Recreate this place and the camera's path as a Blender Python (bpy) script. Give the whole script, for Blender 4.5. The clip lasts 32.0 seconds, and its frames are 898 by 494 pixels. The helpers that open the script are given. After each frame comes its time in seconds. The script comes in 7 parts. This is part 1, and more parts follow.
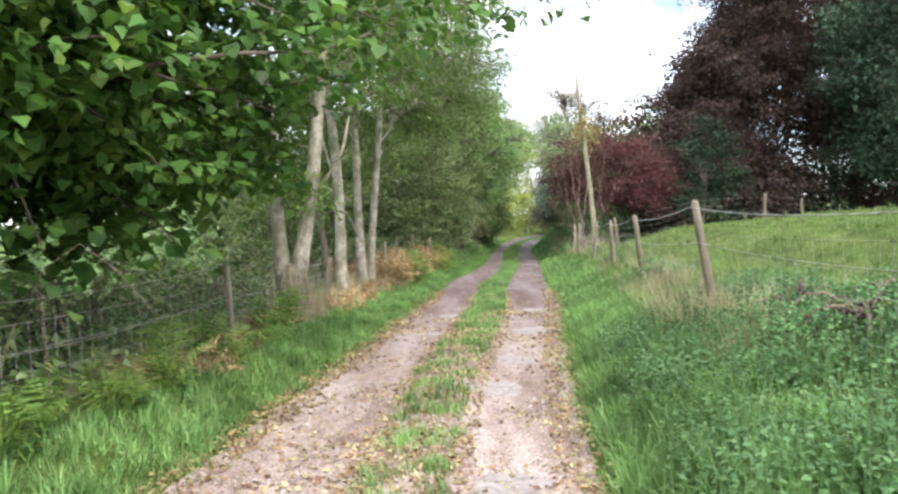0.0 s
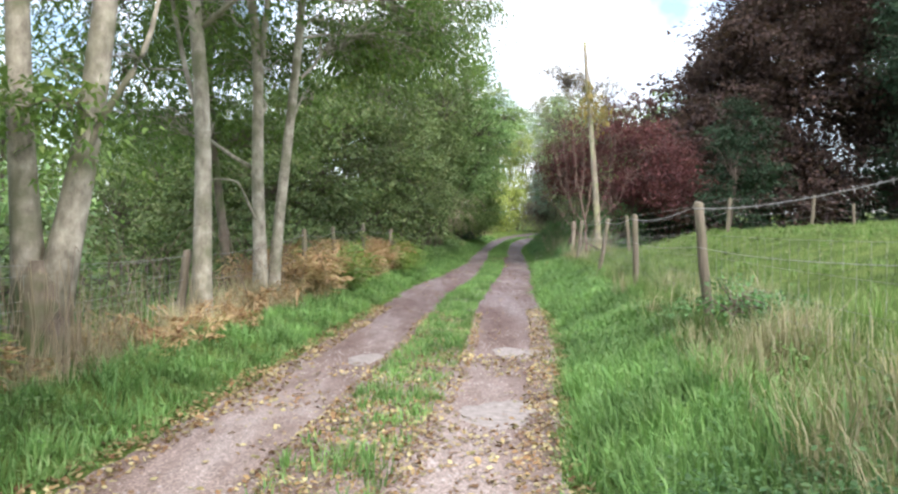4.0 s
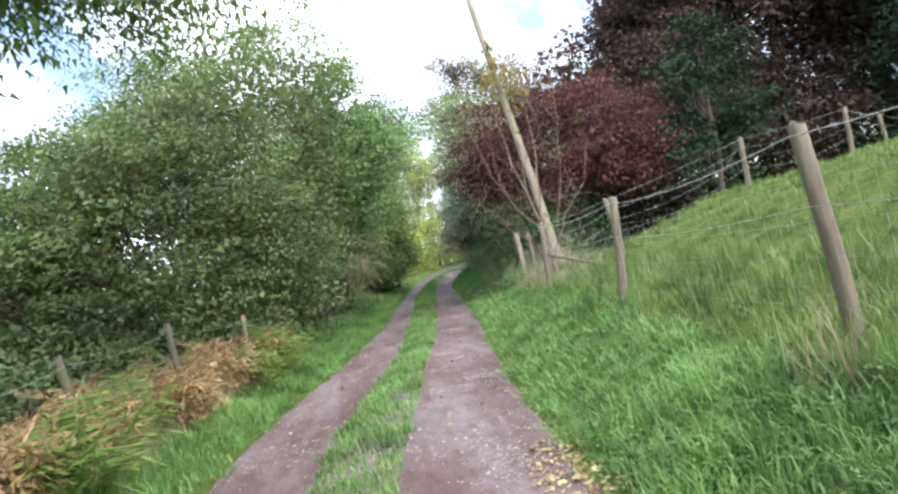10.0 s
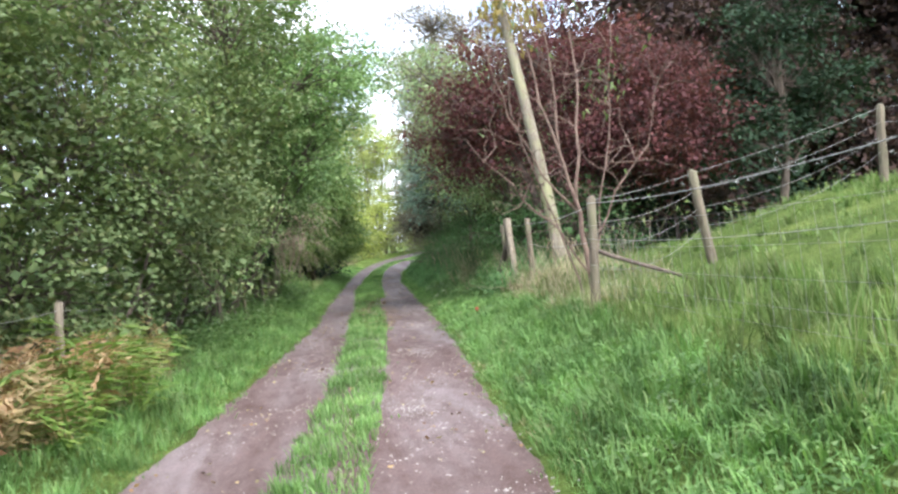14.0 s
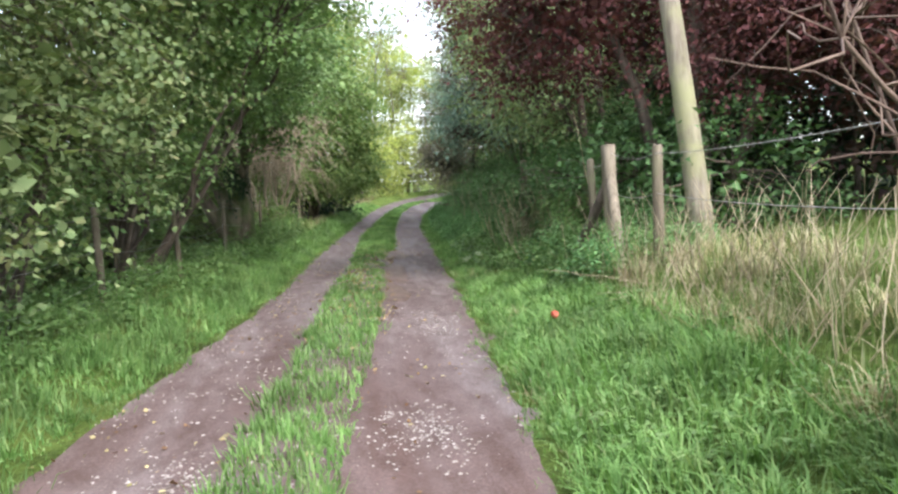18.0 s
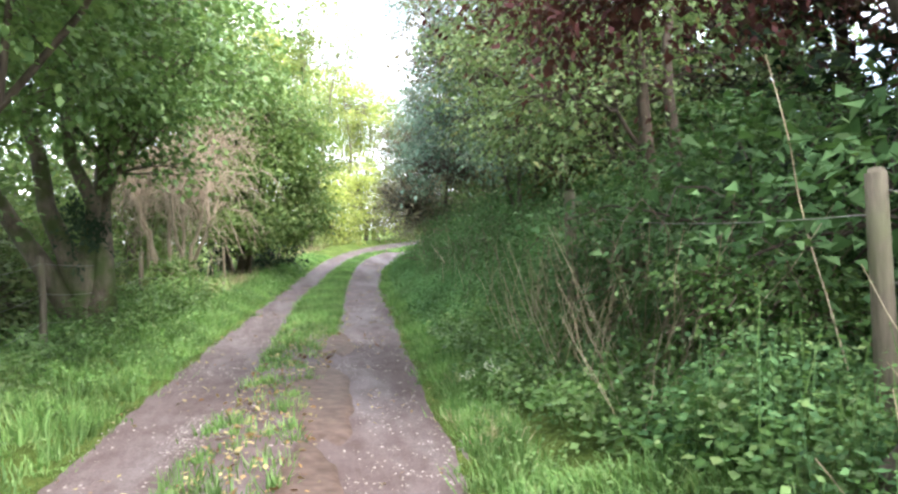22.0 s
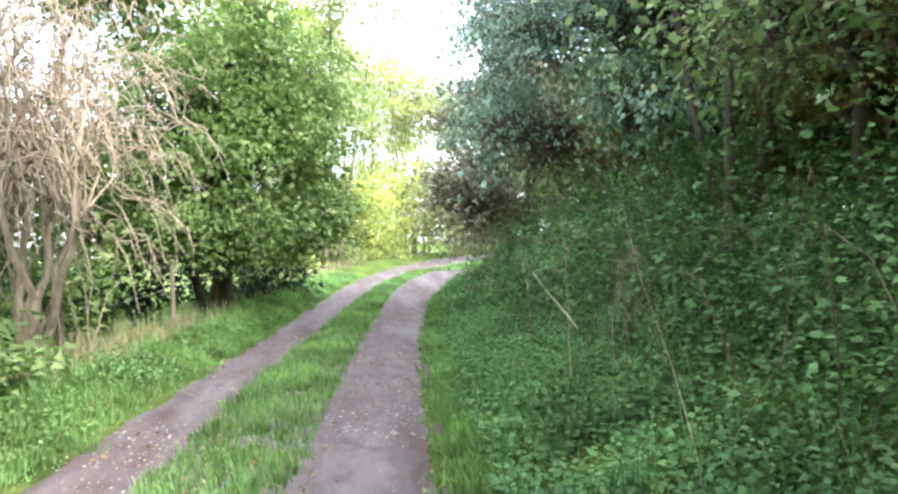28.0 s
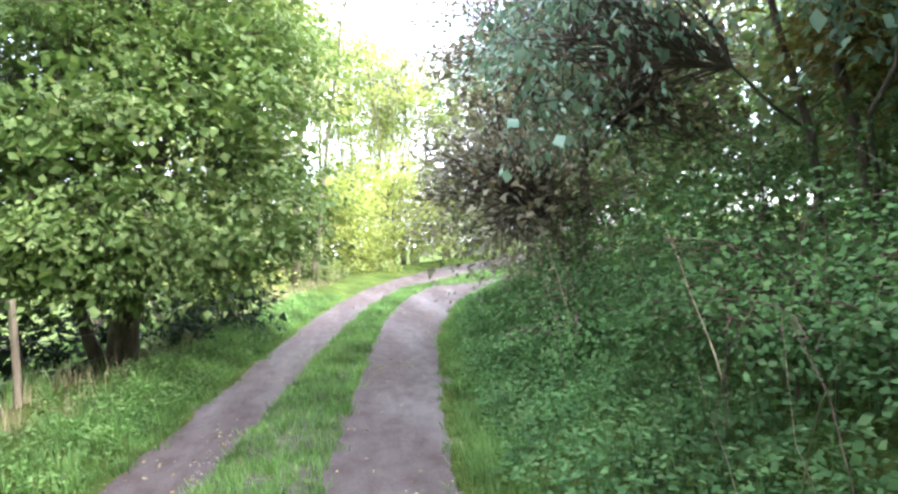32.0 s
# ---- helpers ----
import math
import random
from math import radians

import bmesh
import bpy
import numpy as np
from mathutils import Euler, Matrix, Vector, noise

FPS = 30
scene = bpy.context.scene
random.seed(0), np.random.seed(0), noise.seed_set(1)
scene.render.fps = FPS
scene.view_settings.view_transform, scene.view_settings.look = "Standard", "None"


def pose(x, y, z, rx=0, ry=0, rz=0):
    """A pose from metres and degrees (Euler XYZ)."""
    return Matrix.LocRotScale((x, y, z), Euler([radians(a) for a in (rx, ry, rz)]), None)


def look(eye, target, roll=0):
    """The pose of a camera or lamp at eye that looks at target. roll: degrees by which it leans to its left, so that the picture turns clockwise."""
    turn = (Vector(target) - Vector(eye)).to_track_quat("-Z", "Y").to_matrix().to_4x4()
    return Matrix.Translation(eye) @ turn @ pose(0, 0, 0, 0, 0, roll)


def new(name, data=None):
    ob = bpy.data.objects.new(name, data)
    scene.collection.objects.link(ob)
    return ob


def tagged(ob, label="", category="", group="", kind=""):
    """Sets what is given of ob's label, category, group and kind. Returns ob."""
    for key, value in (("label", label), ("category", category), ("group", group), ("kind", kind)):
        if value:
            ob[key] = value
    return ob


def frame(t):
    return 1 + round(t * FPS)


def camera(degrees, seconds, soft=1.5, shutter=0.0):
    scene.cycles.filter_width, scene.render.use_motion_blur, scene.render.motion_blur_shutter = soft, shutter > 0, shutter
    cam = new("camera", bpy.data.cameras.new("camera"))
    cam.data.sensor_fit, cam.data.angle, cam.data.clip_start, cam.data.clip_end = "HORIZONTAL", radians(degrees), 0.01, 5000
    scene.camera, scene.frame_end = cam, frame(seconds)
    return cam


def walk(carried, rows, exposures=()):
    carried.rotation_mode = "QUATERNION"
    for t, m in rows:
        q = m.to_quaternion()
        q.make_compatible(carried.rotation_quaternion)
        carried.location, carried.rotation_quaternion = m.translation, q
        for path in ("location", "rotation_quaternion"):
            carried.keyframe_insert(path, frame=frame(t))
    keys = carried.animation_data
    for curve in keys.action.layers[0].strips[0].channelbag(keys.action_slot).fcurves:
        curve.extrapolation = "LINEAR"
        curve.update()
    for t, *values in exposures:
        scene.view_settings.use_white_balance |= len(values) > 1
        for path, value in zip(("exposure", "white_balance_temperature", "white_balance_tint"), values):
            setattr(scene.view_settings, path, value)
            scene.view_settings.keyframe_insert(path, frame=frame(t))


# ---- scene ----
cam = camera(61.8, 32.0, 2.5)
PATH = [
    (0, (-0.128, 0.072, 1.65), (-0.116, 2.071, 1.597), -1.8),
    (0.5, (-0.001, 0.909, 1.638), (0.169, 2.9, 1.58), 0.9),
    (1, (0.065, 1.613, 1.653), (0.263, 3.602, 1.574), -2.4),
    (1.5, (0.108, 2.424, 1.652), (0.226, 4.418, 1.566), -1.2),
    (2, (0.207, 3.132, 1.653), (0.284, 5.13, 1.617), -4.3),
    (2.5, (0.393, 3.959, 1.636), (0.493, 5.956, 1.607), 0.9),
    (3, (0.572, 4.573, 1.632), (0.811, 6.558, 1.631), -1.1),
    (3.5, (0.661, 5.289, 1.558), (0.741, 7.287, 1.497), 2.5),
    (5.5, (0.883, 8.166, 1.473), (0.807, 10.163, 1.407), -3.9),
    (6, (0.986, 8.875, 1.478), (1.034, 10.873, 1.414), -3.0),
    (6.5, (1.084, 9.552, 1.496), (1.116, 11.551, 1.422), -2.8),
    (7, (1.151, 10.258, 1.5), (1.199, 12.256, 1.413), -0.0),
    (7.5, (1.305, 10.924, 1.528), (1.354, 12.923, 1.477), -2.9),
    (8, (1.351, 11.568, 1.489), (1.32, 13.566, 1.427), -0.1),
    (8.5, (1.449, 12.277, 1.489), (1.418, 14.277, 1.476), -6.9),
    (9, (1.448, 13.01, 1.478), (1.346, 15.007, 1.435), -6.3),
    (9.5, (1.537, 13.704, 1.443), (1.828, 15.68, 1.533), -10.7),
    (10, (1.529, 14.393, 1.435), (1.775, 16.377, 1.459), -13.5),
    (10.5, (1.529, 15.033, 1.433), (1.768, 17.018, 1.489), -11.1),
    (11, (1.574, 15.739, 1.437), (1.711, 17.727, 1.605), -8.9),
    (11.5, (1.635, 16.401, 1.418), (1.918, 18.373, 1.604), -7.8),
    (12, (1.66, 17.123, 1.414), (1.758, 19.117, 1.534), -7.0),
    (12.5, (1.624, 17.764, 1.418), (1.874, 19.744, 1.539), -8.0),
    (13, (1.729, 18.533, 1.43), (2.068, 20.503, 1.496), -7.6),
    (13.5, (1.744, 19.174, 1.443), (2.106, 21.141, 1.456), -6.4),
    (14, (1.801, 19.905, 1.388), (2.188, 21.868, 1.366), -7.6),
    (14.5, (1.878, 20.576, 1.354), (2.308, 22.528, 1.306), -7.0),
    (16.5, (2.54, 23.768, 1.315), (2.937, 25.722, 1.163), -4.0),
    (17, (2.61, 24.467, 1.318), (3.052, 26.408, 1.127), -5.7),
    (17.5, (2.668, 25.276, 1.333), (2.971, 27.245, 1.147), -4.5),
    (18, (2.728, 26.143, 1.306), (3.04, 28.111, 1.138), -3.2),
    (18.5, (2.758, 26.974, 1.323), (3.059, 28.946, 1.178), -6.9),
    (19, (2.815, 27.758, 1.317), (3.154, 29.727, 1.223), -4.8),
    (19.5, (2.914, 28.48, 1.376), (3.278, 30.445, 1.299), -2.8),
    (20, (3.036, 29.246, 1.401), (3.408, 31.211, 1.345), -6.3),
    (20.5, (3.174, 29.977, 1.373), (3.583, 31.935, 1.34), -4.9),
    (21, (3.28, 30.773, 1.329), (3.736, 32.721, 1.321), -4.2),
    (21.5, (3.434, 31.502, 1.332), (3.91, 33.444, 1.304), -3.4),
    (22, (3.48, 32.301, 1.319), (3.907, 34.254, 1.273), -2.2),
    (22.5, (3.602, 33.092, 1.336), (3.97, 35.057, 1.284), -6.2),
    (23, (3.65, 33.826, 1.369), (3.96, 35.802, 1.383), -2.3),
    (23.5, (3.826, 34.564, 1.356), (4.197, 36.529, 1.403), -2.0),
    (24, (3.926, 35.299, 1.319), (4.272, 37.266, 1.415), -3.5),
    (24.5, (4.087, 36.155, 1.34), (4.449, 38.121, 1.397), 0.2),
    (25, (4.188, 36.969, 1.374), (4.506, 38.944, 1.391), -1.3),
    (25.5, (4.298, 37.659, 1.362), (4.616, 39.634, 1.35), -2.3),
    (27.5, (4.798, 40.485, 1.295), (5.093, 42.463, 1.281), -3.6),
    (28, (4.795, 41.179, 1.314), (5.083, 43.159, 1.306), -1.7),
    (28.5, (4.797, 41.879, 1.297), (5.083, 43.858, 1.288), -2.1),
    (29, (4.826, 42.597, 1.325), (5.136, 44.573, 1.288), -3.1),
    (29.5, (4.856, 43.337, 1.316), (5.214, 45.304, 1.264), -3.1),
    (30, (4.934, 44.097, 1.325), (5.303, 46.062, 1.298), -2.7),
    (30.5, (5.004, 44.88, 1.343), (5.347, 46.85, 1.39), -3.1),
    (31, (5.017, 45.568, 1.38), (5.395, 47.532, 1.408), -2.8),
    (31.5, (5.06, 46.263, 1.432), (5.412, 48.231, 1.502), -2.6),
    (32, (5.094, 46.876, 1.414), (5.425, 48.849, 1.418), -3.9),
]
EXPOSURES = ((0, 0.98, 6700, 15), (6, 0.82, 6550, 14), (12, 1.14, 6350, 15), (14, 1.24, 6450, 14), (17, 1.22, 6550, 14), (19, 1.4, 6700, 15), (22, 1.94, 6650, 15), (25, 2.14, 6500, 16), (28, 2.3, 6500, 16), (32, 2.28, 6400, 17))
walk(cam, [(t, look(eye, target, roll)) for t, eye, target, roll in PATH], EXPOSURES)

# ---- world, sun, exposure ----
world = bpy.data.worlds.new("world")
scene.world = world
world.use_nodes = True
wn, wl = world.node_tree.nodes, world.node_tree.links
sky = wn.new("ShaderNodeTexSky")
sky.sky_type = "NISHITA"
sky.sun_disc = False
SUN_ELEV, SUN_AZ = radians(42), radians(154)      # azimuth clockwise from +y: behind, over the field
sky.sun_elevation, sky.sun_rotation = SUN_ELEV, SUN_AZ
sky.air_density, sky.dust_density, sky.ozone_density = 1.0, 1.5, 1.5
haze = wn.new("ShaderNodeMix")
haze.data_type = "RGBA"
wc = wn.new("ShaderNodeTexCoord")
cloud = wn.new("ShaderNodeTexNoise")
cloud.noise_dimensions = "4D"
cloud.inputs["W"].default_value = 3.7
cloud.inputs["Scale"].default_value, cloud.inputs["Detail"].default_value, cloud.inputs["Roughness"].default_value = 2.6, 6, 0.55
wl.new(wc.outputs["Generated"], cloud.inputs["Vector"])
cover = wn.new("ShaderNodeMapRange")
cover.inputs[1].default_value, cover.inputs[2].default_value, cover.inputs[3].default_value, cover.inputs[4].default_value = 0.41, 0.55, 0.06, 0.88
wl.new(cloud.outputs[0], cover.inputs[0])
wl.new(cover.outputs[0], haze.inputs[0])
blue = wn.new("ShaderNodeMix")
blue.data_type, blue.blend_type = "RGBA", "MULTIPLY"
blue.inputs[0].default_value = 1.0
blue.inputs[7].default_value = (0.72, 0.78, 0.82, 1)   # the clear sky a little weaker than the veil
wl.new(sky.outputs[0], blue.inputs[6])
wl.new(blue.outputs[2], haze.inputs[6])
haze.inputs[7].default_value = (9.6, 10.2, 11.0, 1)   # the bright cloud veil
wl.new(haze.outputs[2], wn["Background"].inputs[0])
wn["Background"].inputs[1].default_value = 0.2

sun = new("sun", bpy.data.lights.new("sun", "SUN"))
sun.data.energy, sun.data.angle, sun.data.color = 2.0, radians(12), (1.0, 0.95, 0.87)
sun_from = Vector((math.sin(SUN_AZ) * math.cos(SUN_ELEV), math.cos(SUN_AZ) * math.cos(SUN_ELEV), math.sin(SUN_ELEV)))
sun.matrix_world = look(sun_from * 60 + Vector((3, 30, 0)), (3, 30, 0))

rng = np.random.default_rng(7)


# ---- materials ----
def base_mat(name):
    m = bpy.data.materials.new(name)
    m.use_nodes = True
    n, l = m.node_tree.nodes, m.node_tree.links
    return m, n, l, n["Principled BSDF"]


def ramp_node(n, stops):
    r = n.new("ShaderNodeValToRGB")
    while len(r.color_ramp.elements) < len(stops):
        r.color_ramp.elements.new(0.5)
    for e, (p, c) in zip(r.color_ramp.elements, stops):
        e.position, e.color = p, (*c, 1)
    return r


def noise_node(n, l, scale, detail=4.0, rough=0.55, stretch=None):
    tc = n.new("ShaderNodeTexCoord")
    t = n.new("ShaderNodeTexNoise")
    t.inputs["Scale"].default_value, t.inputs["Detail"].default_value, t.inputs["Roughness"].default_value = scale, detail, rough
    if stretch:
        mp = n.new("ShaderNodeMapping")
        mp.inputs["Scale"].default_value = stretch
        l.new(tc.outputs["Object"], mp.inputs[0])
        l.new(mp.outputs[0], t.inputs["Vector"])
    else:
        l.new(tc.outputs["Object"], t.inputs["Vector"])
    return t


def mix_rgb(n, l, fac, a, b, mode="MIX"):
    m = n.new("ShaderNodeMix")
    m.data_type, m.blend_type = "RGBA", mode
    for sock, v in ((m.inputs[0], fac), (m.inputs[6], a), (m.inputs[7], b)):
        if isinstance(v, bpy.types.NodeSocket):
            l.new(v, sock)
        elif isinstance(v, tuple):
            sock.default_value = (*v, 1)
        else:
            sock.default_value = v
    return m.outputs[2]


def bump(n, l, bsdf, height, strength, dist):
    b = n.new("ShaderNodeBump")
    b.inputs["Strength"].default_value, b.inputs["Distance"].default_value = strength, dist
    l.new(height, b.inputs["Height"])
    l.new(b.outputs[0], bsdf.inputs["Normal"])


def leaf_mat(name, cols, through_light=0.35, rough=0.45, patch=1.0, spec=0.3, single=0.5):
    """Leaves: a colour to each leaf, drifting from spray to spray, with light through the blade."""
    m, n, l, p = base_mat(name)
    g = n.new("ShaderNodeNewGeometry")
    k = len(cols)
    r = ramp_node(n, [(i / (k - 1), c) for i, c in enumerate(cols)])
    spray = noise_node(n, l, 3.4, 2)
    even = n.new("ShaderNodeMapRange")
    even.inputs[1].default_value, even.inputs[2].default_value = 0.32, 0.68
    l.new(spray.outputs[0], even.inputs[0])
    pick = n.new("ShaderNodeMix")
    pick.inputs[0].default_value = single
    l.new(even.outputs[0], pick.inputs[2])
    l.new(g.outputs["Random Per Island"], pick.inputs[3])
    l.new(pick.outputs[0], r.inputs[0])
    t = noise_node(n, l, 0.9 * patch, 3)
    v = n.new("ShaderNodeMapRange")
    v.inputs[1].default_value, v.inputs[2].default_value, v.inputs[3].default_value, v.inputs[4].default_value = 0.3, 0.7, 0.5, 1.45
    l.new(t.outputs[0], v.inputs[0])
    col = mix_rgb(n, l, 1.0, r.outputs[0], v.outputs[0], "MULTIPLY")
    l.new(col, p.inputs["Base Color"])
    p.inputs["Roughness"].default_value = rough
    p.inputs["Specular IOR Level"].default_value = spec
    tr = n.new("ShaderNodeBsdfTranslucent")
    tcol = mix_rgb(n, l, 1.0, col, (1.15, 1.2, 0.72), "MULTIPLY")
    l.new(tcol, tr.inputs[0])
    mx = n.new("ShaderNodeMixShader")
    mx.inputs[0].default_value = through_light
    l.new(p.outputs[0], mx.inputs[1])
    l.new(tr.outputs[0], mx.inputs[2])
    l.new(mx.outputs[0], n["Material Output"].inputs[0])
    return m


def bark_mat(name, dark, light, scale=9, moss=None, stretch=(1, 1, 0.35), rough=0.85):
    m, n, l, p = base_mat(name)
    t = noise_node(n, l, scale, 6, 0.65, stretch)
    r = ramp_node(n, [(0.32, dark), (0.68, light)])
    l.new(t.outputs[0], r.inputs[0])
    col = r.outputs[0]
    if moss:
        t2 = noise_node(n, l, 2.3, 5)
        f = ramp_node(n, [(0.45, (0, 0, 0)), (0.62, (1, 1, 1))])
        l.new(t2.outputs[0], f.inputs[0])
        col = mix_rgb(n, l, f.outputs[0], col, moss)
    l.new(col, p.inputs["Base Color"])
    p.inputs["Roughness"].default_value = rough
    bump(n, l, p, t.outputs[0], 0.7, 0.02)
    return m


def plain_mat(name, a, b, scale=20, rough=0.7, metal=0.0, bmp=0.3):
    m, n, l, p = base_mat(name)
    t = noise_node(n, l, scale, 5)
    r = ramp_node(n, [(0.3, a), (0.7, b)])
    l.new(t.outputs[0], r.inputs[0])
    l.new(r.outputs[0], p.inputs["Base Color"])
    p.inputs["Roughness"].default_value, p.inputs["Metallic"].default_value = rough, metal
    p.inputs["Specular IOR Level"].default_value = 0.12
    bump(n, l, p, t.outputs[0], bmp, 0.01)
    return m


def track_mat():
    """Gravel and worn tarmac, pinkish brown, greyer and darker further along."""
    m, n, l, p = base_mat("track_gravel")
    big = noise_node(n, l, 1.5, 5, 0.6, (1, 0.14, 1))
    grit = noise_node(n, l, 55, 3, 0.7)
    mid = noise_node(n, l, 6, 5, 0.65, (1, 0.45, 1))
    tc = n.new("ShaderNodeTexCoord")
    sep = n.new("ShaderNodeSeparateXYZ")
    l.new(tc.outputs["Object"], sep.inputs[0])
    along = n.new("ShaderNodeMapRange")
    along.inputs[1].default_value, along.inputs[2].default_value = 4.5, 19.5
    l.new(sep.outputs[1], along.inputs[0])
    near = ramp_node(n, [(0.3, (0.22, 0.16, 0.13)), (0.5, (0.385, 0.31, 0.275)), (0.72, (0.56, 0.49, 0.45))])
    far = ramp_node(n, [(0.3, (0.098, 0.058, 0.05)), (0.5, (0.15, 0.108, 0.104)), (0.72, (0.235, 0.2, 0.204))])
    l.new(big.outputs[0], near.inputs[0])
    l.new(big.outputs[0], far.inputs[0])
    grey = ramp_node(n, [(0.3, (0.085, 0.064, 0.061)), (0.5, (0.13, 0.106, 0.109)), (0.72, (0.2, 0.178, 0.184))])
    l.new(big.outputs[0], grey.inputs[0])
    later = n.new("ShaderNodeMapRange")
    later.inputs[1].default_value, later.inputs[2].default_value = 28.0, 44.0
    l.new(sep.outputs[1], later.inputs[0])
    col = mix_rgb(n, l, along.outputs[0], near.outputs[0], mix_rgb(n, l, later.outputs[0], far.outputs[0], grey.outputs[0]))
    gr = ramp_node(n, [(0.33, (0.36, 0.34, 0.33)), (0.52, (0.95, 0.95, 0.95)), (0.64, (1.9, 1.85, 1.8)), (0.7, (2.4, 2.35, 2.3))])
    l.new(grit.outputs[0], gr.inputs[0])
    calm = ramp_node(n, [(0.3, (0.72, 0.7, 0.7)), (0.5, (0.95, 0.95, 0.95)), (0.68, (1.2, 1.2, 1.2)), (0.74, (1.9, 1.9, 1.85))])
    l.new(grit.outputs[0], calm.inputs[0])
    col = mix_rgb(n, l, 1.0, col, mix_rgb(n, l, along.outputs[0], gr.outputs[0], calm.outputs[0]), "MULTIPLY")
    md = ramp_node(n, [(0.34, (0.74, 0.69, 0.66)), (0.52, (1, 1, 1)), (0.7, (1.14, 1.12, 1.12))])
    l.new(mid.outputs[0], md.inputs[0])
    col = mix_rgb(n, l, 1.0, col, md.outputs[0], "MULTIPLY")
    l.new(col, p.inputs["Base Color"])
    p.inputs["Roughness"].default_value = 0.85
    p.inputs["Specular IOR Level"].default_value = 0.25
    add = n.new("ShaderNodeMath")
    add.operation = "ADD"
    l.new(grit.outputs[0], add.inputs[0])
    l.new(mid.outputs[0], add.inputs[1])
    bump(n, l, p, add.outputs[0], 0.7, 0.012)
    return m


def ground_mat():
    """Soil and short turf."""
    m, n, l, p = base_mat("turf")
    a = noise_node(n, l, 1.3, 6, 0.65)
    b = noise_node(n, l, 24, 5, 0.7)
    r = ramp_node(n, [(0.3, (0.045, 0.07, 0.018)), (0.5, (0.095, 0.145, 0.035)), (0.66, (0.15, 0.2, 0.055)), (0.8, (0.17, 0.17, 0.07))])
    l.new(a.outputs[0], r.inputs[0])
    g = ramp_node(n, [(0.3, (0.45, 0.45, 0.42)), (0.6, (1.15, 1.15, 1.1))])
    l.new(b.outputs[0], g.inputs[0])
    l.new(mix_rgb(n, l, 1.0, r.outputs[0], g.outputs[0], "MULTIPLY"), p.inputs["Base Color"])
    p.inputs["Roughness"].default_value = 0.95
    p.inputs["Specular IOR Level"].default_value = 0.1
    bump(n, l, p, b.outputs[0], 1.0, 0.05)
    return m


M_TRACK, M_TURF = track_mat(), ground_mat()
M_GRASS = leaf_mat("grass_green", [(0.0692, 0.1409, 0.0455), (0.1309, 0.2601, 0.0813), (0.1969, 0.3467, 0.1192), (0.3097, 0.4226, 0.1842)], 0.3, 0.5, 1.3, 0.2, 0.65)
M_FIELD = leaf_mat("field_grass", [(0.0727, 0.1348, 0.0392), (0.125, 0.2116, 0.061), (0.1818, 0.2476, 0.0929), (0.3111, 0.2966, 0.1859)], 0.3, 0.55, 1.4, 0.2, 0.6)
M_STRAW = leaf_mat("dry_grass", [(0.252, 0.212, 0.114), (0.378, 0.331, 0.199), (0.468, 0.432, 0.285), (0.216, 0.258, 0.104)], 0.25, 0.6, 1.0)
M_STALK = leaf_mat("dry_stalks", [(0.22, 0.17, 0.11), (0.38, 0.315, 0.215), (0.52, 0.46, 0.34)], 0.05, 0.65, 1.0)
M_HERB = leaf_mat("nettle_leaves", [(0.0556, 0.1137, 0.0366), (0.0955, 0.1908, 0.0584), (0.1588, 0.2627, 0.0993), (0.2379, 0.3222, 0.1333)], 0.3, 0.45, 1.2, 0.2)
M_NETTLE = leaf_mat("old_nettle_leaves", [(0.0513, 0.1155, 0.055), (0.0903, 0.1925, 0.0809), (0.143, 0.2772, 0.1133), (0.1958, 0.2607, 0.1298)], 0.28, 0.7, 1.2, 0.08, 0.35)
M_BRAMBLE = leaf_mat("bramble_leaves", [(0.0478, 0.108, 0.0488), (0.0954, 0.1885, 0.0774), (0.1521, 0.2457, 0.1105)], 0.28, 0.65, 1.2, 0.1, 0.35)
M_SHADE = leaf_mat("dull_shaded_leaves", [(0.1104, 0.1795, 0.0967), (0.2071, 0.3047, 0.1519), (0.318, 0.4284, 0.2208), (0.4151, 0.3312, 0.1795)], 0.3, 0.65, 0.7, 0.12, 0.4)
M_SYC = leaf_mat("sycamore_leaves", [(0.03, 0.0775, 0.0213), (0.0562, 0.1375, 0.0325), (0.1063, 0.2063, 0.05), (0.2, 0.2937, 0.075)], 0.35, 0.45, 1.0, 0.25)
M_ASH = leaf_mat("ash_leaves", [(0.0607, 0.111, 0.0354), (0.101, 0.178, 0.0506), (0.152, 0.233, 0.0708), (0.233, 0.283, 0.101)], 0.4, 0.45, 0.6)
M_HAZEL = leaf_mat("hazel_leaves", [(0.0615, 0.1019, 0.0461), (0.1168, 0.1734, 0.0751), (0.1753, 0.2289, 0.1047), (0.2541, 0.2548, 0.1298)], 0.3, 0.55, 0.8, 0.14, 0.35)
M_DARKLEAF = leaf_mat("dark_leaves", [(0.1003, 0.1995, 0.091), (0.2008, 0.3264, 0.1292), (0.3146, 0.444, 0.1942)], 0.28, 0.5, 0.7, 0.2, 0.45)
M_BRIGHT = leaf_mat("bright_green_leaves", [(0.0738, 0.1331, 0.0521), (0.1378, 0.2221, 0.0813), (0.2105, 0.3026, 0.1192), (0.3375, 0.3738, 0.178)], 0.34, 0.55, 0.9, 0.14, 0.3)
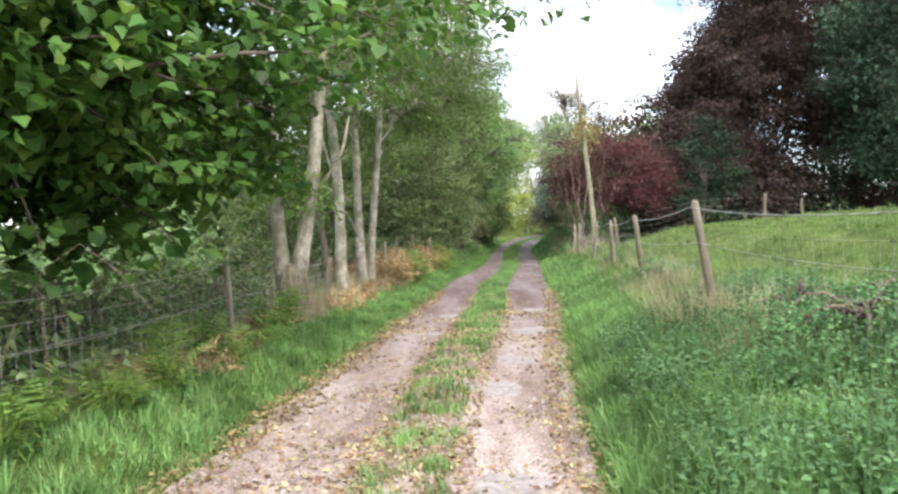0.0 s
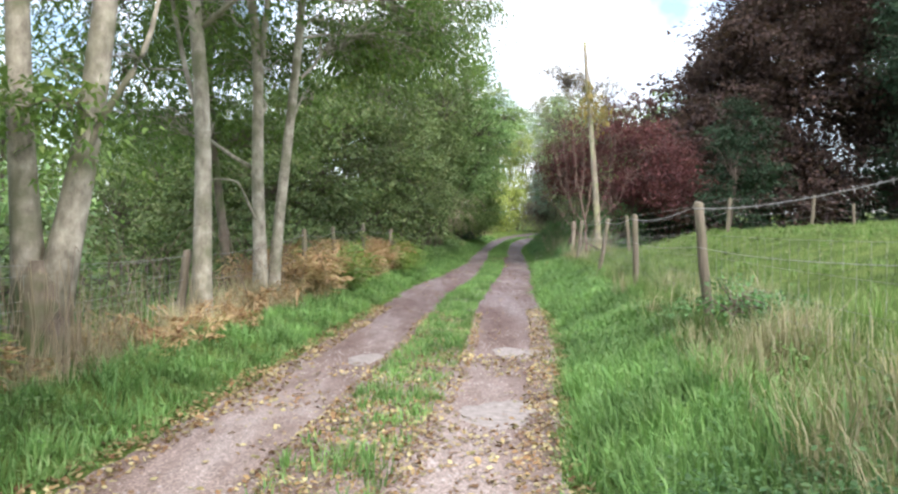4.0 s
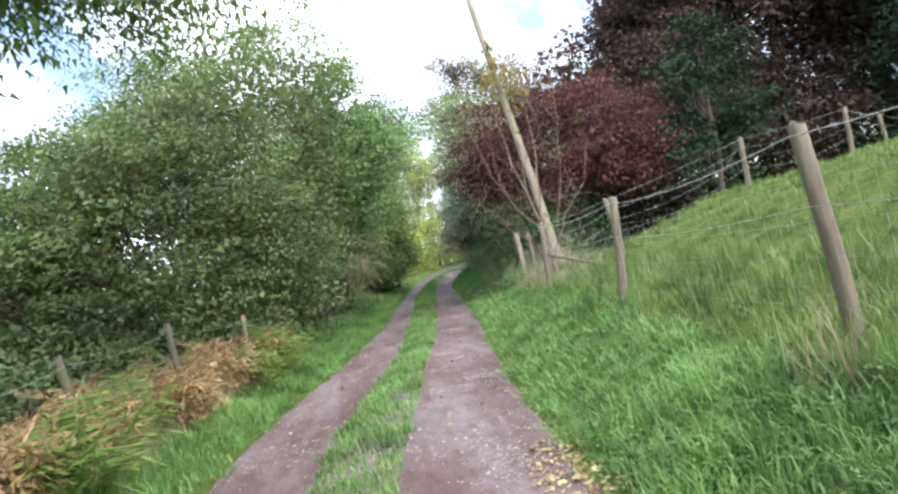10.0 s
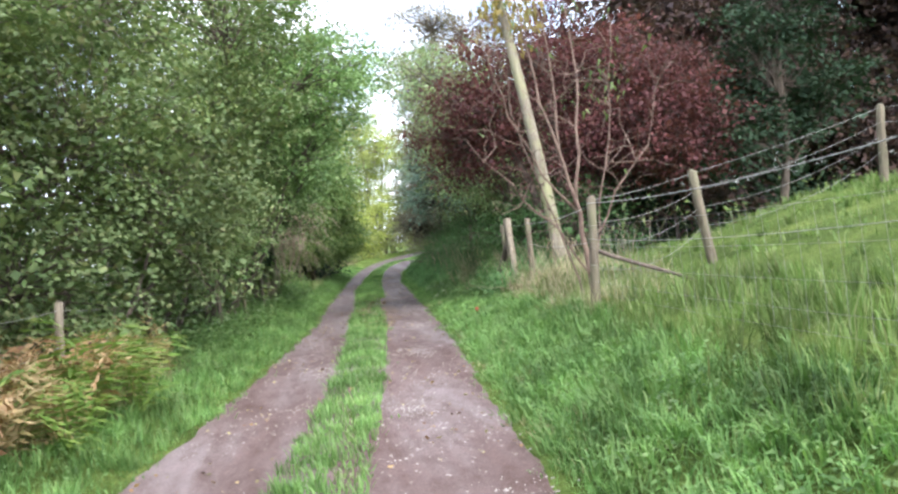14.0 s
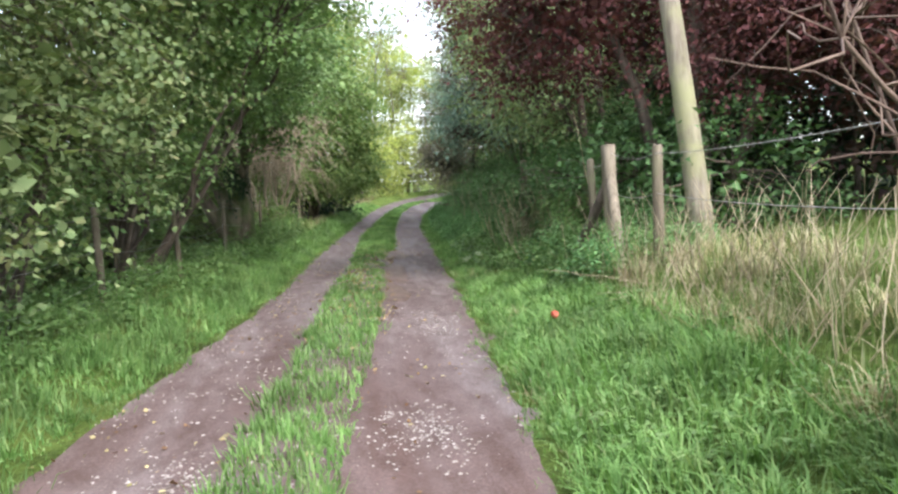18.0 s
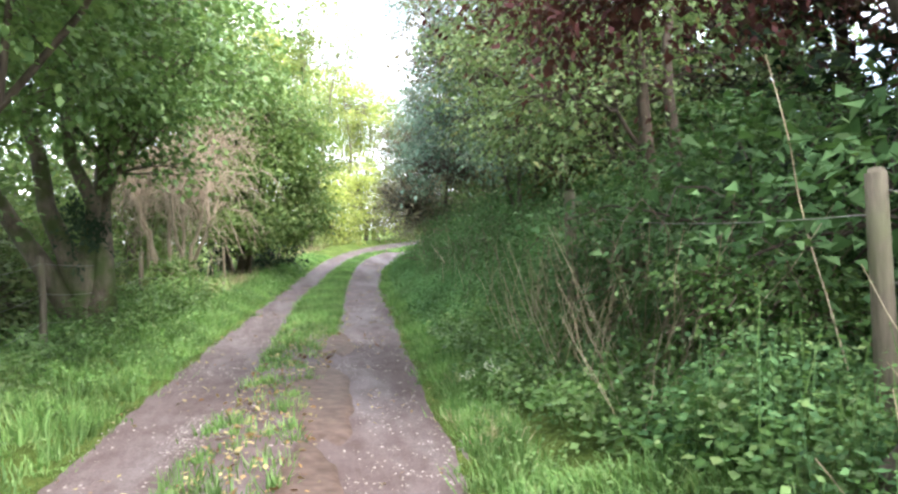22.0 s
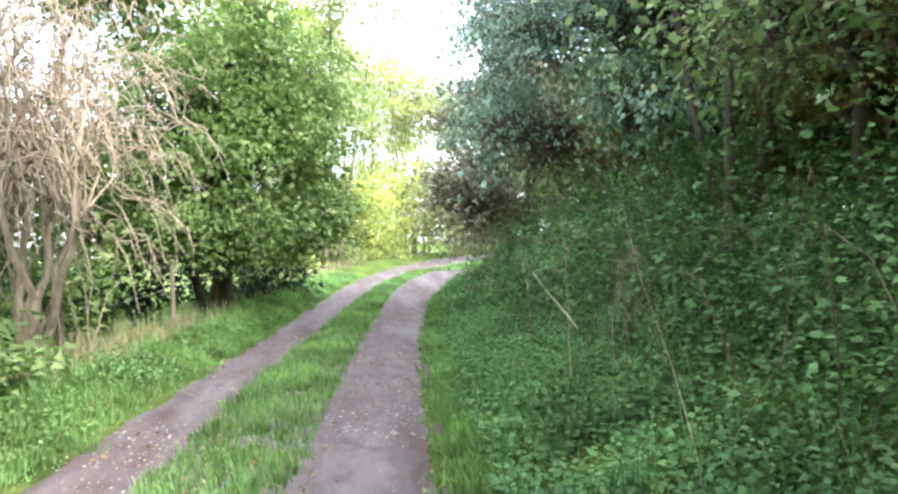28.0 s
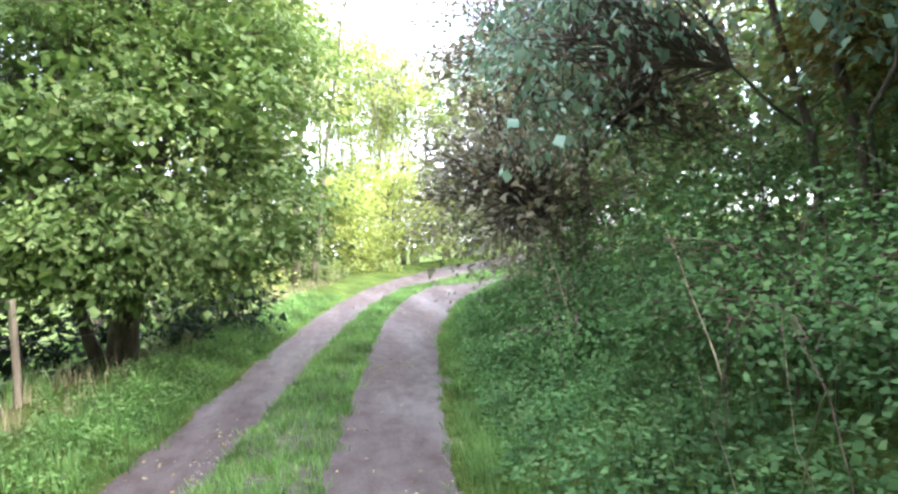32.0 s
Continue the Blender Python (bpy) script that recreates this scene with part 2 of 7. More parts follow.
M_YELLOW = leaf_mat("yellowing_leaves", [(0.193, 0.273, 0.0826), (0.312, 0.377, 0.121), (0.432, 0.467, 0.157), (0.461, 0.467, 0.184)], 0.45, 0.5, 0.5)
M_PALE = leaf_mat("pale_green_leaves", [(0.142, 0.212, 0.083), (0.24, 0.296, 0.124), (0.353, 0.367, 0.166)], 0.45, 0.5, 0.4)
M_RED = leaf_mat("purple_maple_leaves", [(0.055, 0.03, 0.034), (0.105, 0.046, 0.05), (0.16, 0.06, 0.062), (0.11, 0.08, 0.064)], 0.3, 0.6, 0.8, 0.12, 0.4)
M_COPPER = leaf_mat("copper_beech_leaves", [(0.0312, 0.0276, 0.03), (0.06, 0.0444, 0.0456), (0.102, 0.0636, 0.054), (0.054, 0.06, 0.0432)], 0.25, 0.6, 0.5, 0.1, 0.35)
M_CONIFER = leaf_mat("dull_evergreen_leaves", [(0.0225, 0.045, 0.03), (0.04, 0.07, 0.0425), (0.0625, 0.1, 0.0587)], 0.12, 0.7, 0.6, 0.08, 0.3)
M_OCHRE = leaf_mat("ochre_leaves", [(0.09, 0.085, 0.035), (0.17, 0.14, 0.05), (0.26, 0.2, 0.07), (0.12, 0.15, 0.06)], 0.35, 0.5, 0.7)
M_THORN = leaf_mat("thorn_leaves", [(0.1056, 0.1056, 0.088), (0.1944, 0.1944, 0.15), (0.3, 0.2465, 0.176), (0.2816, 0.3352, 0.2295)], 0.2, 0.45, 0.8)
M_GREYLEAF = leaf_mat("grey_green_leaves", [(0.0924, 0.1705, 0.134), (0.1663, 0.2782, 0.2207), (0.2782, 0.404, 0.3344), (0.2395, 0.2415, 0.1531)], 0.25, 0.45, 0.7, 0.25)
M_BRACKEN = leaf_mat("rusty_bracken", [(0.1919, 0.1088, 0.064), (0.3455, 0.2117, 0.1152), (0.55, 0.3966, 0.2431), (0.4221, 0.3837, 0.1663)], 0.3, 0.6, 1.5, 0.15, 0.7)
M_FADING = leaf_mat("fading_bracken", [(0.17, 0.14, 0.06), (0.28, 0.22, 0.1), (0.42, 0.34, 0.19), (0.3, 0.18, 0.095)], 0.3, 0.6, 1.6, 0.15, 0.6)
M_FERN = leaf_mat("green_fern", [(0.0894, 0.193, 0.0385), (0.167, 0.282, 0.064), (0.307, 0.333, 0.102)], 0.35, 0.5, 1.5)
M_LITTER = leaf_mat("fallen_leaves", [(0.13, 0.07, 0.04), (0.24, 0.14, 0.07), (0.33, 0.23, 0.11), (0.46, 0.4, 0.22), (0.22, 0.2, 0.09)], 0.1, 0.6, 2.0, 0.2, 1.0)
M_PALEBARK = bark_mat("pale_smooth_bark", (0.16, 0.14, 0.11), (0.5, 0.46, 0.375), 9, (0.16, 0.16, 0.1), (1, 1, 0.6))
M_BARK = bark_mat("brown_bark", (0.05, 0.038, 0.03), (0.16, 0.125, 0.1), 11)
M_MOSSBARK = bark_mat("mossy_bark", (0.07, 0.055, 0.04), (0.24, 0.195, 0.15), 10, (0.07, 0.1, 0.03))
M_DEADTWIG = bark_mat("bare_pale_twigs", (0.27, 0.21, 0.15), (0.5, 0.42, 0.32), 14)
M_PINKTWIG = bark_mat("reddish_stems", (0.09, 0.055, 0.045), (0.25, 0.175, 0.14), 14)
M_POST = bark_mat("weathered_post_wood", (0.08, 0.064, 0.046), (0.21, 0.175, 0.13), 22, (0.14, 0.14, 0.08), (1, 1, 0.12))
M_PALEPOST = bark_mat("pale_cleft_wood", (0.13, 0.108, 0.08), (0.3, 0.255, 0.195), 18, None, (1, 1, 0.15))
M_POLE = bark_mat("lichened_pole_wood", (0.12, 0.1, 0.075), (0.31, 0.275, 0.215), 16, (0.25, 0.25, 0.14), (1, 1, 0.08))
M_WIRE = plain_mat("rusting_wire", (0.2, 0.185, 0.17), (0.42, 0.42, 0.42), 60, 0.5, 0.35, 0.1)
M_STONE = plain_mat("pale_stones", (0.24, 0.205, 0.185), (0.5, 0.46, 0.44), 5, 0.85)
M_PATCH = plain_mat("pale_worn_tarmac", (0.2, 0.172, 0.16), (0.39, 0.35, 0.33), 16, 0.85, 0, 0.8)
M_MUD = plain_mat("damp_mud", (0.07, 0.047, 0.038), (0.15, 0.105, 0.09), 9, 0.6, 0, 1.0)
M_REDLITTER = plain_mat("faded_red_plastic", (0.42, 0.07, 0.05), (0.52, 0.12, 0.09), 8, 0.4)
M_WHITE = leaf_mat("white_petals", [(0.6, 0.62, 0.52), (0.75, 0.77, 0.68)], 0.3, 0.6)


# ---- the lay of the land ----
EDGE_Y = (-30, 4.5, 7, 10.7, 14.4, 16.5, 19.3, 23, 26, 28, 33, 37, 41, 46, 50, 54, 60, 65, 70, 75, 80, 86, 94)
LEFT_X = (-4.6, -2.1, -1.8, -1.36, -0.9, -0.68, -0.4, -0.1, 0.32, 0.76, 1.42, 1.92, 2.15, 2.6, 3.0, 3.4, 4.1, 4.9, 6.0, 7.6, 10.0, 14.5, 23)
STRIP_L = (-3.2, -0.72, -0.58, -0.2, 0.32, 0.5, 0.74, 1.12, 1.62, 1.98, 2.47, 2.72, 3.14, 3.54, 3.88, 4.35, 5.15, 6.1, 7.6, 10, 13.2, 18.5, 28)
STRIP_R = (-2.7, -0.23, -0.08, 0.42, 0.98, 1.1, 1.33, 1.78, 2.15, 2.45, 3.03, 3.42, 3.68, 4.4, 4.68, 5.08, 5.8, 6.6, 8.2, 10.8, 14.2, 19.8, 29.5)
RIGHT_X = (-1.7, 0.82, 1.1, 1.55, 2.13, 2.38, 2.68, 2.95, 3.26, 3.55, 4.1, 4.53, 4.92, 5.38, 5.7, 6.15, 7.0, 8.2, 10.6, 13.6, 17.5, 23.5, 34)
LANE_Z = ((-30, 0.1), (0, 0), (10, -0.03), (15, -0.05), (25, -0.08), (33, -0.1), (40, -0.2), (55, -0.2), (60, -0.1), (65, 0.1), (70, 0.3), (80, 0.62), (95, 0.95), (140, 1.6))


def smooth(xs, vals, y):
    """Interpolation, rounded off a little at the knots."""
    y = np.asarray(y, float)
    return sum(np.interp(y + d, xs, vals) for d in (-2, -1, 0, 1, 2)) / 5


def left_edge(y):
    return smooth(EDGE_Y, LEFT_X, y)


def right_edge(y):
    return smooth(EDGE_Y, RIGHT_X, y)


def strip_left(y):
    return smooth(EDGE_Y, STRIP_L, y)


def strip_right(y):
    return smooth(EDGE_Y, STRIP_R, y)


def lane_z(y):
    return smooth([a for a, b in LANE_Z], [b for a, b in LANE_Z], y)


def wob(x, y, seed=0.0, scale=1.0):
    """A cheap smooth waviness between about -1 and 1."""
    x, y = np.asarray(x, float) * scale, np.asarray(y, float) * scale
    x, y = x + 0.9 * np.sin(y * 0.61 + seed), y + 0.9 * np.sin(x * 0.53 + seed * 1.3)
    return (np.sin(x * 1.31 + y * 0.77 + seed) + np.sin(x * -0.83 + y * 1.9 + seed * 2.3) + np.sin(x * 2.7 + y * 2.2 + seed * 1.7) * 0.6) / 2.6


def rise(s, pts):
    return np.interp(s, [a for a, b in pts], [b for a, b in pts])


def land(x, y):
    """Height of the soil."""
    x, y = np.asarray(x, float), np.asarray(y, float)
    z0 = lane_z(y)
    sr = x - right_edge(y)
    sl = left_edge(y) - x
    field = rise(sr, ((0, -0.1), (0.12, -0.03), (0.35, 0.1), (0.9, 0.34), (1.5, 0.56), (2.7, 0.8), (5.2, 1.46), (8, 1.6), (12, 1.84), (17, 2.22), (40, 3.4), (120, 6.3), (700, 26)))
    bank = rise(sr, ((0, -0.1), (0.12, -0.03), (0.5, 0.05), (1.2, 0.26), (2.2, 0.5), (6, 0.7), (40, 1.8), (120, 6), (700, 26)))
    w = np.clip((y - 29) / 6, 0, 1)
    right = field * (1 - w) + bank * w
    left = rise(sl, ((0, -0.1), (0.12, -0.03), (0.3, 0.06), (0.9, 0.2), (1.7, 0.22), (3.5, -0.15), (10, -1.2), (30, -3.2), (120, -7), (700, 4)))
    inside = np.where((sr < 0) & (sl < 0), -0.12, 0)
    off = np.where(sr > 0, right, 0) + np.where(sl > 0, left, 0) + inside
    rough_ = wob(x, y, 1.0, 1.7) * 0.035 * np.clip(np.maximum(sr, sl) / 0.6, 0, 1)
    lumps = wob(x, y, 6.0, 0.55) * 0.12 * np.clip((sr - 2.5) / 3, 0, 1) * (y < 45)
    return z0 + off + rough_ + lumps


def lane_height(x, y):
    """Height of the track's own surface: two shallow ruts and a raised middle."""
    x, y = np.asarray(x, float), np.asarray(y, float)
    a, b, c, d = left_edge(y), strip_left(y), strip_right(y), right_edge(y)
    u = np.where(x < (b + c) / 2, (x - a) / np.maximum(b - a, 0.1), (d - x) / np.maximum(d - c, 0.1))
    rut = -0.035 * np.clip(np.sin(np.clip(u, 0, 1) * math.pi), 0, 1)
    mid = 0.03 * np.clip((u - 1) * 4, 0, 1)
    return lane_z(y) + rut + mid + 0.004 * wob(x, y, 4, 3) + 0.0015 * wob(x, y, 9, 11)


# ---- mesh helpers ----
def raw_mesh(name, verts, faces_n, loops, smooth_faces=False):
    """A mesh from arrays: corner points, number of corners of each face, and the corners."""
    me = bpy.data.meshes.new(name)
    verts = np.ascontiguousarray(verts, np.float32)
    loops = np.ascontiguousarray(loops, np.int32)
    faces_n = np.asarray(faces_n, np.int32)
    me.vertices.add(len(verts))
    me.vertices.foreach_set("co", verts.ravel())
    me.loops.add(len(loops))
    me.loops.foreach_set("vertex_index", loops)
    me.polygons.add(len(faces_n))
    me.polygons.foreach_set("loop_start", np.concatenate(([0], np.cumsum(faces_n)[:-1])).astype(np.int32))
    if smooth_faces:
        me.polygons.foreach_set("use_smooth", np.ones(len(faces_n), bool))
    me.update(calc_edges=True)
    return me


def quad_mesh(name, q):
    """q: n x k x 3 corners, a face each."""
    n, k = q.shape[:2]
    return raw_mesh(name, q.reshape(-1, 3), np.full(n, k), np.arange(n * k))


def mesh_part(name, me, mat, parent=None, label="", kind=""):
    ob = new(name, me)
    if not me.materials:
        me.materials.append(mat)
    if parent is not None:
        ob.parent = parent
        ob.matrix_parent_inverse = parent.matrix_basis.inverted()
    tagged(ob, label=label, kind=kind)
    return ob


def part(name, bm, mat, parent=None, label=""):
    me = bpy.data.meshes.new(name)
    bm.to_mesh(me)
    bm.free()
    return mesh_part(name, me, mat, parent, label)


def thing(name, at, label, category, group="", kind=""):
    ob = new(name)
    ob.empty_display_size = 0.2
    ob.matrix_basis = Matrix.Translation(at)
    return tagged(ob, label, category, group, kind)


def tube_arrays(pts, radii, sides=6, cap=True):
    pts, radii = np.asarray(pts, float), np.asarray(radii, float)
    d = np.gradient(pts, axis=0)
    d /= np.linalg.norm(d, axis=1, keepdims=True) + 1e-9
    ref = np.where(np.abs(d[:, 2:3]) > 0.9, np.array([[1.0, 0, 0]]), np.array([[0, 0, 1.0]]))
    a = np.cross(d, ref)
    a /= np.linalg.norm(a, axis=1, keepdims=True) + 1e-9
    b = np.cross(d, a)
    ang = np.linspace(0, 2 * math.pi, sides, endpoint=False)
    ring = pts[:, None] + radii[:, None, None] * (a[:, None] * np.cos(ang)[None, :, None] + b[:, None] * np.sin(ang)[None, :, None])
    v = ring.reshape(-1, 3)
    k = len(pts)
    i, j = np.meshgrid(np.arange(k - 1), np.arange(sides), indexing="ij")
    j2 = (j + 1) % sides
    f = np.stack([i * sides + j, i * sides + j2, (i + 1) * sides + j2, (i + 1) * sides + j], -1).reshape(-1, 4)
    loops, counts = [f.ravel()], [np.full(len(f), 4)]
    if cap:
        loops += [np.arange(sides)[::-1], np.arange(sides) + (k - 1) * sides]
        counts += [np.array([sides, sides])]
    return v, np.concatenate(counts), np.concatenate(loops)


def joined(name, pieces, smooth_faces=True):
    """One mesh from several tube_arrays results."""
    vs, cs, ls, base = [], [], [], 0
    for v, c, l in pieces:
        vs.append(v)
        cs.append(c)
        ls.append(l + base)
        base += len(v)
    return raw_mesh(name, np.concatenate(vs), np.concatenate(cs), np.concatenate(ls), smooth_faces)


def bent(a, b, n=7, wander=0.1, sag=0.0, r=None):
    """A wandering line from a to b."""
    r = r or rng
    a, b = np.asarray(a, float), np.asarray(b, float)
    t = np.linspace(0, 1, n)[:, None]
    p = a + (b - a) * t
    w = np.cumsum(r.normal(0, 1, (n, 3)), 0)
    w = (w - w[0]) - (w[-1] - w[0]) * t
    p = p + w * wander * np.linalg.norm(b - a) / n
    p[:, 2] += sag * np.sin(t[:, 0] * math.pi)
    return p


def unit(v):
    return v / (np.linalg.norm(v, axis=-1, keepdims=True) + 1e-9)


def leaf_quads(base, axis, width, bend, kite=False):
    """Leaves or blades: base points, axis vectors (with length), widths, and how far the middle lifts."""
    n = len(base)
    side = unit(np.cross(axis, unit(rng.normal(0, 0.45, (n, 3)) + np.array([0, 0, 1.0]))))
    up = unit(np.cross(side, axis))
    mid = base + axis * 0.45 + up * np.asarray(bend).reshape(-1, 1)
    w = side * (np.asarray(width).reshape(-1, 1) / 2)
    if not kite:
        low = base + axis * 0.12
        return np.stack([low + w, base + axis, low - w], 1)
    return np.stack([base, mid + w, base + axis, mid - w], 1)


def spread_leaves(centres, per, leaf, aspect=0.6, sigma=0.22, flat=0.45, droop=0.25, out_from=None, kite=False):
    """Sprays of leaves: a short drooping twig at each centre, leaves set flat along it."""
    n = len(centres) * per
    c = np.repeat(centres, per, 0)
    way = rng.normal(0, 0.6, (len(centres), 3))
    if out_from is not None:
        way += unit(centres - out_from)
    way[:, 2] = way[:, 2] * 0.35 - droop * 0.6
    way = np.repeat(unit(way), per, 0)
    f = rng.uniform(-1, 1, n)
    off = way * (f * sigma * 1.5)[:, None] + rng.normal(0, 1, (n, 3)) * np.array([sigma * 0.62, sigma * 0.62, sigma * flat * 0.5])
    off[:, 2] -= (f + 1) ** 2 * sigma * droop * 0.3
    base = c + off
    ax = unit(way + rng.normal(0, 0.75, (n, 3)) * np.array([1, 1, 0.45]))
    ax[:, 2] -= droop + rng.normal(0, 0.22, n)
    size = leaf * rng.uniform(0.6, 1.3, n)
    ax = unit(ax) * size[:, None]
    return leaf_quads(base, ax, size * aspect, size * rng.normal(0.05, 0.06, n), kite)


def lobe_clumps(lobe, n, low_cut=-0.75, pads=0):
    """Spray centres of one lobe (cx, cy, cz, rx, ry, rz): uneven tiers of boughs round it, with gaps between."""
    c, r = np.array(lobe[:3], float), np.array(lobe[3:6], float)
    k = pads or int(9 + 4.5 * float(np.prod(r)) ** (1 / 3) * 1.4)
    d = unit(rng.normal(0, 1, (k * 6, 3)))
    d = d[d[:, 2] > low_cut][:k]
    reach = rng.uniform(0.55, 1.02, len(d))
    far = rng.uniform(0, 1, len(d)) < 0.16
    reach[far] *= rng.uniform(1.08, 1.3, far.sum())
    mid = c + d * r * reach[:, None]
    size = float(np.mean(r)) * rng.uniform(0.26, 0.52, len(d)) * np.where(far, 0.6, 1)
    share = size ** 2 / (size ** 2).sum()
    pick = rng.choice(len(d), n, p=share)
    e = unit(rng.normal(0, 1, (n, 3)) + d[pick] * 0.7 + np.array([0, 0, 0.35]))
    rad = rng.uniform(0.25, 1, n) ** 0.5
    p = mid[pick] + e * np.array([1.15, 1.15, 0.62]) * (size[pick] * rad)[:, None]
    loose = rng.uniform(0, 1, n) < 0.12
    q = unit(rng.normal(0, 1, (n, 3)))
    q[:, 2] = np.maximum(q[:, 2], low_cut)
    p[loose] = (c + q * r * rng.uniform(0.75, 1.12, (n, 1)))[loose]
    return p


def tree(name, label, category, base, stems, lobes, mat, bark, leaf=0.09, clumps=300, per=22, sigma=0.25, aspect=0.6, group="",
         twig_bark=None, twigs=60, flat=0.45, droop=0.25, sides=8, low_cut=-0.75, trunk_label="", solid=1.3, k_leaf=1.25, k_clump=1.0, wander=0.1, kite=False, core_leaf=0.0):
    """A tree: stems as (foot offset, top, foot radius), limbs towards the lobes, twigs, and a crown of leaves."""
    z = float(land(base[0], base[1])) if len(base) == 2 else base[2]
    root = np.array([base[0], base[1], z])
    leaf, clumps = leaf * k_leaf, int(clumps * k_clump)
    t = thing(name, root, label, category, group)
    tops, heads, trunks = [], [], []
    for foot, top, r0 in stems:
        a = root + np.array([foot[0], foot[1], foot[2] if len(foot) > 2 else -0.15])
        b = np.array(top, float)
        n = 9
        if b.ndim == 2:
            n = 14
            way = np.concatenate([a[None], b])
            run = np.concatenate([[0], np.cumsum(np.linalg.norm(np.diff(way, axis=0), axis=1))])
            pts = np.stack([np.interp(np.linspace(0, run[-1], n), run, way[:, i]) for i in range(3)], 1)
            pts[1:-1] = 0.25 * pts[:-2] + 0.5 * pts[1:-1] + 0.25 * pts[2:]
        else:
            pts = bent(a, b, n, wander)
        f = np.linspace(0, 1, n)
        rad = r0 * (1 - 0.75 * f)
        rad[0] *= 1.35
        rad[1] *= 1.08
        trunks.append(mesh_part("trunk", joined("trunk", [tube_arrays(pts, rad, sides)]), bark, t, trunk_label))
        tops.append(pts)
        heads.append(rad)
    quads, cores = [], []
    twig_bits = []
    for lobe in lobes:
        c = np.array(lobe[:3], float)
        k = int(np.argmin([np.min(np.linalg.norm(p[2:] - c, axis=1)) for p in tops]))
        i = 2 + int(np.argmin(np.linalg.norm(tops[k][2:] - (c - np.array([0, 0, 0.3 * lobe[5]])), axis=1)))
        i = max(2, i - 1)
        r = heads[k][i] * 0.42
        line = bent(tops[k][i], c, 6, 0.25, 0.15)
        mesh_part("limb", joined("limb", [tube_arrays(line, np.linspace(r, r * 0.3, 6), 6)]), bark, trunks[k])
        share = lobe[6] if len(lobe) > 6 else 1.0
        cl = lobe_clumps(lobe, int(clumps * share), low_cut)
        quads.append(spread_leaves(cl, per, leaf, aspect, sigma, flat, droop, np.repeat(c[None], len(cl), 0), kite))
        # shaded leaves deep inside
        big = core_leaf or min(leaf * 1.5, 0.3)
        ncore = int(solid * math.pi * lobe[3] * lobe[5] / (0.4 * big * big) / 4) + 2
        core = lobe_clumps((*lobe[:3], *(0.66 * v for v in lobe[3:6])), ncore, low_cut)
        cores.append(spread_leaves(core, 4, big, 0.8, sigma * 1.2, 0.8, droop, None, kite))
        for q in cl[rng.integers(0, len(cl), int(twigs * share))]:
            s = line[rng.integers(2, 6)]
            twig_bits.append(tube_arrays(bent(s, q, 5, 0.3, 0.08), np.linspace(0.016, 0.005, 5), 3, False))
    if twig_bits:
        mesh_part("branchwork", joined("branchwork", twig_bits), twig_bark or bark, t, kind="stuff")
    mesh_part("crown", quad_mesh("crown", np.concatenate(quads + cores)), mat, t)
    return t


# ---- ground and track ----
def build_ground():
    ys = np.concatenate([[-600, -200, -80, -40], np.arange(-25, 72, 0.5), np.arange(72, 130, 2.5), [140, 170, 230, 320, 500, 900]])
    off = np.array([0, 0.15, 0.35, 0.6, 0.9, 1.2, 1.5, 1.9, 2.5, 3.5, 5, 7, 10, 14, 20, 30, 45, 70, 120, 300, 700])
    cols = []
    le, re = left_edge(ys), right_edge(ys)
    for o in off[::-1]:
        cols.append(le - o)
    for f in (0.25, 0.5, 0.75):
        cols.append(le + (re - le) * f)
    for o in off:
        cols.append(re + o)
    x = np.stack(cols, 1)
    y = np.repeat(ys[:, None], x.shape[1], 1)
    z = land(x, y)
    v = np.stack([x, y, z], -1).reshape(-1, 3)
    nr, nc = x.shape
    i, j = np.meshgrid(np.arange(nr - 1), np.arange(nc - 1), indexing="ij")
    f = np.stack([i * nc + j, i * nc + j + 1, (i + 1) * nc + j + 1, (i + 1) * nc + j], -1).reshape(-1, 4)
    ob = mesh_part("ground", raw_mesh("ground", v, np.full(len(f), 4), f.ravel(), True), M_TURF)
    tagged(ob, "green turf and soil beside the track", "ground", kind="structure")


def build_track():
    ys = np.concatenate([np.arange(-12, 66, 0.12), np.arange(66, 93, 0.4)])
    us = np.linspace(0, 1, 34)
    le = left_edge(ys) - 0.13 + 0.07 * wob(ys, ys * 0.7, 2, 1.6) + 0.014 * wob(ys, ys, 5, 6)
    re = right_edge(ys) + 0.13 + 0.07 * wob(ys, ys * 0.6, 8, 1.4) + 0.014 * wob(ys, ys, 3, 7)
    x = le[:, None] + (re - le)[:, None] * us[None]
    y = np.repeat(ys[:, None], len(us), 1)
    z = lane_height(x, y)
    z[:, 0] -= 0.09
    z[:, -1] -= 0.09
    z[:, 1] -= 0.012
    z[:, -2] -= 0.012
    v = np.stack([x, y, z], -1).reshape(-1, 3)
    nr, nc = x.shape
    i, j = np.meshgrid(np.arange(nr - 1), np.arange(nc - 1), indexing="ij")
    f = np.stack([i * nc + j, i * nc + j + 1, (i + 1) * nc + j + 1, (i + 1) * nc + j], -1).reshape(-1, 4)
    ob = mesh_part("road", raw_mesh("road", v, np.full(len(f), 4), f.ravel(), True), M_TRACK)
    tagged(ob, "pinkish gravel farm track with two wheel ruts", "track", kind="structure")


build_ground()
build_track()


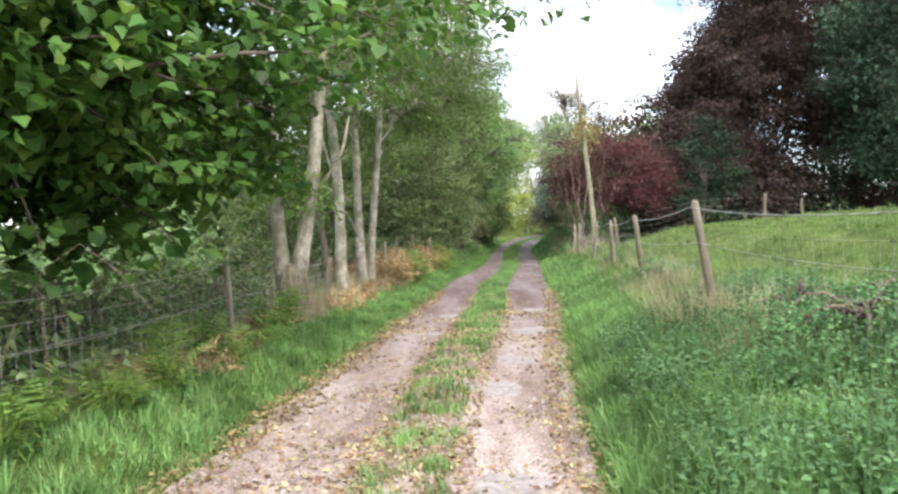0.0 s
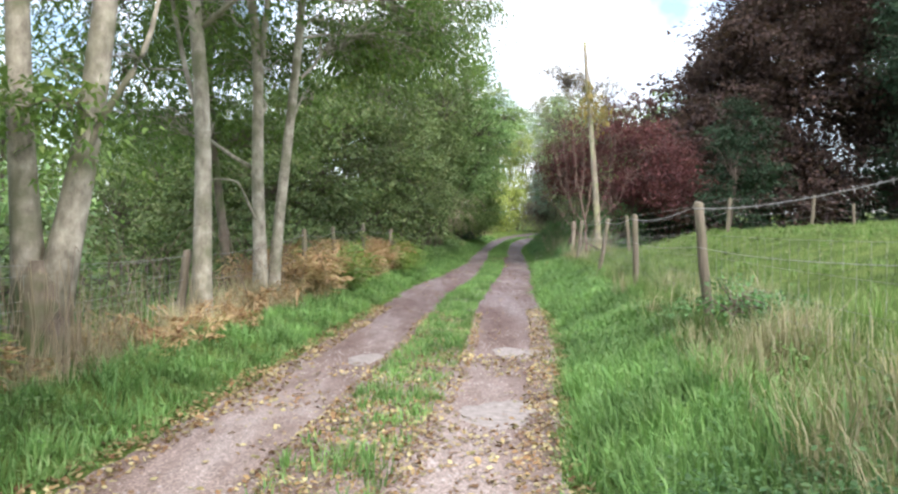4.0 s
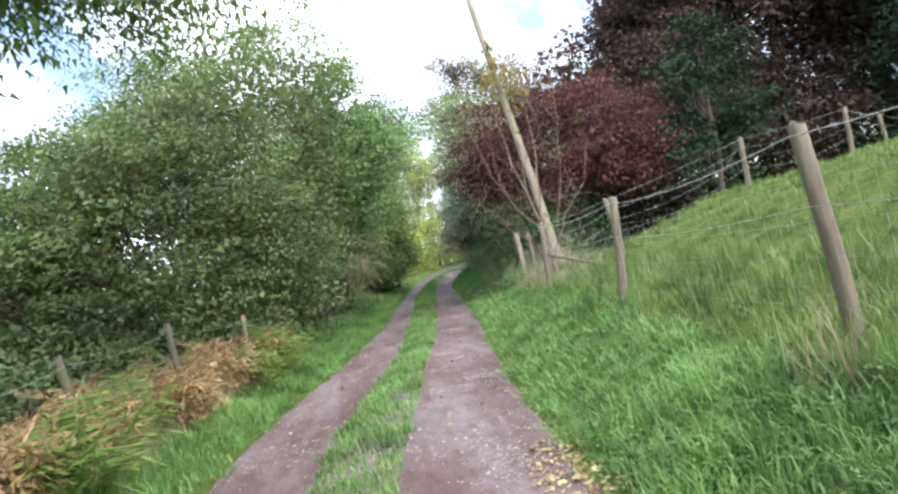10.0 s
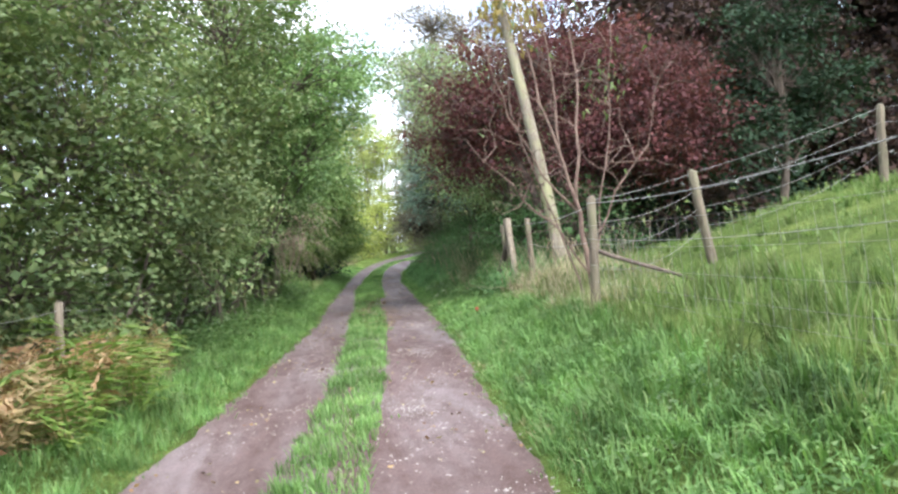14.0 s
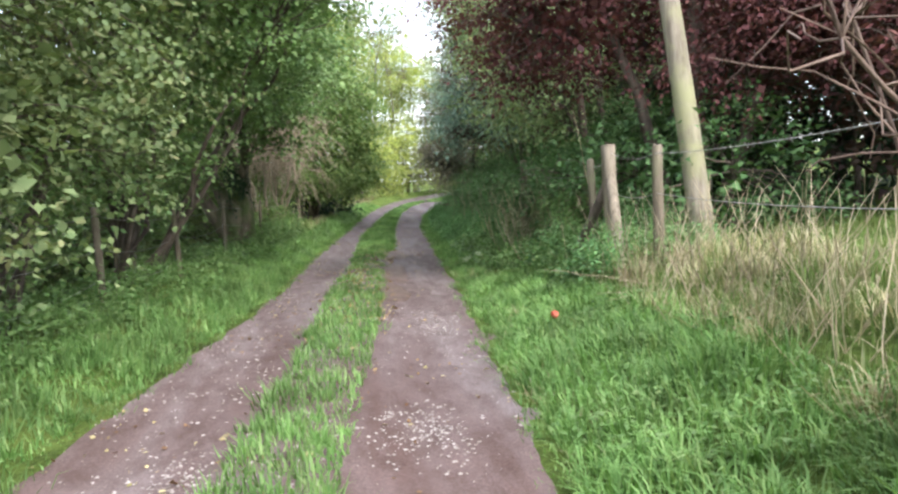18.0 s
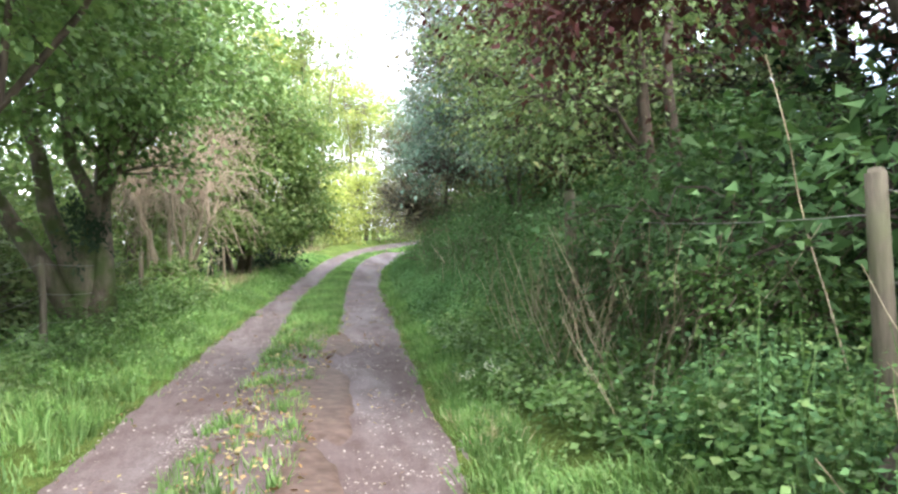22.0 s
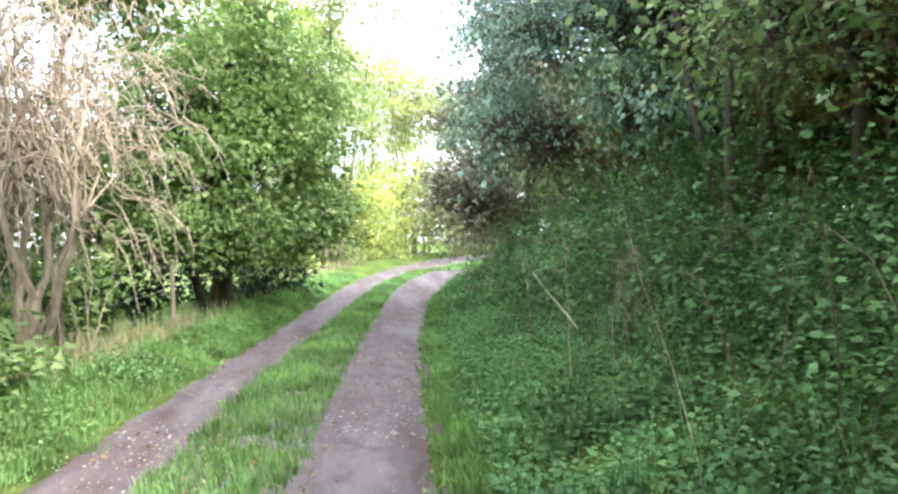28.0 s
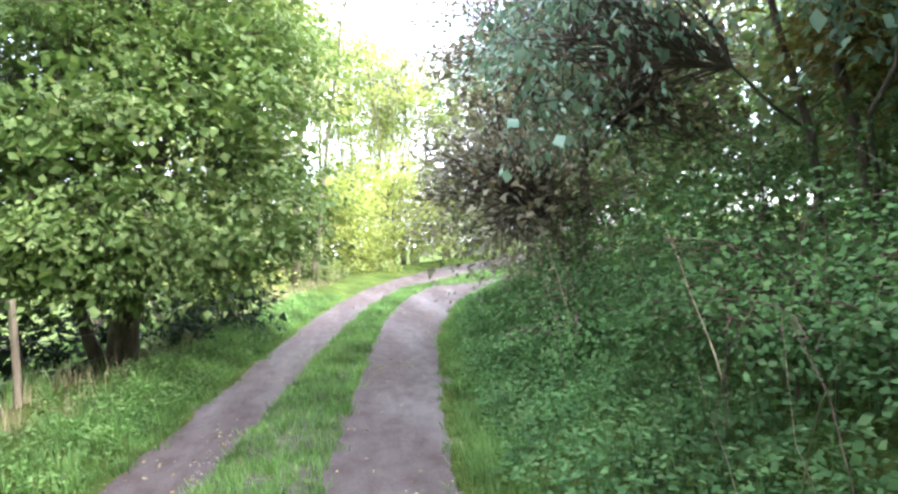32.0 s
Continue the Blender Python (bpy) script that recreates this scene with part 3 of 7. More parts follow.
def track_patch(cx, cy, rx, ry, mat, label, lift=0.006, name="tarmac_patch"):
    """A thin, ragged patch lying on the track."""
    n = 44
    ang = np.linspace(0, 2 * math.pi, n, endpoint=False)
    rad = 1 + 0.14 * np.sin(ang * 2 + cx * 5) + 0.1 * np.sin(ang * 3 + cy * 3) + 0.06 * np.sin(ang * 7 + cx) + 0.04 * np.sin(ang * 13 + cy)
    rings = [(0.0, lift + 0.004), (0.55, lift + 0.003), (0.85, lift), (1.0, -0.012)]
    v = [(cx, cy, float(lane_height(cx, cy)) + rings[0][1])]
    for k, h in rings[1:]:
        px, py = cx + rx * rad * k * np.cos(ang), cy + ry * rad * k * np.sin(ang)
        v += list(zip(px, py, lane_height(px, py) + h))
    loops, counts = [], []
    for a in range(n):
        b = (a + 1) % n
        loops += [0, 1 + a, 1 + b]
        counts.append(3)
        for k in range(2):
            s = 1 + k * n
            loops += [s + a, s + n + a, s + n + b, s + b]
            counts.append(4)
    ob = mesh_part(name, raw_mesh(name, np.array(v), counts, np.array(loops), True), mat)
    tagged(ob, label, "road patch", "patches on the track", "structure")


for px, py, ax, ay in ((0.35, 7.9, 0.3, 0.5), (0.25, 4.9, 0.26, 0.36), (0.75, 9.6, 0.25, 0.35), (1.25, 12.2, 0.35, 0.5), (1.7, 15.2, 0.3, 0.45), (-0.1, 14.6, 0.22, 0.4)):
    track_patch(px, py, ax, ay, M_PATCH, "pale worn patch of tarmac on the track")
for px, py, ax, ay in ((3.75, 39.4, 0.34, 1.7), (4.05, 43.2, 0.3, 1.6), (3.55, 36.6, 0.26, 1.0)):
    track_patch(px, py, ax, ay, M_MUD, "dark damp mud where the middle strip is worn away", 0.02, "mud_patch")


# ---- fences ----
def wood_post(top_r, low_r, height, sides=9, bevel=0.012, seed=0, square=False):
    """A round or sawn post with a bevelled head and a slightly crooked shaft, foot at the origin."""
    r = np.random.default_rng(seed)
    n = 7
    zs = np.concatenate([[-0.35], np.linspace(0.02, height - bevel, n - 2), [height]])
    cx = np.cumsum(r.normal(0, 0.006, n))
    cy = np.cumsum(r.normal(0, 0.006, n))
    rad = np.interp(zs, [0, height], [low_r, top_r])
    rad[-1] -= bevel
    pts = np.stack([cx, cy, zs], 1)
    k = 4 if square else sides
    v, c, l = tube_arrays(pts, rad * (1.3 if square else 1), k)
    if square:
        ang = math.pi / 4
        v = v @ np.array([[math.cos(ang), math.sin(ang), 0], [-math.sin(ang), math.cos(ang), 0], [0, 0, 1]])
    return raw_mesh("post", v, c, l, not square)


def set_post(parent, x, y, height, lean_x=0.0, lean_y=0.0, r=0.05, mat=None, seed=0, square=False, name="post", label=""):
    me = wood_post(r * 0.92, r * 1.05, height, seed=seed, square=square)
    ob = mesh_part(name, me, mat or M_POST, None, label)
    z = float(land(x, y))
    ob.matrix_basis = Matrix.Translation((x, y, z)) @ Euler((lean_y, lean_x, 0)).to_matrix().to_4x4() @ Matrix.Rotation(seed * 0.7, 4, "Z")
    if parent is not None:
        ob.parent = parent
        ob.matrix_parent_inverse = parent.matrix_basis.inverted()
    head = ob.matrix_basis @ Vector((0, 0, height))
    return np.array(head), np.array((x, y, z))


def wire_line(a, b, sag, n=9):
    t = np.linspace(0, 1, n)[:, None]
    p = np.asarray(a) * (1 - t) + np.asarray(b) * t
    p[:, 2] -= sag * 4 * (t * (1 - t))[:, 0]
    return p


def barbed(parent, a, b, sag=0.04, r=0.0035, barbs=True, label="", seed=0):
    rr = np.random.default_rng(seed)
    p = wire_line(a, b, sag)
    bits = [tube_arrays(p, np.full(len(p), r), 4, False)]
    if barbs:
        n = int(np.linalg.norm(np.asarray(b) - np.asarray(a)) / 0.13)
        for k in range(n):
            f = (k + 0.5) / n
            c = np.array([np.interp(f, np.linspace(0, 1, len(p)), p[:, i]) for i in range(3)])
            for _ in range(2):
                d = unit(rr.normal(0, 1, 3)) * 0.02
                bits.append(tube_arrays(np.stack([c - d, c + d]), np.array([0.002, 0.001]), 3, False))
    mesh_part("barbed_wire" if barbs else "wire", joined("wire", bits), M_WIRE, parent, label)


def netting(parent, a0, b0, hgt, step=0.17, rows=5, r=0.0013, lift=0.12):
    """Stock netting between two posts: level wires closer together lower down, and upright stays."""
    a0, b0 = np.asarray(a0), np.asarray(b0)
    bits = []
    hs = lift + (hgt - lift) * (np.linspace(0, 1, rows) ** 1.3)
    for h in hs:
        p = wire_line(a0 + (0, 0, h), b0 + (0, 0, h), 0.02)
        bits.append(tube_arrays(p, np.full(len(p), r), 3, False))
    n = int(np.linalg.norm(b0 - a0) / step)
    for k in range(1, n):
        f = k / n
        c = a0 * (1 - f) + b0 * f
        bits.append(tube_arrays(np.stack([c + (0, 0, lift), c + (0.01, 0, hgt / 2), c + (0, 0, hgt - 0.02)]), np.full(3, r * 0.8), 3, False))
    mesh_part("netting", joined("netting", bits), M_WIRE, parent, "sagging galvanised stock netting")


# the field fence on the uphill side
field_fence = thing("field_fence", (2.7, 8.5, 0.4), "weathered round-post stock fence with barbed wire along the field", "fence")
FIELD_POSTS = [(2.25, -1.5, 1.2, 0, 0), (2.5, 3.4, 1.15, -0.04, 0), (2.92, 8.5, 1.32, -0.17, 0.0), (3.4, 13.3, 1.25, -0.13, 0), (3.88, 17.95, 1.22, -0.03, 0), (4.25, 22.4, 1.24, 0.16, -0.05), (4.66, 27.15, 1.22, 0.1, -0.03)]
ends = [set_post(field_fence, x, y, h, lx, ly, 0.05, seed=i + 1) for i, (x, y, h, lx, ly) in enumerate(FIELD_POSTS)]
for i in range(len(ends) - 1):
    (t0, f0), (t1, f1) = ends[i], ends[i + 1]
    barbed(field_fence, t0 - (0.06, 0, 0.06), t1 - (0.06, 0, 0.06), 0.07, seed=i)
    netting(field_fence, f0 * 0.9 + t0 * 0.1, f1 * 0.9 + t1 * 0.1, 0.8)
    mid0, mid1 = f0 * 0.35 + t0 * 0.65, f1 * 0.35 + t1 * 0.65
    barbed(field_fence, mid0 - (0.06, 0, 0), mid1 - (0.06, 0, 0), 0.05, 0.0022, False)

# the cross fence that leaves it uphill
cross_fence = thing("cross_fence", (6, 27.4, 0.8), "sagging wire fence running uphill with dark leaning posts", "fence")
CROSS = [(6.22, 27.5, 1.05, -0.1, 0.0), (9.43, 28.5, 1.0, 0.05, 0.03), (12.4, 29.4, 1.1, 0.05, 0), (15, 31.6, 1.1, -0.06, 0), (19, 34.5, 1.1, 0.03, 0)]
c_ends = [ends[-1]] + [set_post(cross_fence, x, y, h, lx, ly, 0.055, seed=20 + i) for i, (x, y, h, lx, ly) in enumerate(CROSS)]
for i in range(len(c_ends) - 1):
    (t0, f0), (t1, f1) = c_ends[i], c_ends[i + 1]
    for k, fr in enumerate((0.97, 0.78, 0.6, 0.4)):
        barbed(cross_fence, f0 * (1 - fr) + t0 * fr, f1 * (1 - fr) + t1 * fr, 0.03 + 0.05 * k, 0.0022, k < 2, seed=40 + i * 5 + k)
rail = thing("fallen_rail", (5.6, 27.3, 0.9), "dark broken rail leaning down from the fence post", "fence rail")
mesh_part("rail", joined("rail", [tube_arrays(bent((4.74, 27.2, 1.08), (5.75, 26.95, 0.6), 7, 0.05), np.array([0.02, 0.024, 0.024, 0.022, 0.02, 0.018, 0.012]), 7)]), M_BARK, rail)

# corner posts with their struts where the hedge bank begins
corner_fence = thing("corner_fence", (5.8, 33.9, 0.3), "strutted corner posts of pale wood with loose wires", "fence")
k_ends = []
for i, (x, y, h, r, sq) in enumerate(((5.82, 32.9, 1.2, 0.055, False), (5.8, 33.95, 1.36, 0.064, True), (6.02, 35.05, 1.25, 0.05, False))):
    k_ends.append(set_post(corner_fence, x, y, h, -0.01 * i, 0.0, r, M_PALEPOST if sq else M_POST, 60 + i, square=sq))
top, foot = k_ends[1]
for q, (dx, dy) in enumerate(((-0.26, -0.82), (-0.3, 0.85))):
    z = float(land(foot[0] + dx, foot[1] + dy))
    mesh_part("strut", joined("strut", [tube_arrays(bent(top - (0, 0, 0.33), (foot[0] + dx, foot[1] + dy, z - 0.1), 5, 0.03), np.array([0.05, 0.055, 0.056, 0.058, 0.06]), 8)]), M_BARK if q else M_PALEPOST, corner_fence, "slanting round strut")
prev = ends[-1]
for i, e in enumerate(k_ends):
    for fr in (0.93, 0.62):
        barbed(corner_fence, prev[1] * (1 - fr) + prev[0] * fr, e[1] * (1 - fr) + e[0] * fr, 0.06, 0.003, fr > 0.9, seed=80 + i)
    prev = e
hedge_fence = thing("hedge_fence", (6.2, 39.3, 0.2), "brown fence posts half buried in the overgrown hedge bank", "fence")
for i, (x, y, h, lx) in enumerate(((6.25, 39.3, 1.5, 0.0), (7.6, 41.6, 1.1, -0.05))):
    e = set_post(hedge_fence, x, y, h, lx, 0, 0.06, seed=90 + i)
    barbed(hedge_fence, prev[1] * 0.15 + prev[0] * 0.85, e[1] * 0.15 + e[0] * 0.85, 0.07, 0.003, False)
    prev = e

# the fence on the downhill side
valley_fence = thing("valley_fence", (-2.9, 9.6, 0.2), "old wire fence with thin grey posts above the valley", "fence")
VALLEY = [(-3.9, -0.5, 1.15, 0.05), (-3.45, 4.3, 1.15, -0.03), (-2.87, 9.62, 1.2, -0.05), (-2.62, 15.75, 0.95, 0.12), (-1.68, 19.5, 1.22, 0.01), (-1.45, 22.3, 1.2, -0.04), (-1.2, 25.1, 1.3, 0.0), (-0.75, 28.2, 1.15, 0.08),
          (-0.45, 31.6, 1.15, -0.03), (0.1, 35.2, 1.2, 0.02), (0.35, 38.6, 1.1, -0.04), (0.58, 42.2, 1.15, 0.03), (0.95, 46.5, 1.1, 0.05), (1.3, 51.2, 1.1, -0.03), (1.65, 55.9, 1.2, 0.02), (2.3, 61.2, 0.9, 0.0), (2.95, 66.8, 1.0, -0.03), (3.9, 72, 0.95, 0.0)]
prev = None
for i, (x, y, h, lx) in enumerate(VALLEY):
    e = set_post(valley_fence, x, y, h, lx, 0, 0.045, M_PALEPOST if i in (2, 3, 7, 14) else M_POST, 120 + i, square=i in (3,))
    if prev is not None:
        for k, fr in enumerate((0.92, 0.6, 0.3)):
            barbed(valley_fence, prev[1] * (1 - fr) + prev[0] * fr, e[1] * (1 - fr) + e[0] * fr, 0.08 + 0.03 * k, 0.0028, k == 0 and i < 9, seed=150 + i)
        if i < 4:
            netting(valley_fence, prev[1] * 0.95 + prev[0] * 0.05, e[1] * 0.95 + e[0] * 0.05, 0.8, 0.16, r=0.0028)
    prev = e

# the old pole
pole_foot, pole_top = np.array([6.66, 33.5, float(land(6.66, 33.5)) - 0.3]), np.array([6.2, 34.75, 8.45])
pole = thing("wooden_pole", (6.66, 33.5, float(land(6.66, 33.5))), "tall leaning wooden pole with peeling yellowish lichened surface", "pole")
pl = np.linspace(0, 1, 12)[:, None]
mesh_part("shaft", joined("shaft", [tube_arrays(pole_foot + (pole_top - pole_foot) * pl + np.sin(pl * 5) * np.array([0.03, 0, 0]), np.linspace(0.135, 0.065, 12), 14)]), M_POLE, pole)
for h, a in ((0.62, 0.4), (0.7, 2.2), (0.8, 1.0)):
    c = pole_foot + (pole_top - pole_foot) * h
    d = np.array([math.cos(a), math.sin(a), 0.5])
    mesh_part("branch_stub", joined("branch_stub", [tube_arrays(np.stack([c, c + d * 0.12, c + d * 0.22]), np.array([0.025, 0.018, 0.006]), 6)]), M_POLE, pole)


creeper = lobe_clumps((6.45, 34.2, 6.0, 0.5, 0.4, 0.95), 46, pads=10)
mesh_part("creeper", quad_mesh("creeper", spread_leaves(creeper, 9, 0.17, 0.5, 0.18, 0.8, 1.0, None, True)), M_OCHRE, pole, "hanging dull leaves of a creeper", "stuff")


# ---- trees on the downhill side ----
def lobed_leaves(base, axis, normal):
    """Five-lobed leaves as one face each."""
    shape = np.array([(0, 0), (0.46, 0.16), (0.5, 0.6), (0.0, 1.0), (-0.5, 0.6), (-0.46, 0.16)])
    n, k = len(base), len(shape)
    side = unit(np.cross(axis, normal)) * np.linalg.norm(axis, axis=1, keepdims=True)
    up = unit(np.cross(side, axis))
    v = base[:, None] + side[:, None] * shape[None, :, 0:1] + axis[:, None] * shape[None, :, 1:2]
    v += up[:, None] * (np.abs(shape[:, 0]) * 0.06 - shape[:, 1] ** 2 * 0.03)[None, :, None]
    return raw_mesh("crown", v.reshape(-1, 3), np.full(n, k), np.arange(n * k))


def sycamore():
    base = (-6.2, 6.6)
    z = float(land(*base))
    t = thing("sycamore_tree", (*base, z), "large sycamore with low drooping branches of broad green leaves", "tree")
    trunk = bent((*base, z - 0.2), (-5.2, 6.8, 8.5), 9, 0.08)
    mesh_part("trunk", joined("trunk", [tube_arrays(trunk, np.linspace(0.34, 0.12, 9), 10)]), M_BARK, t)
    clumps = []
    lines = []
    goals = [(-2.2, 5.2, 3.0), (-1.4, 6.6, 3.5), (-0.5, 7.6, 4.3), (0.3, 6.8, 4.5), (-3.0, 4.6, 2.2), (-2.6, 7.4, 2.6), (-3.3, 6.0, 1.6), (-3.9, 8.2, 2.0), (-2.0, 8.6, 3.9), (-1.2, 9.2, 4.9), (-4.2, 9.8, 2.6),
             (-3.6, 3.2, 2.6), (-2.9, 8.0, 1.5), (-4.4, 10.6, 4.2), (-3.0, 10.2, 5.2), (-2.4, 6.2, 2.2), (-4.6, 5.0, 1.5), (-5.2, 7.6, 1.4), (-1.9, 7.0, 5.4), (-3.4, 5.4, 4.6), (0.0, 9.0, 5.5), (-5.0, 11.5, 2.0), (-6.0, 10, 3.0), (-1.0, 8.1, 3.3), (-0.3, 7.8, 3.6), (0.4, 7.6, 3.75), (-1.7, 7.4, 2.8), (-0.7, 6.6, 3.35), (-0.1, 8.8, 4.2)]
    for g in goals:
        s = trunk[rng.integers(2, 6)]
        line = bent(s, g, 10, 0.12, 0.5)
        lines.append(line)
        mesh_part("limb", joined("limb", [tube_arrays(line, np.linspace(0.055, 0.008, 10), 5)]), M_BARK, t)
        for k in range(26):
            f = rng.uniform(0.35, 1.05)
            c = np.array([np.interp(f, np.linspace(0, 1, 10), line[:, i]) for i in range(3)])
            clumps.append(c + rng.normal(0, 1, 3) * np.array([0.42, 0.42, 0.22]) * (1.2 - 0.4 * f))
    lob = np.concatenate([lobe_clumps((-5.8, 7.6, 4.0, 3.2, 4.2, 3.2), 330), lobe_clumps((-4.6, 9.6, 2.8, 1.7, 2.4, 1.4), 200), lobe_clumps((-4.6, 6.4, 2.6, 1.6, 2.2, 1.4), 260), lobe_clumps((-3.7, 5.6, 3.4, 1.3, 1.6, 1.3), 260), lobe_clumps((-5.2, 6.0, 3.1, 1.6, 2.4, 1.6), 200), lobe_clumps((-2.7, 8.0, 2.8, 0.9, 1.1, 1.0), 130), lobe_clumps((-2.2, 8.2, 4.3, 1.0, 1.2, 0.8), 130)])
    clumps = np.concatenate([np.array(clumps), lob])
    per = 10
    n = len(clumps) * per
    c = np.repeat(clumps, per, 0)
    basep = c + rng.normal(0, 1, (n, 3)) * np.array([0.2, 0.2, 0.1])
    basep = basep[~((basep[:, 0] > -1.6) & (basep[:, 2] < 2.8))]
    n = len(basep)
    ax = unit(rng.normal(0, 1, (n, 3)) * (1, 1, 0.4) + np.array([0.5, -0.2, -0.3])) * rng.uniform(0.07, 0.15, n)[:, None]
    nor = unit(rng.normal(0, 0.3, (n, 3)) + np.array([0.1, -0.1, 1.0]))
    mesh_part("crown", lobed_leaves(basep, ax, nor), M_SYC, t)
    heart = np.concatenate([lobe_clumps((-5.8, 7.6, 4.2, 2.6, 3.6, 2.6), 420), lobe_clumps((-4.4, 6.6, 3.1, 1.4, 1.8, 1.1), 240), lobe_clumps((-4.4, 9.6, 3.0, 1.5, 2.0, 1.2), 240), lobe_clumps((-3.4, 7.4, 4.4, 1.2, 2.0, 0.9), 150), lobe_clumps((-6.2, 5.6, 2.6, 1.6, 1.6, 1.6), 200), lobe_clumps((-5.2, 8.4, 1.9, 1.7, 2.0, 0.8), 220)])
    mesh_part("inner_crown", quad_mesh("inner_crown", spread_leaves(heart, 5, 0.24, 0.8, 0.26, 0.6, 0.2, None, True)), M_SYC, t)


sycamore()

# pale-stemmed trees along the fence, with ash-like leaves
ash = tree("ash_tree", "twin-stemmed pale grey tree with twiggy growth at its foot", "tree", (-2.7, 12.55),
     [((-0.1, 0.03, 0.5), ((-2.84, 12.6, 1.0), (-2.92, 12.6, 2.2), (-2.95, 12.6, 4.1), (-3.15, 12.7, 6.0), (-3.5, 12.8, 9.5)), 0.125),
      ((0.06, 0.03, 0.5), ((-2.55, 12.6, 1.2), (-2.33, 12.6, 2.05), (-2.16, 12.6, 3.6), (-1.9, 12.8, 6.0), (-1.5, 13.0, 9.5)), 0.13),
      ((0.32, 0.05, 1.75), ((-2.2, 12.5, 2.3), (-1.75, 12.4, 2.9), (-1.5, 12.5, 4.2)), 0.035)],
     [(-2.0, 13.6, 5.8, 1.2, 1.4, 0.9), (-3.9, 12.0, 5.8, 1.5, 1.5, 1.2), (-2.6, 13.6, 8.6, 2.0, 2.0, 1.7), (-4.4, 13.6, 4.4, 1.0, 1.2, 0.8, 0.5), (-2.0, 14.6, 6.8, 1.2, 1.2, 0.9, 0.7), (-1.6, 13.0, 4.3, 0.6, 0.7, 0.45, 0.25), (-2.45, 12.3, 2.35, 0.5, 0.3, 0.25, 0.2), (-0.9, 13.4, 5.3, 0.9, 1.0, 0.7, 0.5), (-0.2, 13.8, 6.0, 0.9, 1.0, 0.7, 0.5)],
     M_ASH, M_PALEBARK, 0.08, 250, 18, 0.28, 0.42, "pale trees on the fence line", droop=0.55, sides=12, trunk_label="pale smooth stem", solid=0.2)
az = float(land(-2.7, 12.55))
foot = np.array([(-2.72, 12.5, az - 0.2), (-2.72, 12.52, az + 0.1), (-2.7, 12.55, az + 0.4), (-2.7, 12.56, az + 0.75), (-2.71, 12.56, az + 0.95)])
mesh_part("bole", joined("bole", [tube_arrays(foot, np.array([0.34, 0.26, 0.22, 0.21, 0.1]), 14)]), M_MOSSBARK, ash, "rough brown butt below the fork")
tree("ash_tree", "slender pale grey tree rising over the wire fence", "tree", (-2.28, 15.6),
     [((0.0, 0.0), ((-2.28, 15.6, 0.7), (-2.26, 15.6, 2.2), (-2.32, 15.65, 3.5), (-2.5, 15.7, 4.7), (-2.9, 15.9, 10.0)), 0.125), ((0.0, 0.02, 2.4), ((-2.6, 15.9, 3.4), (-3.3, 16.2, 6.5)), 0.04)],
     [(-1.8, 16.6, 5.6, 1.1, 1.3, 0.8, 0.8), (-0.5, 16.6, 6.0, 1.0, 1.1, 0.8, 0.7), (0.4, 17.2, 6.9, 0.9, 1.0, 0.8, 0.6), (-0.9, 15.8, 4.7, 0.7, 0.7, 0.5, 0.3), (-2.9, 16.4, 8.4, 1.9, 1.8, 1.7), (-3.2, 16.6, 6.4, 1.4, 1.4, 1.1), (-3.9, 16.6, 4.6, 1.3, 1.4, 1.0, 0.7), (-2.6, 16.6, 4.3, 0.8, 0.8, 0.5, 0.3), (-4.6, 17.4, 3.2, 1.2, 1.2, 0.9, 0.5)],
     M_ASH, M_PALEBARK, 0.08, 240, 18, 0.28, 0.42, "pale trees on the fence line", droop=0.55, sides=12, trunk_label="pale smooth stem", solid=0.2)
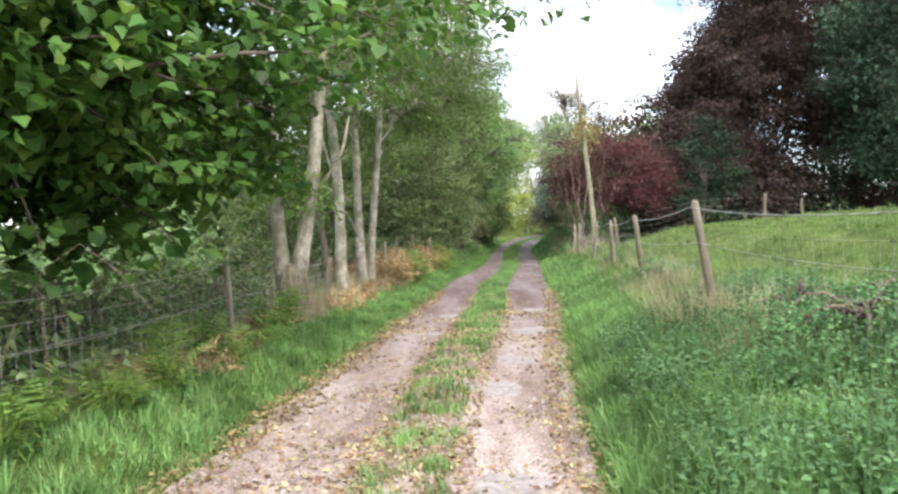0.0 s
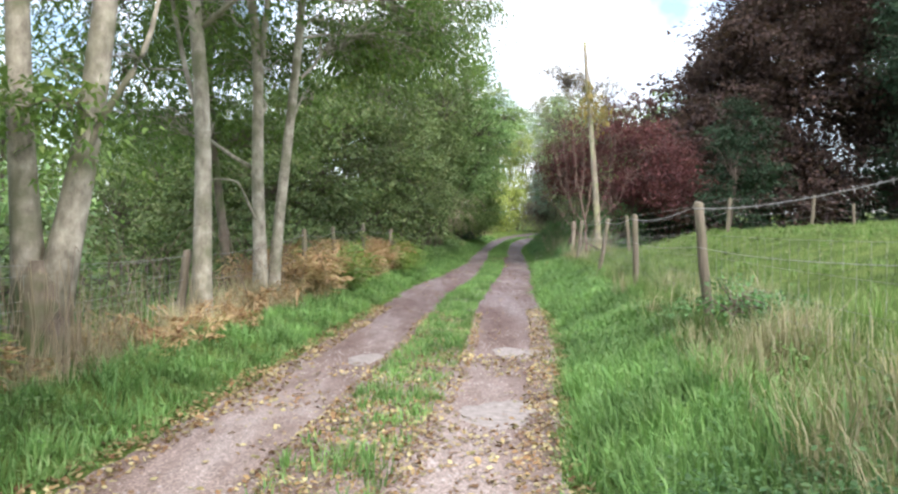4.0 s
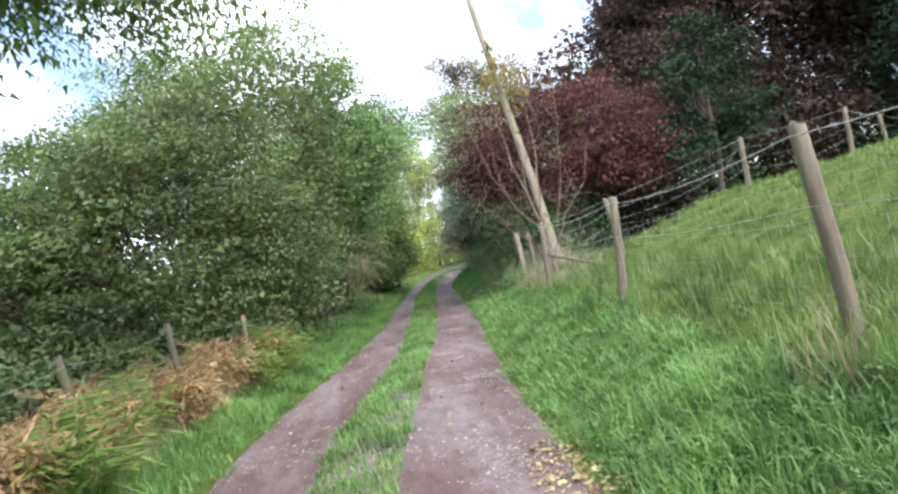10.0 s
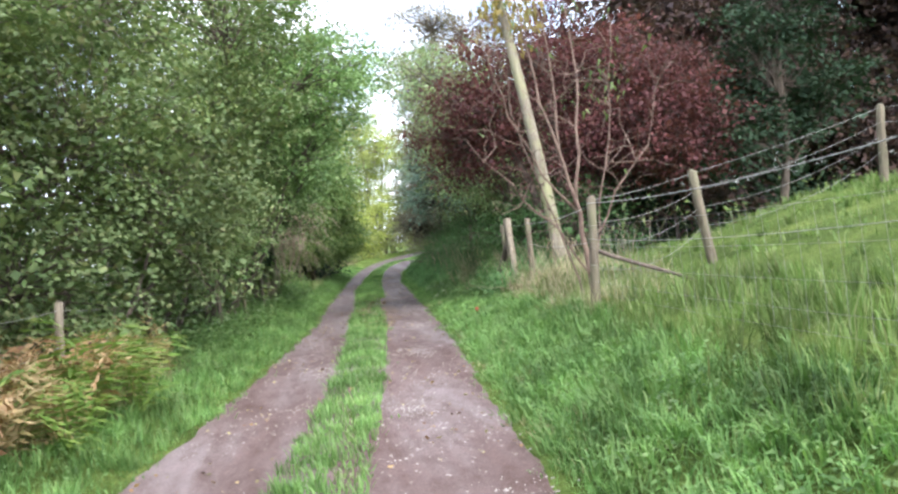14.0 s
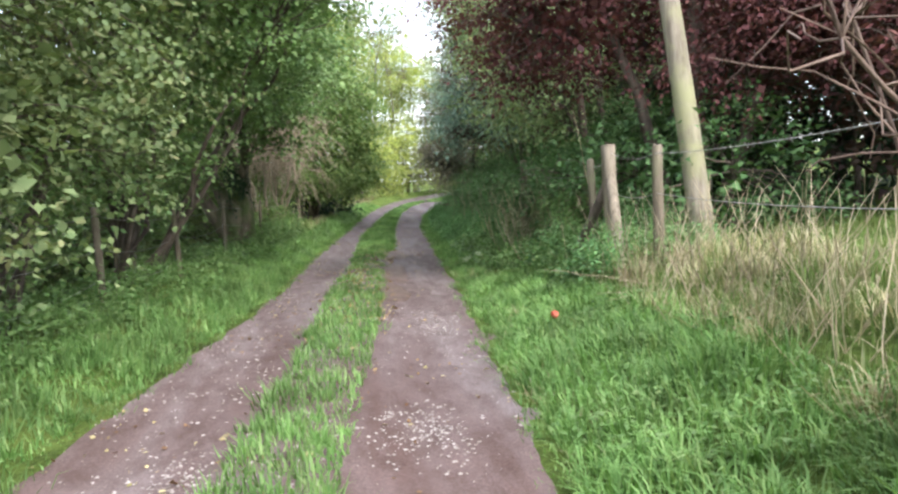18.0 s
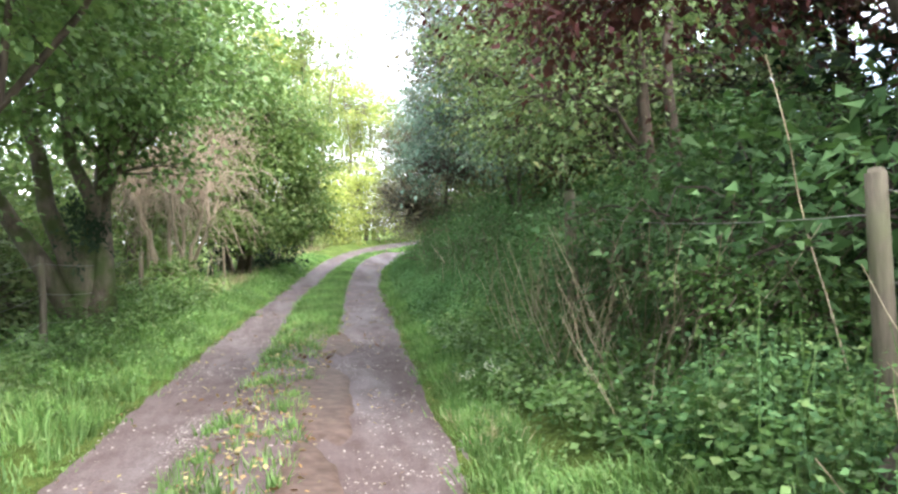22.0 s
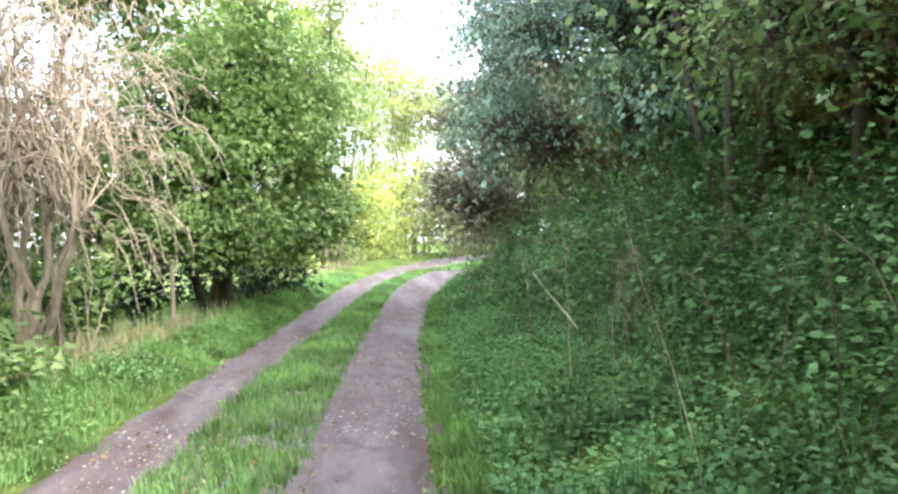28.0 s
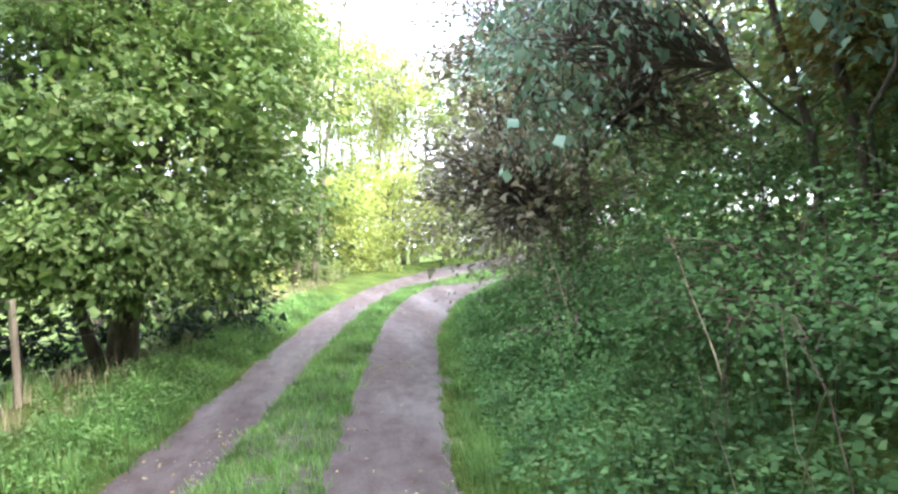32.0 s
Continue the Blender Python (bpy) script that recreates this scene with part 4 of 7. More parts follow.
tree("ash_tree", "twin pale grey stems rising beside a thin fence post", "tree", (-2.02, 18.12),
     [((-0.1, 0.05), ((-2.13, 18.15, 0.7), (-2.18, 18.0, 2.4), (-2.14, 18.0, 4.2), (-2.38, 18.0, 5.4), (-2.7, 18.2, 9.8)), 0.115),
      ((0.06, 0.16), ((-1.95, 18.3, 0.75), (-1.76, 18.3, 2.65), (-1.6, 18.3, 4.2), (-1.52, 18.35, 5.6), (-1.2, 18.6, 9.6)), 0.1),
      ((-0.1, -0.1, 3.9), ((-2.0, 18.0, 5.3), (-1.75, 18.3, 8.0)), 0.05), ((-0.16, -0.15, 1.35), ((-2.4, 17.75, 2.1), (-2.75, 17.6, 2.12), (-3.05, 17.5, 1.95)), 0.022)],
     [(-1.7, 18.4, 6.2, 1.3, 1.3, 1.1), (0.1, 18.8, 5.8, 0.9, 1.0, 0.7, 0.6), (1.0, 19.8, 7.2, 0.9, 1.1, 0.8, 0.7), (-1.1, 20.3, 4.7, 0.9, 1.0, 0.7, 0.8), (-0.1, 21.4, 4.9, 1.0, 1.1, 0.75, 0.9), (-1.0, 22.4, 5.5, 1.3, 1.2, 0.9), (0.8, 22.5, 5.4, 0.8, 1.0, 0.7, 0.7), (0.3, 24.0, 6.2, 1.2, 1.3, 1.0), (1.1, 25.2, 7.0, 1.1, 1.3, 1.0, 0.8), (-1.4, 20.6, 7.0, 1.6, 1.6, 1.3), (-1.9, 18.4, 8.6, 2.1, 1.9, 1.7), (-3.4, 19.2, 5.4, 1.3, 1.3, 1.1, 0.8), (-2.5, 19.2, 4.2, 0.9, 0.9, 0.6, 0.4), (-1.5, 19.4, 3.6, 0.6, 0.6, 0.4, 0.2), (-4.4, 19.8, 3.4, 1.2, 1.3, 1.0, 0.6)],
     M_ASH, M_PALEBARK, 0.08, 250, 18, 0.28, 0.42, "pale trees on the fence line", droop=0.6, sides=12, trunk_label="pale smooth stem", solid=0.25)

tree("ash_tree", "slim grey tree leaning back among the leaves below the fence", "tree", (-3.28, 20.5),
     [((0, 0), ((-3.35, 20.5, 0.8), (-3.62, 20.5, 2.95), (-3.73, 20.5, 4.6), (-3.7, 20.8, 8.0)), 0.1), ((0.1, 0.1, 0.6), (-4.6, 21.4, 6.0), 0.05)],
     [(-3.3, 21.6, 4.9, 1.1, 1.1, 0.9), (-3.9, 20.5, 4.8, 1.2, 1.2, 0.9), (-3.2, 21.4, 6.4, 1.6, 1.5, 1.2), (-4.9, 21.6, 3.6, 1.3, 1.3, 1.1), (-3.4, 22.4, 3.2, 0.9, 0.9, 0.7, 0.4)],
     M_ASH, M_MOSSBARK, 0.08, 250, 20, 0.28, 0.42, "pale trees on the fence line", droop=0.55, sides=10, wander=0.1, solid=0.3)

# the broad hazel and thorn thicket
def hazel(base, label, lobes, mat, clumps=250, solid=1.5):
    near = base[0] > -2
    stems = [((rng.uniform(-0.3, 0.3), rng.uniform(-0.3, 0.3)), (l[0], l[1], l[2] + 0.4), 0.055) for l in lobes]
    tree("hazel_bush", label, "bush", base, stems, lobes, mat, M_BARK, 0.06 if near else 0.08, clumps, 24 if near else 26, 0.27, 0.72, "hazel thicket", low_cut=-0.8, droop=0.3, flat=0.22 if near else 0.45, solid=solid * (0.7 if near else 1), kite=near, wander=0.22)


hazel((-3.2, 27.9), "rounded hazel bush thick with dull olive leaves",
      [(-4.2, 28.0, 2.3, 1.9, 1.7, 1.7), (-2.7, 28.3, 2.7, 1.8, 1.5, 1.9), (-3.4, 27.1, 1.3, 2.0, 0.9, 0.8, 0.7), (-2.6, 29.0, 4.3, 1.5, 1.5, 1.4, 0.9), (-4.4, 29.2, 4.2, 1.4, 1.4, 1.1, 0.6)], M_HAZEL)
hazel((-1.2, 30.4), "tall hazel bush spreading towards the track",
      [(-1.6, 30.2, 3.0, 1.8, 1.7, 2.2), (-0.7, 31.2, 3.3, 1.7, 1.7, 2.3), (-1.3, 31.2, 5.4, 1.8, 1.8, 1.7), (-0.1, 31.2, 1.9, 1.0, 1.1, 1.2, 0.6), (-1.5, 29.3, 1.4, 1.6, 0.9, 0.9, 0.7), (-0.2, 33.0, 1.8, 1.0, 1.2, 1.1, 0.6), (-3.2, 31.0, 4.4, 1.7, 1.6, 1.7, 0.8)], M_HAZEL)
hazel((-1.1, 34.6), "tall dark hazel overhanging the grass verge",
      [(-0.2, 33.8, 3.6, 1.7, 1.9, 2.2), (0.3, 35.3, 3.9, 1.6, 1.9, 2.1), (-1.0, 34.3, 6.4, 2.1, 2.2, 1.9), (0.9, 34.8, 5.8, 1.4, 1.7, 1.6, 0.8), (-2.8, 33.8, 5.4, 1.9, 2.0, 1.9), (0.1, 34.4, 2.1, 1.0, 1.4, 0.9, 0.6)], M_HAZEL)
hazel((-0.6, 38.4), "dark hazel with leaves drooping above the verge",
      [(0.6, 37.4, 3.7, 1.5, 1.7, 2.0), (0.9, 39.4, 4.0, 1.4, 1.7, 1.9), (-0.4, 38.6, 6.4, 2.2, 2.1, 1.9), (1.6, 38.4, 6.2, 1.3, 1.6, 1.4, 0.8), (2.3, 40.0, 6.4, 1.2, 1.4, 1.2, 0.5), (-0.5, 37.8, 1.8, 1.2, 1.4, 0.8, 0.8), (-0.5, 39.8, 2.0, 1.0, 1.3, 0.8, 0.6), (2.2, 37.5, 3.7, 0.9, 1.2, 0.7, 0.55), (2.9, 38.2, 4.9, 1.0, 1.3, 0.8, 0.65), (2.5, 36.6, 5.3, 1.0, 1.2, 0.8, 0.5), (3.5, 38.8, 6.1, 1.0, 1.3, 0.8, 0.5)], M_DARKLEAF)
hazel((-6.2, 29.2), "lower hazel bush behind the fence", [(-6.2, 29.0, 1.9, 2.0, 1.8, 1.8), (-5.4, 30.0, 3.6, 1.8, 1.8, 1.5), (-7.0, 30.4, 4.0, 1.5, 1.5, 1.2, 0.6)], M_HAZEL, 220)
hazel((-9.6, 30.5), "lower hazel bush behind the fence", [(-9.6, 30.2, 1.6, 2.4, 2.0, 2.0), (-8.4, 31.0, 3.0, 1.9, 1.8, 1.6, 0.8)], M_HAZEL, 220)
tree("ash_tree", "taller pale green tree rising behind the hazel thicket", "tree", (-2.2, 37.0),
     [((0, 0), (-1.4, 37.0, 9.2), 0.16), ((0.1, 0.1, 1.5), (1.4, 37.6, 8.6), 0.09)],
     [(-1.2, 36.4, 8.5, 2.4, 2.2, 1.5), (0.9, 37.6, 8.2, 1.9, 1.8, 1.4), (-3.0, 36.4, 7.2, 2.0, 2, 1.6), (2.0, 38.8, 7.4, 1.4, 1.6, 1.2, 0.7), (-4.6, 35.4, 5.8, 1.8, 1.8, 1.4, 0.7)],
     M_ASH, M_PALEBARK, 0.1, 230, 20, 0.3, 0.45, "", droop=0.5, solid=0.5)

# the many-stemmed tree with a mossy butt
maple = tree("field_maple_tree", "many-stemmed mossy tree with dark drooping leaves beside the verge", "tree", (0.62, 44.1),
     [((-0.16, 0.0, 0.3), (-2.3, 43.5, 4.8), 0.15), ((-0.04, 0.06, 0.4), (-1.1, 44.6, 6.2), 0.16), ((0.1, 0.05, 0.4), (0.2, 44.8, 6.8), 0.13), ((0.2, -0.04, 0.3), (1.2, 44.1, 6.2), 0.17)],
     [(-1.0, 42.6, 4.6, 1.7, 1.8, 1.5), (0.6, 42.4, 4.9, 1.6, 1.8, 1.4), (1.4, 43.8, 4.8, 1.4, 1.7, 1.4), (0.2, 44.6, 7.2, 2.4, 2.4, 1.6), (0.7, 41.4, 3.7, 1.2, 1.3, 1.0, 0.9), (2.0, 46.0, 5.4, 1.2, 1.5, 1.2, 0.8), (-0.2, 46.8, 4.2, 1.4, 1.4, 1.5, 0.8), (-2.2, 44, 4.2, 1.5, 1.8, 1.5), (-2.0, 42.2, 3.0, 1.6, 1.5, 1.2, 0.9), (-0.6, 40.6, 4.0, 1.5, 1.5, 1.3), (1.6, 41.2, 5.2, 1.2, 1.4, 1.1, 0.7), (-0.6, 41.6, 2.5, 1.1, 1.0, 0.7, 0.6), (1.0, 42.8, 3.2, 0.9, 1.0, 0.6, 0.5), (2.2, 45.0, 4.0, 0.8, 1.0, 0.5, 0.35), (2.6, 47.0, 4.2, 0.8, 1.1, 0.6, 0.4), (1.7, 43.6, 2.9, 0.8, 0.9, 0.8, 0.6), (2.0, 42.6, 3.6, 0.8, 0.9, 0.7, 0.5), (1.4, 46.4, 3.6, 0.7, 0.9, 0.5, 0.3)],
     M_DARKLEAF, M_MOSSBARK, 0.082, 140, 24, 0.3, 0.62, "", low_cut=-0.9, sides=12, droop=0.4, flat=0.22, kite=True, solid=0.45)
tree("maple_tree", "leafy green tree rising behind the bare bush", "tree", (-1.4, 54.0),
     [((0, 0), (-0.4, 53.6, 7.4), 0.16), ((0.2, 0), (1.2, 53.6, 6.2), 0.11)],
     [(0.7, 52.6, 5.6, 1.5, 1.4, 1.1), (2.0, 54.4, 6.0, 1.5, 1.5, 1.2), (-0.6, 52.4, 6.8, 1.9, 1.7, 1.5), (1.0, 54.2, 7.6, 1.8, 1.8, 1.3), (-2.2, 51.6, 5.4, 1.7, 1.6, 1.6), (-0.4, 50.4, 6.6, 1.4, 1.4, 1.1, 0.8), (1.2, 49.6, 6.8, 1.2, 1.4, 0.9, 0.6)],
     M_BRIGHT, M_MOSSBARK, 0.1, 180, 19, 0.3, 0.6, "", droop=0.35, flat=0.3, kite=True)
shoot = thing("bare_shoot", (4.3, 59.0, 5.3), "single bare dark shoot above the rounded crown", "branch")
mesh_part("shoot", joined("shoot", [tube_arrays(bent((4.0, 59.0, 4.4), (4.45, 59.0, 7.4), 7, 0.04), np.linspace(0.02, 0.01, 7), 5)]), M_BARK, shoot)
bz = float(land(0.62, 44.1))
bole = np.array([(0.72, 44.1, bz - 0.25), (0.69, 44.1, bz + 0.08), (0.66, 44.1, bz + 0.4), (0.63, 44.12, bz + 0.75), (0.6, 44.12, bz + 1.05), (0.58, 44.12, bz + 1.2)])
mesh_part("bole", joined("bole", [tube_arrays(bole, np.array([0.36, 0.25, 0.21, 0.22, 0.2, 0.08]), 14)]), M_MOSSBARK, maple, "mossy furrowed butt with dark ivy")
ivy = lobe_clumps((0.6, 44.0, bz + 1.4, 0.26, 0.26, 0.6), 60, pads=16)
mesh_part("ivy", quad_mesh("ivy", spread_leaves(ivy, 12, 0.07, 0.8, 0.1, 0.9, 0.6)), M_CONIFER, maple, "dark ivy on the stems", "stuff")


# the dead grey-brown thicket
def dead_thicket():
    base = np.array([0.85, 51.0, float(land(0.85, 51.0))])
    t = thing("dead_elder_bush", base, "bare pale brown bush, a dense tangle of leafless twigs", "bush")
    heads = []
    for k in range(8):
        a = k * 0.785 + 0.2
        top_ = base + np.array([math.cos(a) * (0.9 + 0.35 * (k % 2)), math.sin(a) * 0.9, 2.7 + 0.4 * (k % 3)])
        line = bent(base + np.array([math.cos(a) * 0.15, math.sin(a) * 0.15, -0.1]), top_, 8, 0.22)
        heads += [line[5], line[6], line[7]]
        mesh_part("stem", joined("stem", [tube_arrays(line, np.linspace(0.065, 0.022, 8), 7)]), M_DEADTWIG, t)
    bits = []
    for k in range(150):
        s = heads[rng.integers(0, len(heads))] + rng.normal(0, 0.12, 3)
        d = unit(rng.normal(0, 1, 3) + np.array([0, 0, 0.25]))
        e = base + np.array([0.1, 0, 3.35]) + d * np.array([2.0, 1.7, 2.1]) * rng.uniform(0.55, 1.12)
        bough = bent(s, e, 8, 0.45, rng.uniform(0, 0.5))
        bits.append(tube_arrays(bough, np.linspace(0.017, 0.008, 8), 3, False))
        for _ in range(6):
            q = bough[rng.integers(2, 8)]
            side = unit(d + rng.normal(0, 0.8, 3)) * rng.uniform(0.3, 0.9)
            tw = bent(q, q + side - np.array([0, 0, rng.uniform(0.1, 0.7)]), 5, 0.3, rng.uniform(0.1, 0.35))
            bits.append(tube_arrays(tw, np.linspace(0.01, 0.005, 5), 3, False))
            r_ = tw[3]
            bits.append(tube_arrays(bent(r_, r_ + unit(rng.normal(0, 1, 3) - (0, 0, 0.3)) * rng.uniform(0.15, 0.4), 3, 0.3), np.linspace(0.006, 0.003, 3), 3, False))
    for k in range(26):
        a = rng.uniform(0, 6.28)
        s = base + np.array([math.cos(a), math.sin(a), 0]) * rng.uniform(0.2, 1.0)
        bits.append(tube_arrays(bent(s, s + np.array([rng.normal(0, 0.4), rng.normal(0, 0.4), rng.uniform(0.8, 2.2)]), 5, 0.2), np.linspace(0.012, 0.005, 5), 3, False))
    mesh_part("branchwork", joined("branchwork", bits), M_DEADTWIG, t, "fine pale leafless twigs", "stuff")


dead_thicket()


def undergrowth(x, y, h, r, mat, label="shaded scrub beneath the trees", leaf=0.1, solid=0.7):
    leaf = leaf * 1.4 if h > 3.5 else leaf
    z = float(land(x, y))
    tree("scrub_bush", label, "bush", (x, y), [((0, 0), (x, y, z + h * 0.6), 0.04)], [(x, y, z + h * 0.48, r, r * 0.8, h * 0.52)], mat, M_BARK, leaf, int((80 if h < 3.5 else 160) * (0.1 / leaf) ** 1.5), 18, 0.24 if h < 3.5 else 0.36, 0.6, "scrub beneath the trees", twigs=20, low_cut=-1, solid=solid, core_leaf=0.22 if solid > 1 else 0.0)


for k in range(13):
    undergrowth(-3.4 - (k % 3) * 1.3 + k * 0.24, 25.5 + k * 1.75, 1.6 + 0.5 * (k % 2), 1.6, M_DARKLEAF if k % 2 else M_HAZEL)
for sx, sy, sh, sr_ in ((-1.0, 47.6, 2.4, 1.5), (-2.6, 49.6, 2.6, 1.7), (-0.6, 49.3, 1.5, 1.1), (1.2, 48.6, 0.9, 0.7), (-1.6, 52.8, 6.0, 1.7), (-0.6, 53.8, 4.4, 1.6), (-0.2, 55.2, 4.2, 1.2), (-2.8, 55, 4.6, 1.9), (-1.5, 50.8, 5.4, 1.5), (-2.6, 53.6, 5.6, 1.8), (-3.8, 57, 6, 2.2), (-1.2, 58, 5.4, 1.9), (-3.4, 50.6, 6.4, 2.0), (-1.8, 48.8, 4.6, 1.4)):
    undergrowth(sx, sy, sh, sr_, M_BRIGHT, "green scrub beside the bare bush")
for sx, sy, sh, sr_ in ((-3.6, 45.2, 3.6, 1.6), (-4.6, 47.4, 4.6, 1.9), (-4.4, 50.0, 4.8, 1.9), (-5.6, 43.0, 4.2, 1.9), (-6.2, 46, 5.0, 2.0), (-2.2, 46.4, 3.4, 1.5), (-3.2, 43.2, 2.6, 1.4), (-7.5, 40.5, 4.6, 2.0), (-7.8, 49, 5.2, 2.2), (-1.2, 45.6, 1.5, 1.1), (-0.8, 47.0, 2.6, 1.4), (-2.8, 47.8, 3.4, 1.8), (-1.6, 41.6, 1.3, 1.1), (-3.8, 41.4, 2.6, 1.6), (-5.2, 38.4, 4.4, 1.9), (-9.5, 44, 5.4, 2.4), (-10, 36, 4.8, 2.4)):
    undergrowth(sx, sy, sh, sr_, M_HAZEL, "dull green scrub behind the mossy tree")
for sx, sy, sh, sr_ in ((-8.0, 8.0, 3.9, 2.4), (-7.4, 4.4, 3.2, 2.0), (-8.6, 12.5, 3.6, 2.3), (-7.6, 17.5, 3.3, 2.0), (-8.4, 22, 3.6, 2.1), (-12, 26, 4.6, 2.6), (-13, 17, 4.4, 2.6), (-4.6, 31.4, 4.4, 1.9), (-6.8, 32.6, 4.6, 2.0), (-2.6, 33.0, 4.0, 1.7), (-9.4, 33.5, 4.8, 2.2)):
    undergrowth(sx, sy, sh, sr_, M_DARKLEAF, "dark tall scrub below the valley fence")
for k in range(8):
    undergrowth(-5.2 + 0.3 * (k % 3), 5.0 + k * 1.9, 1.3 + 0.3 * (k % 2), 1.5, M_HAZEL, "dull scrub below the valley fence")

tree("sycamore_tree", "rounded bright green tree with layered leaves beside the fence", "tree", (2.0, 58.6),
     [((0, 0), (2.4, 58.6, 5.6), 0.15), ((0.2, -0.1), (3.3, 58.2, 4.4), 0.1), ((-0.2, 0.1), (1.0, 58.4, 4.6), 0.11)],
     [(1.9, 57.2, 3.2, 1.7, 1.6, 1.7), (3.5, 58.6, 3.5, 1.6, 1.9, 1.7), (2.6, 58.4, 5.2, 2.0, 2.0, 1.7), (0.9, 58.4, 4.2, 1.7, 1.8, 1.9), (3.9, 59.4, 4.6, 1.3, 1.7, 1.3), (2.2, 57.0, 1.9, 1.6, 1.1, 1.0, 0.7), (3.8, 58.0, 2.0, 1.3, 1.2, 0.9, 0.6), (0.4, 57.6, 2.4, 1.4, 1.2, 1.2, 0.8), (3.2, 57.6, 1.6, 1.3, 1.0, 0.7, 0.7), (2.6, 58.6, 6.2, 1.5, 1.5, 1.0, 0.6), (1.4, 57.8, 1.95, 1.3, 0.9, 0.6, 0.6), (2.8, 58.2, 1.7, 1.2, 0.9, 0.5, 0.5), (0.2, 58.6, 1.8, 1.2, 1.0, 0.7, 0.6)],
     M_BRIGHT, M_BARK, 0.084, 190, 28, 0.3, 0.5, "", flat=0.12, droop=0.4, kite=True, solid=3.0)
# Added bushes in dark evergreen colour stand in for shade below the crown.
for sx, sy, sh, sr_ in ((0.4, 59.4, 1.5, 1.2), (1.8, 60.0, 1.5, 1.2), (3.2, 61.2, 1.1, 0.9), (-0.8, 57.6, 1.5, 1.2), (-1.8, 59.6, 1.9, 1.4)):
    undergrowth(sx, sy, sh, sr_, M_CONIFER, "dark scrub added to fill in shade beneath the rounded tree", solid=1.5)

# ---- trees on the uphill side ----
tree("purple_maple_tree", "domed purple-red maple spreading low over the bank", "tree", (7.6, 35.4),
     [((0, 0), (7.3, 35.2, 5.2), 0.16), ((0.2, 0.1), (8.8, 34.8, 4.6), 0.12), ((-0.15, 0.15), (6.3, 36.3, 4.6), 0.12)],
     [(6.7, 36.4, 4.0, 1.6, 1.6, 1.5), (8.6, 34.6, 4.2, 1.7, 1.6, 1.6), (7.6, 36.3, 5.2, 1.9, 1.7, 1.4), (5.9, 37.2, 3.6, 1.2, 1.6, 1.4), (9.3, 33.6, 3.2, 1.3, 1.3, 1.4), (8.0, 34.9, 3.0, 1.2, 1.1, 1.0, 0.7), (9.2, 33.4, 2.6, 1.2, 1.0, 0.9, 0.5)],
     M_RED, M_BARK, 0.056, 260, 22, 0.25, 0.55, "", droop=0.45, low_cut=-0.85, flat=0.35, twigs=70, kite=True)
tree("copper_beech_tree", "large dark copper beech at the top of the field", "tree", (15.5, 40.0),
     [((0, 0), (15.2, 40, 11), 0.38)],
     [(13.0, 39, 5.6, 2.8, 2.8, 2.4), (17, 39, 7.2, 3.4, 3.2, 3.2), (15.6, 40, 10.0, 3.0, 3.2, 2.6), (18.6, 40, 10.4, 3.2, 3.2, 3.0), (13.6, 40.4, 8.2, 2.2, 2.4, 1.8), (16.6, 40, 13.0, 2.6, 2.8, 2.2), (15, 37.4, 3.6, 2.4, 1.8, 2.0, 0.8), (19.5, 40, 14.2, 2.8, 2.8, 2.4)],
     M_COPPER, M_BARK, 0.1, 520, 24, 0.4, 0.6, "dark trees above the field", solid=6.0, core_leaf=0.26)
tree("copper_beech_tree", "dark brownish beech rising behind the field fence", "tree", (22, 40),
     [((0, 0), (22, 40, 12), 0.4)],
     [(21, 38.6, 6.4, 3.4, 3.0, 3.6), (24.5, 39, 7.6, 3.6, 3.2, 3.6), (22.5, 40, 11.6, 4, 3.6, 3.4), (27, 38, 5.6, 3.0, 3, 3.4)],
     M_COPPER, M_BARK, 0.115, 400, 24, 0.46, 0.6, "dark trees above the field", solid=6.0, core_leaf=0.26)
tree("yew_tree", "dense dull evergreen tree at the field edge", "tree", (22.5, 33.5),
     [((0, 0), (22.5, 33.5, 11.5), 0.3)],
     [(20.6, 33.0, 5.0, 3.2, 2.8, 3.0), (23.6, 32.2, 5.6, 3.4, 2.8, 3.6), (22, 33.4, 9.0, 3.0, 2.8, 3.2), (25.5, 33, 9.6, 3.2, 2.8, 3.4), (19.4, 33.6, 7.8, 2.2, 2.2, 2.2), (21.6, 34, 11.6, 2.8, 2.6, 2.2), (25.2, 34, 12.4, 2.8, 2.6, 2.2), (19.0, 34.4, 10.2, 1.8, 1.8, 1.6, 0.7)],
     M_CONIFER, M_BARK, 0.085, 290, 26, 0.36, 0.45, "dark trees above the field", droop=0.4, solid=5.0, core_leaf=0.24)
tree("yew_tree", "dense dull evergreen tree at the field edge", "tree", (30, 30),
     [((0, 0), (30, 30, 11), 0.3)],
     [(28.5, 29, 5.0, 3.4, 3, 4.0), (31.5, 29, 6, 3.4, 3, 4.4), (30, 30, 9.5, 3.4, 3.2, 3.4)],
     M_CONIFER, M_BARK, 0.12, 280, 20, 0.42, 0.45, "dark trees above the field", droop=0.4, solid=5.0, core_leaf=0.24)
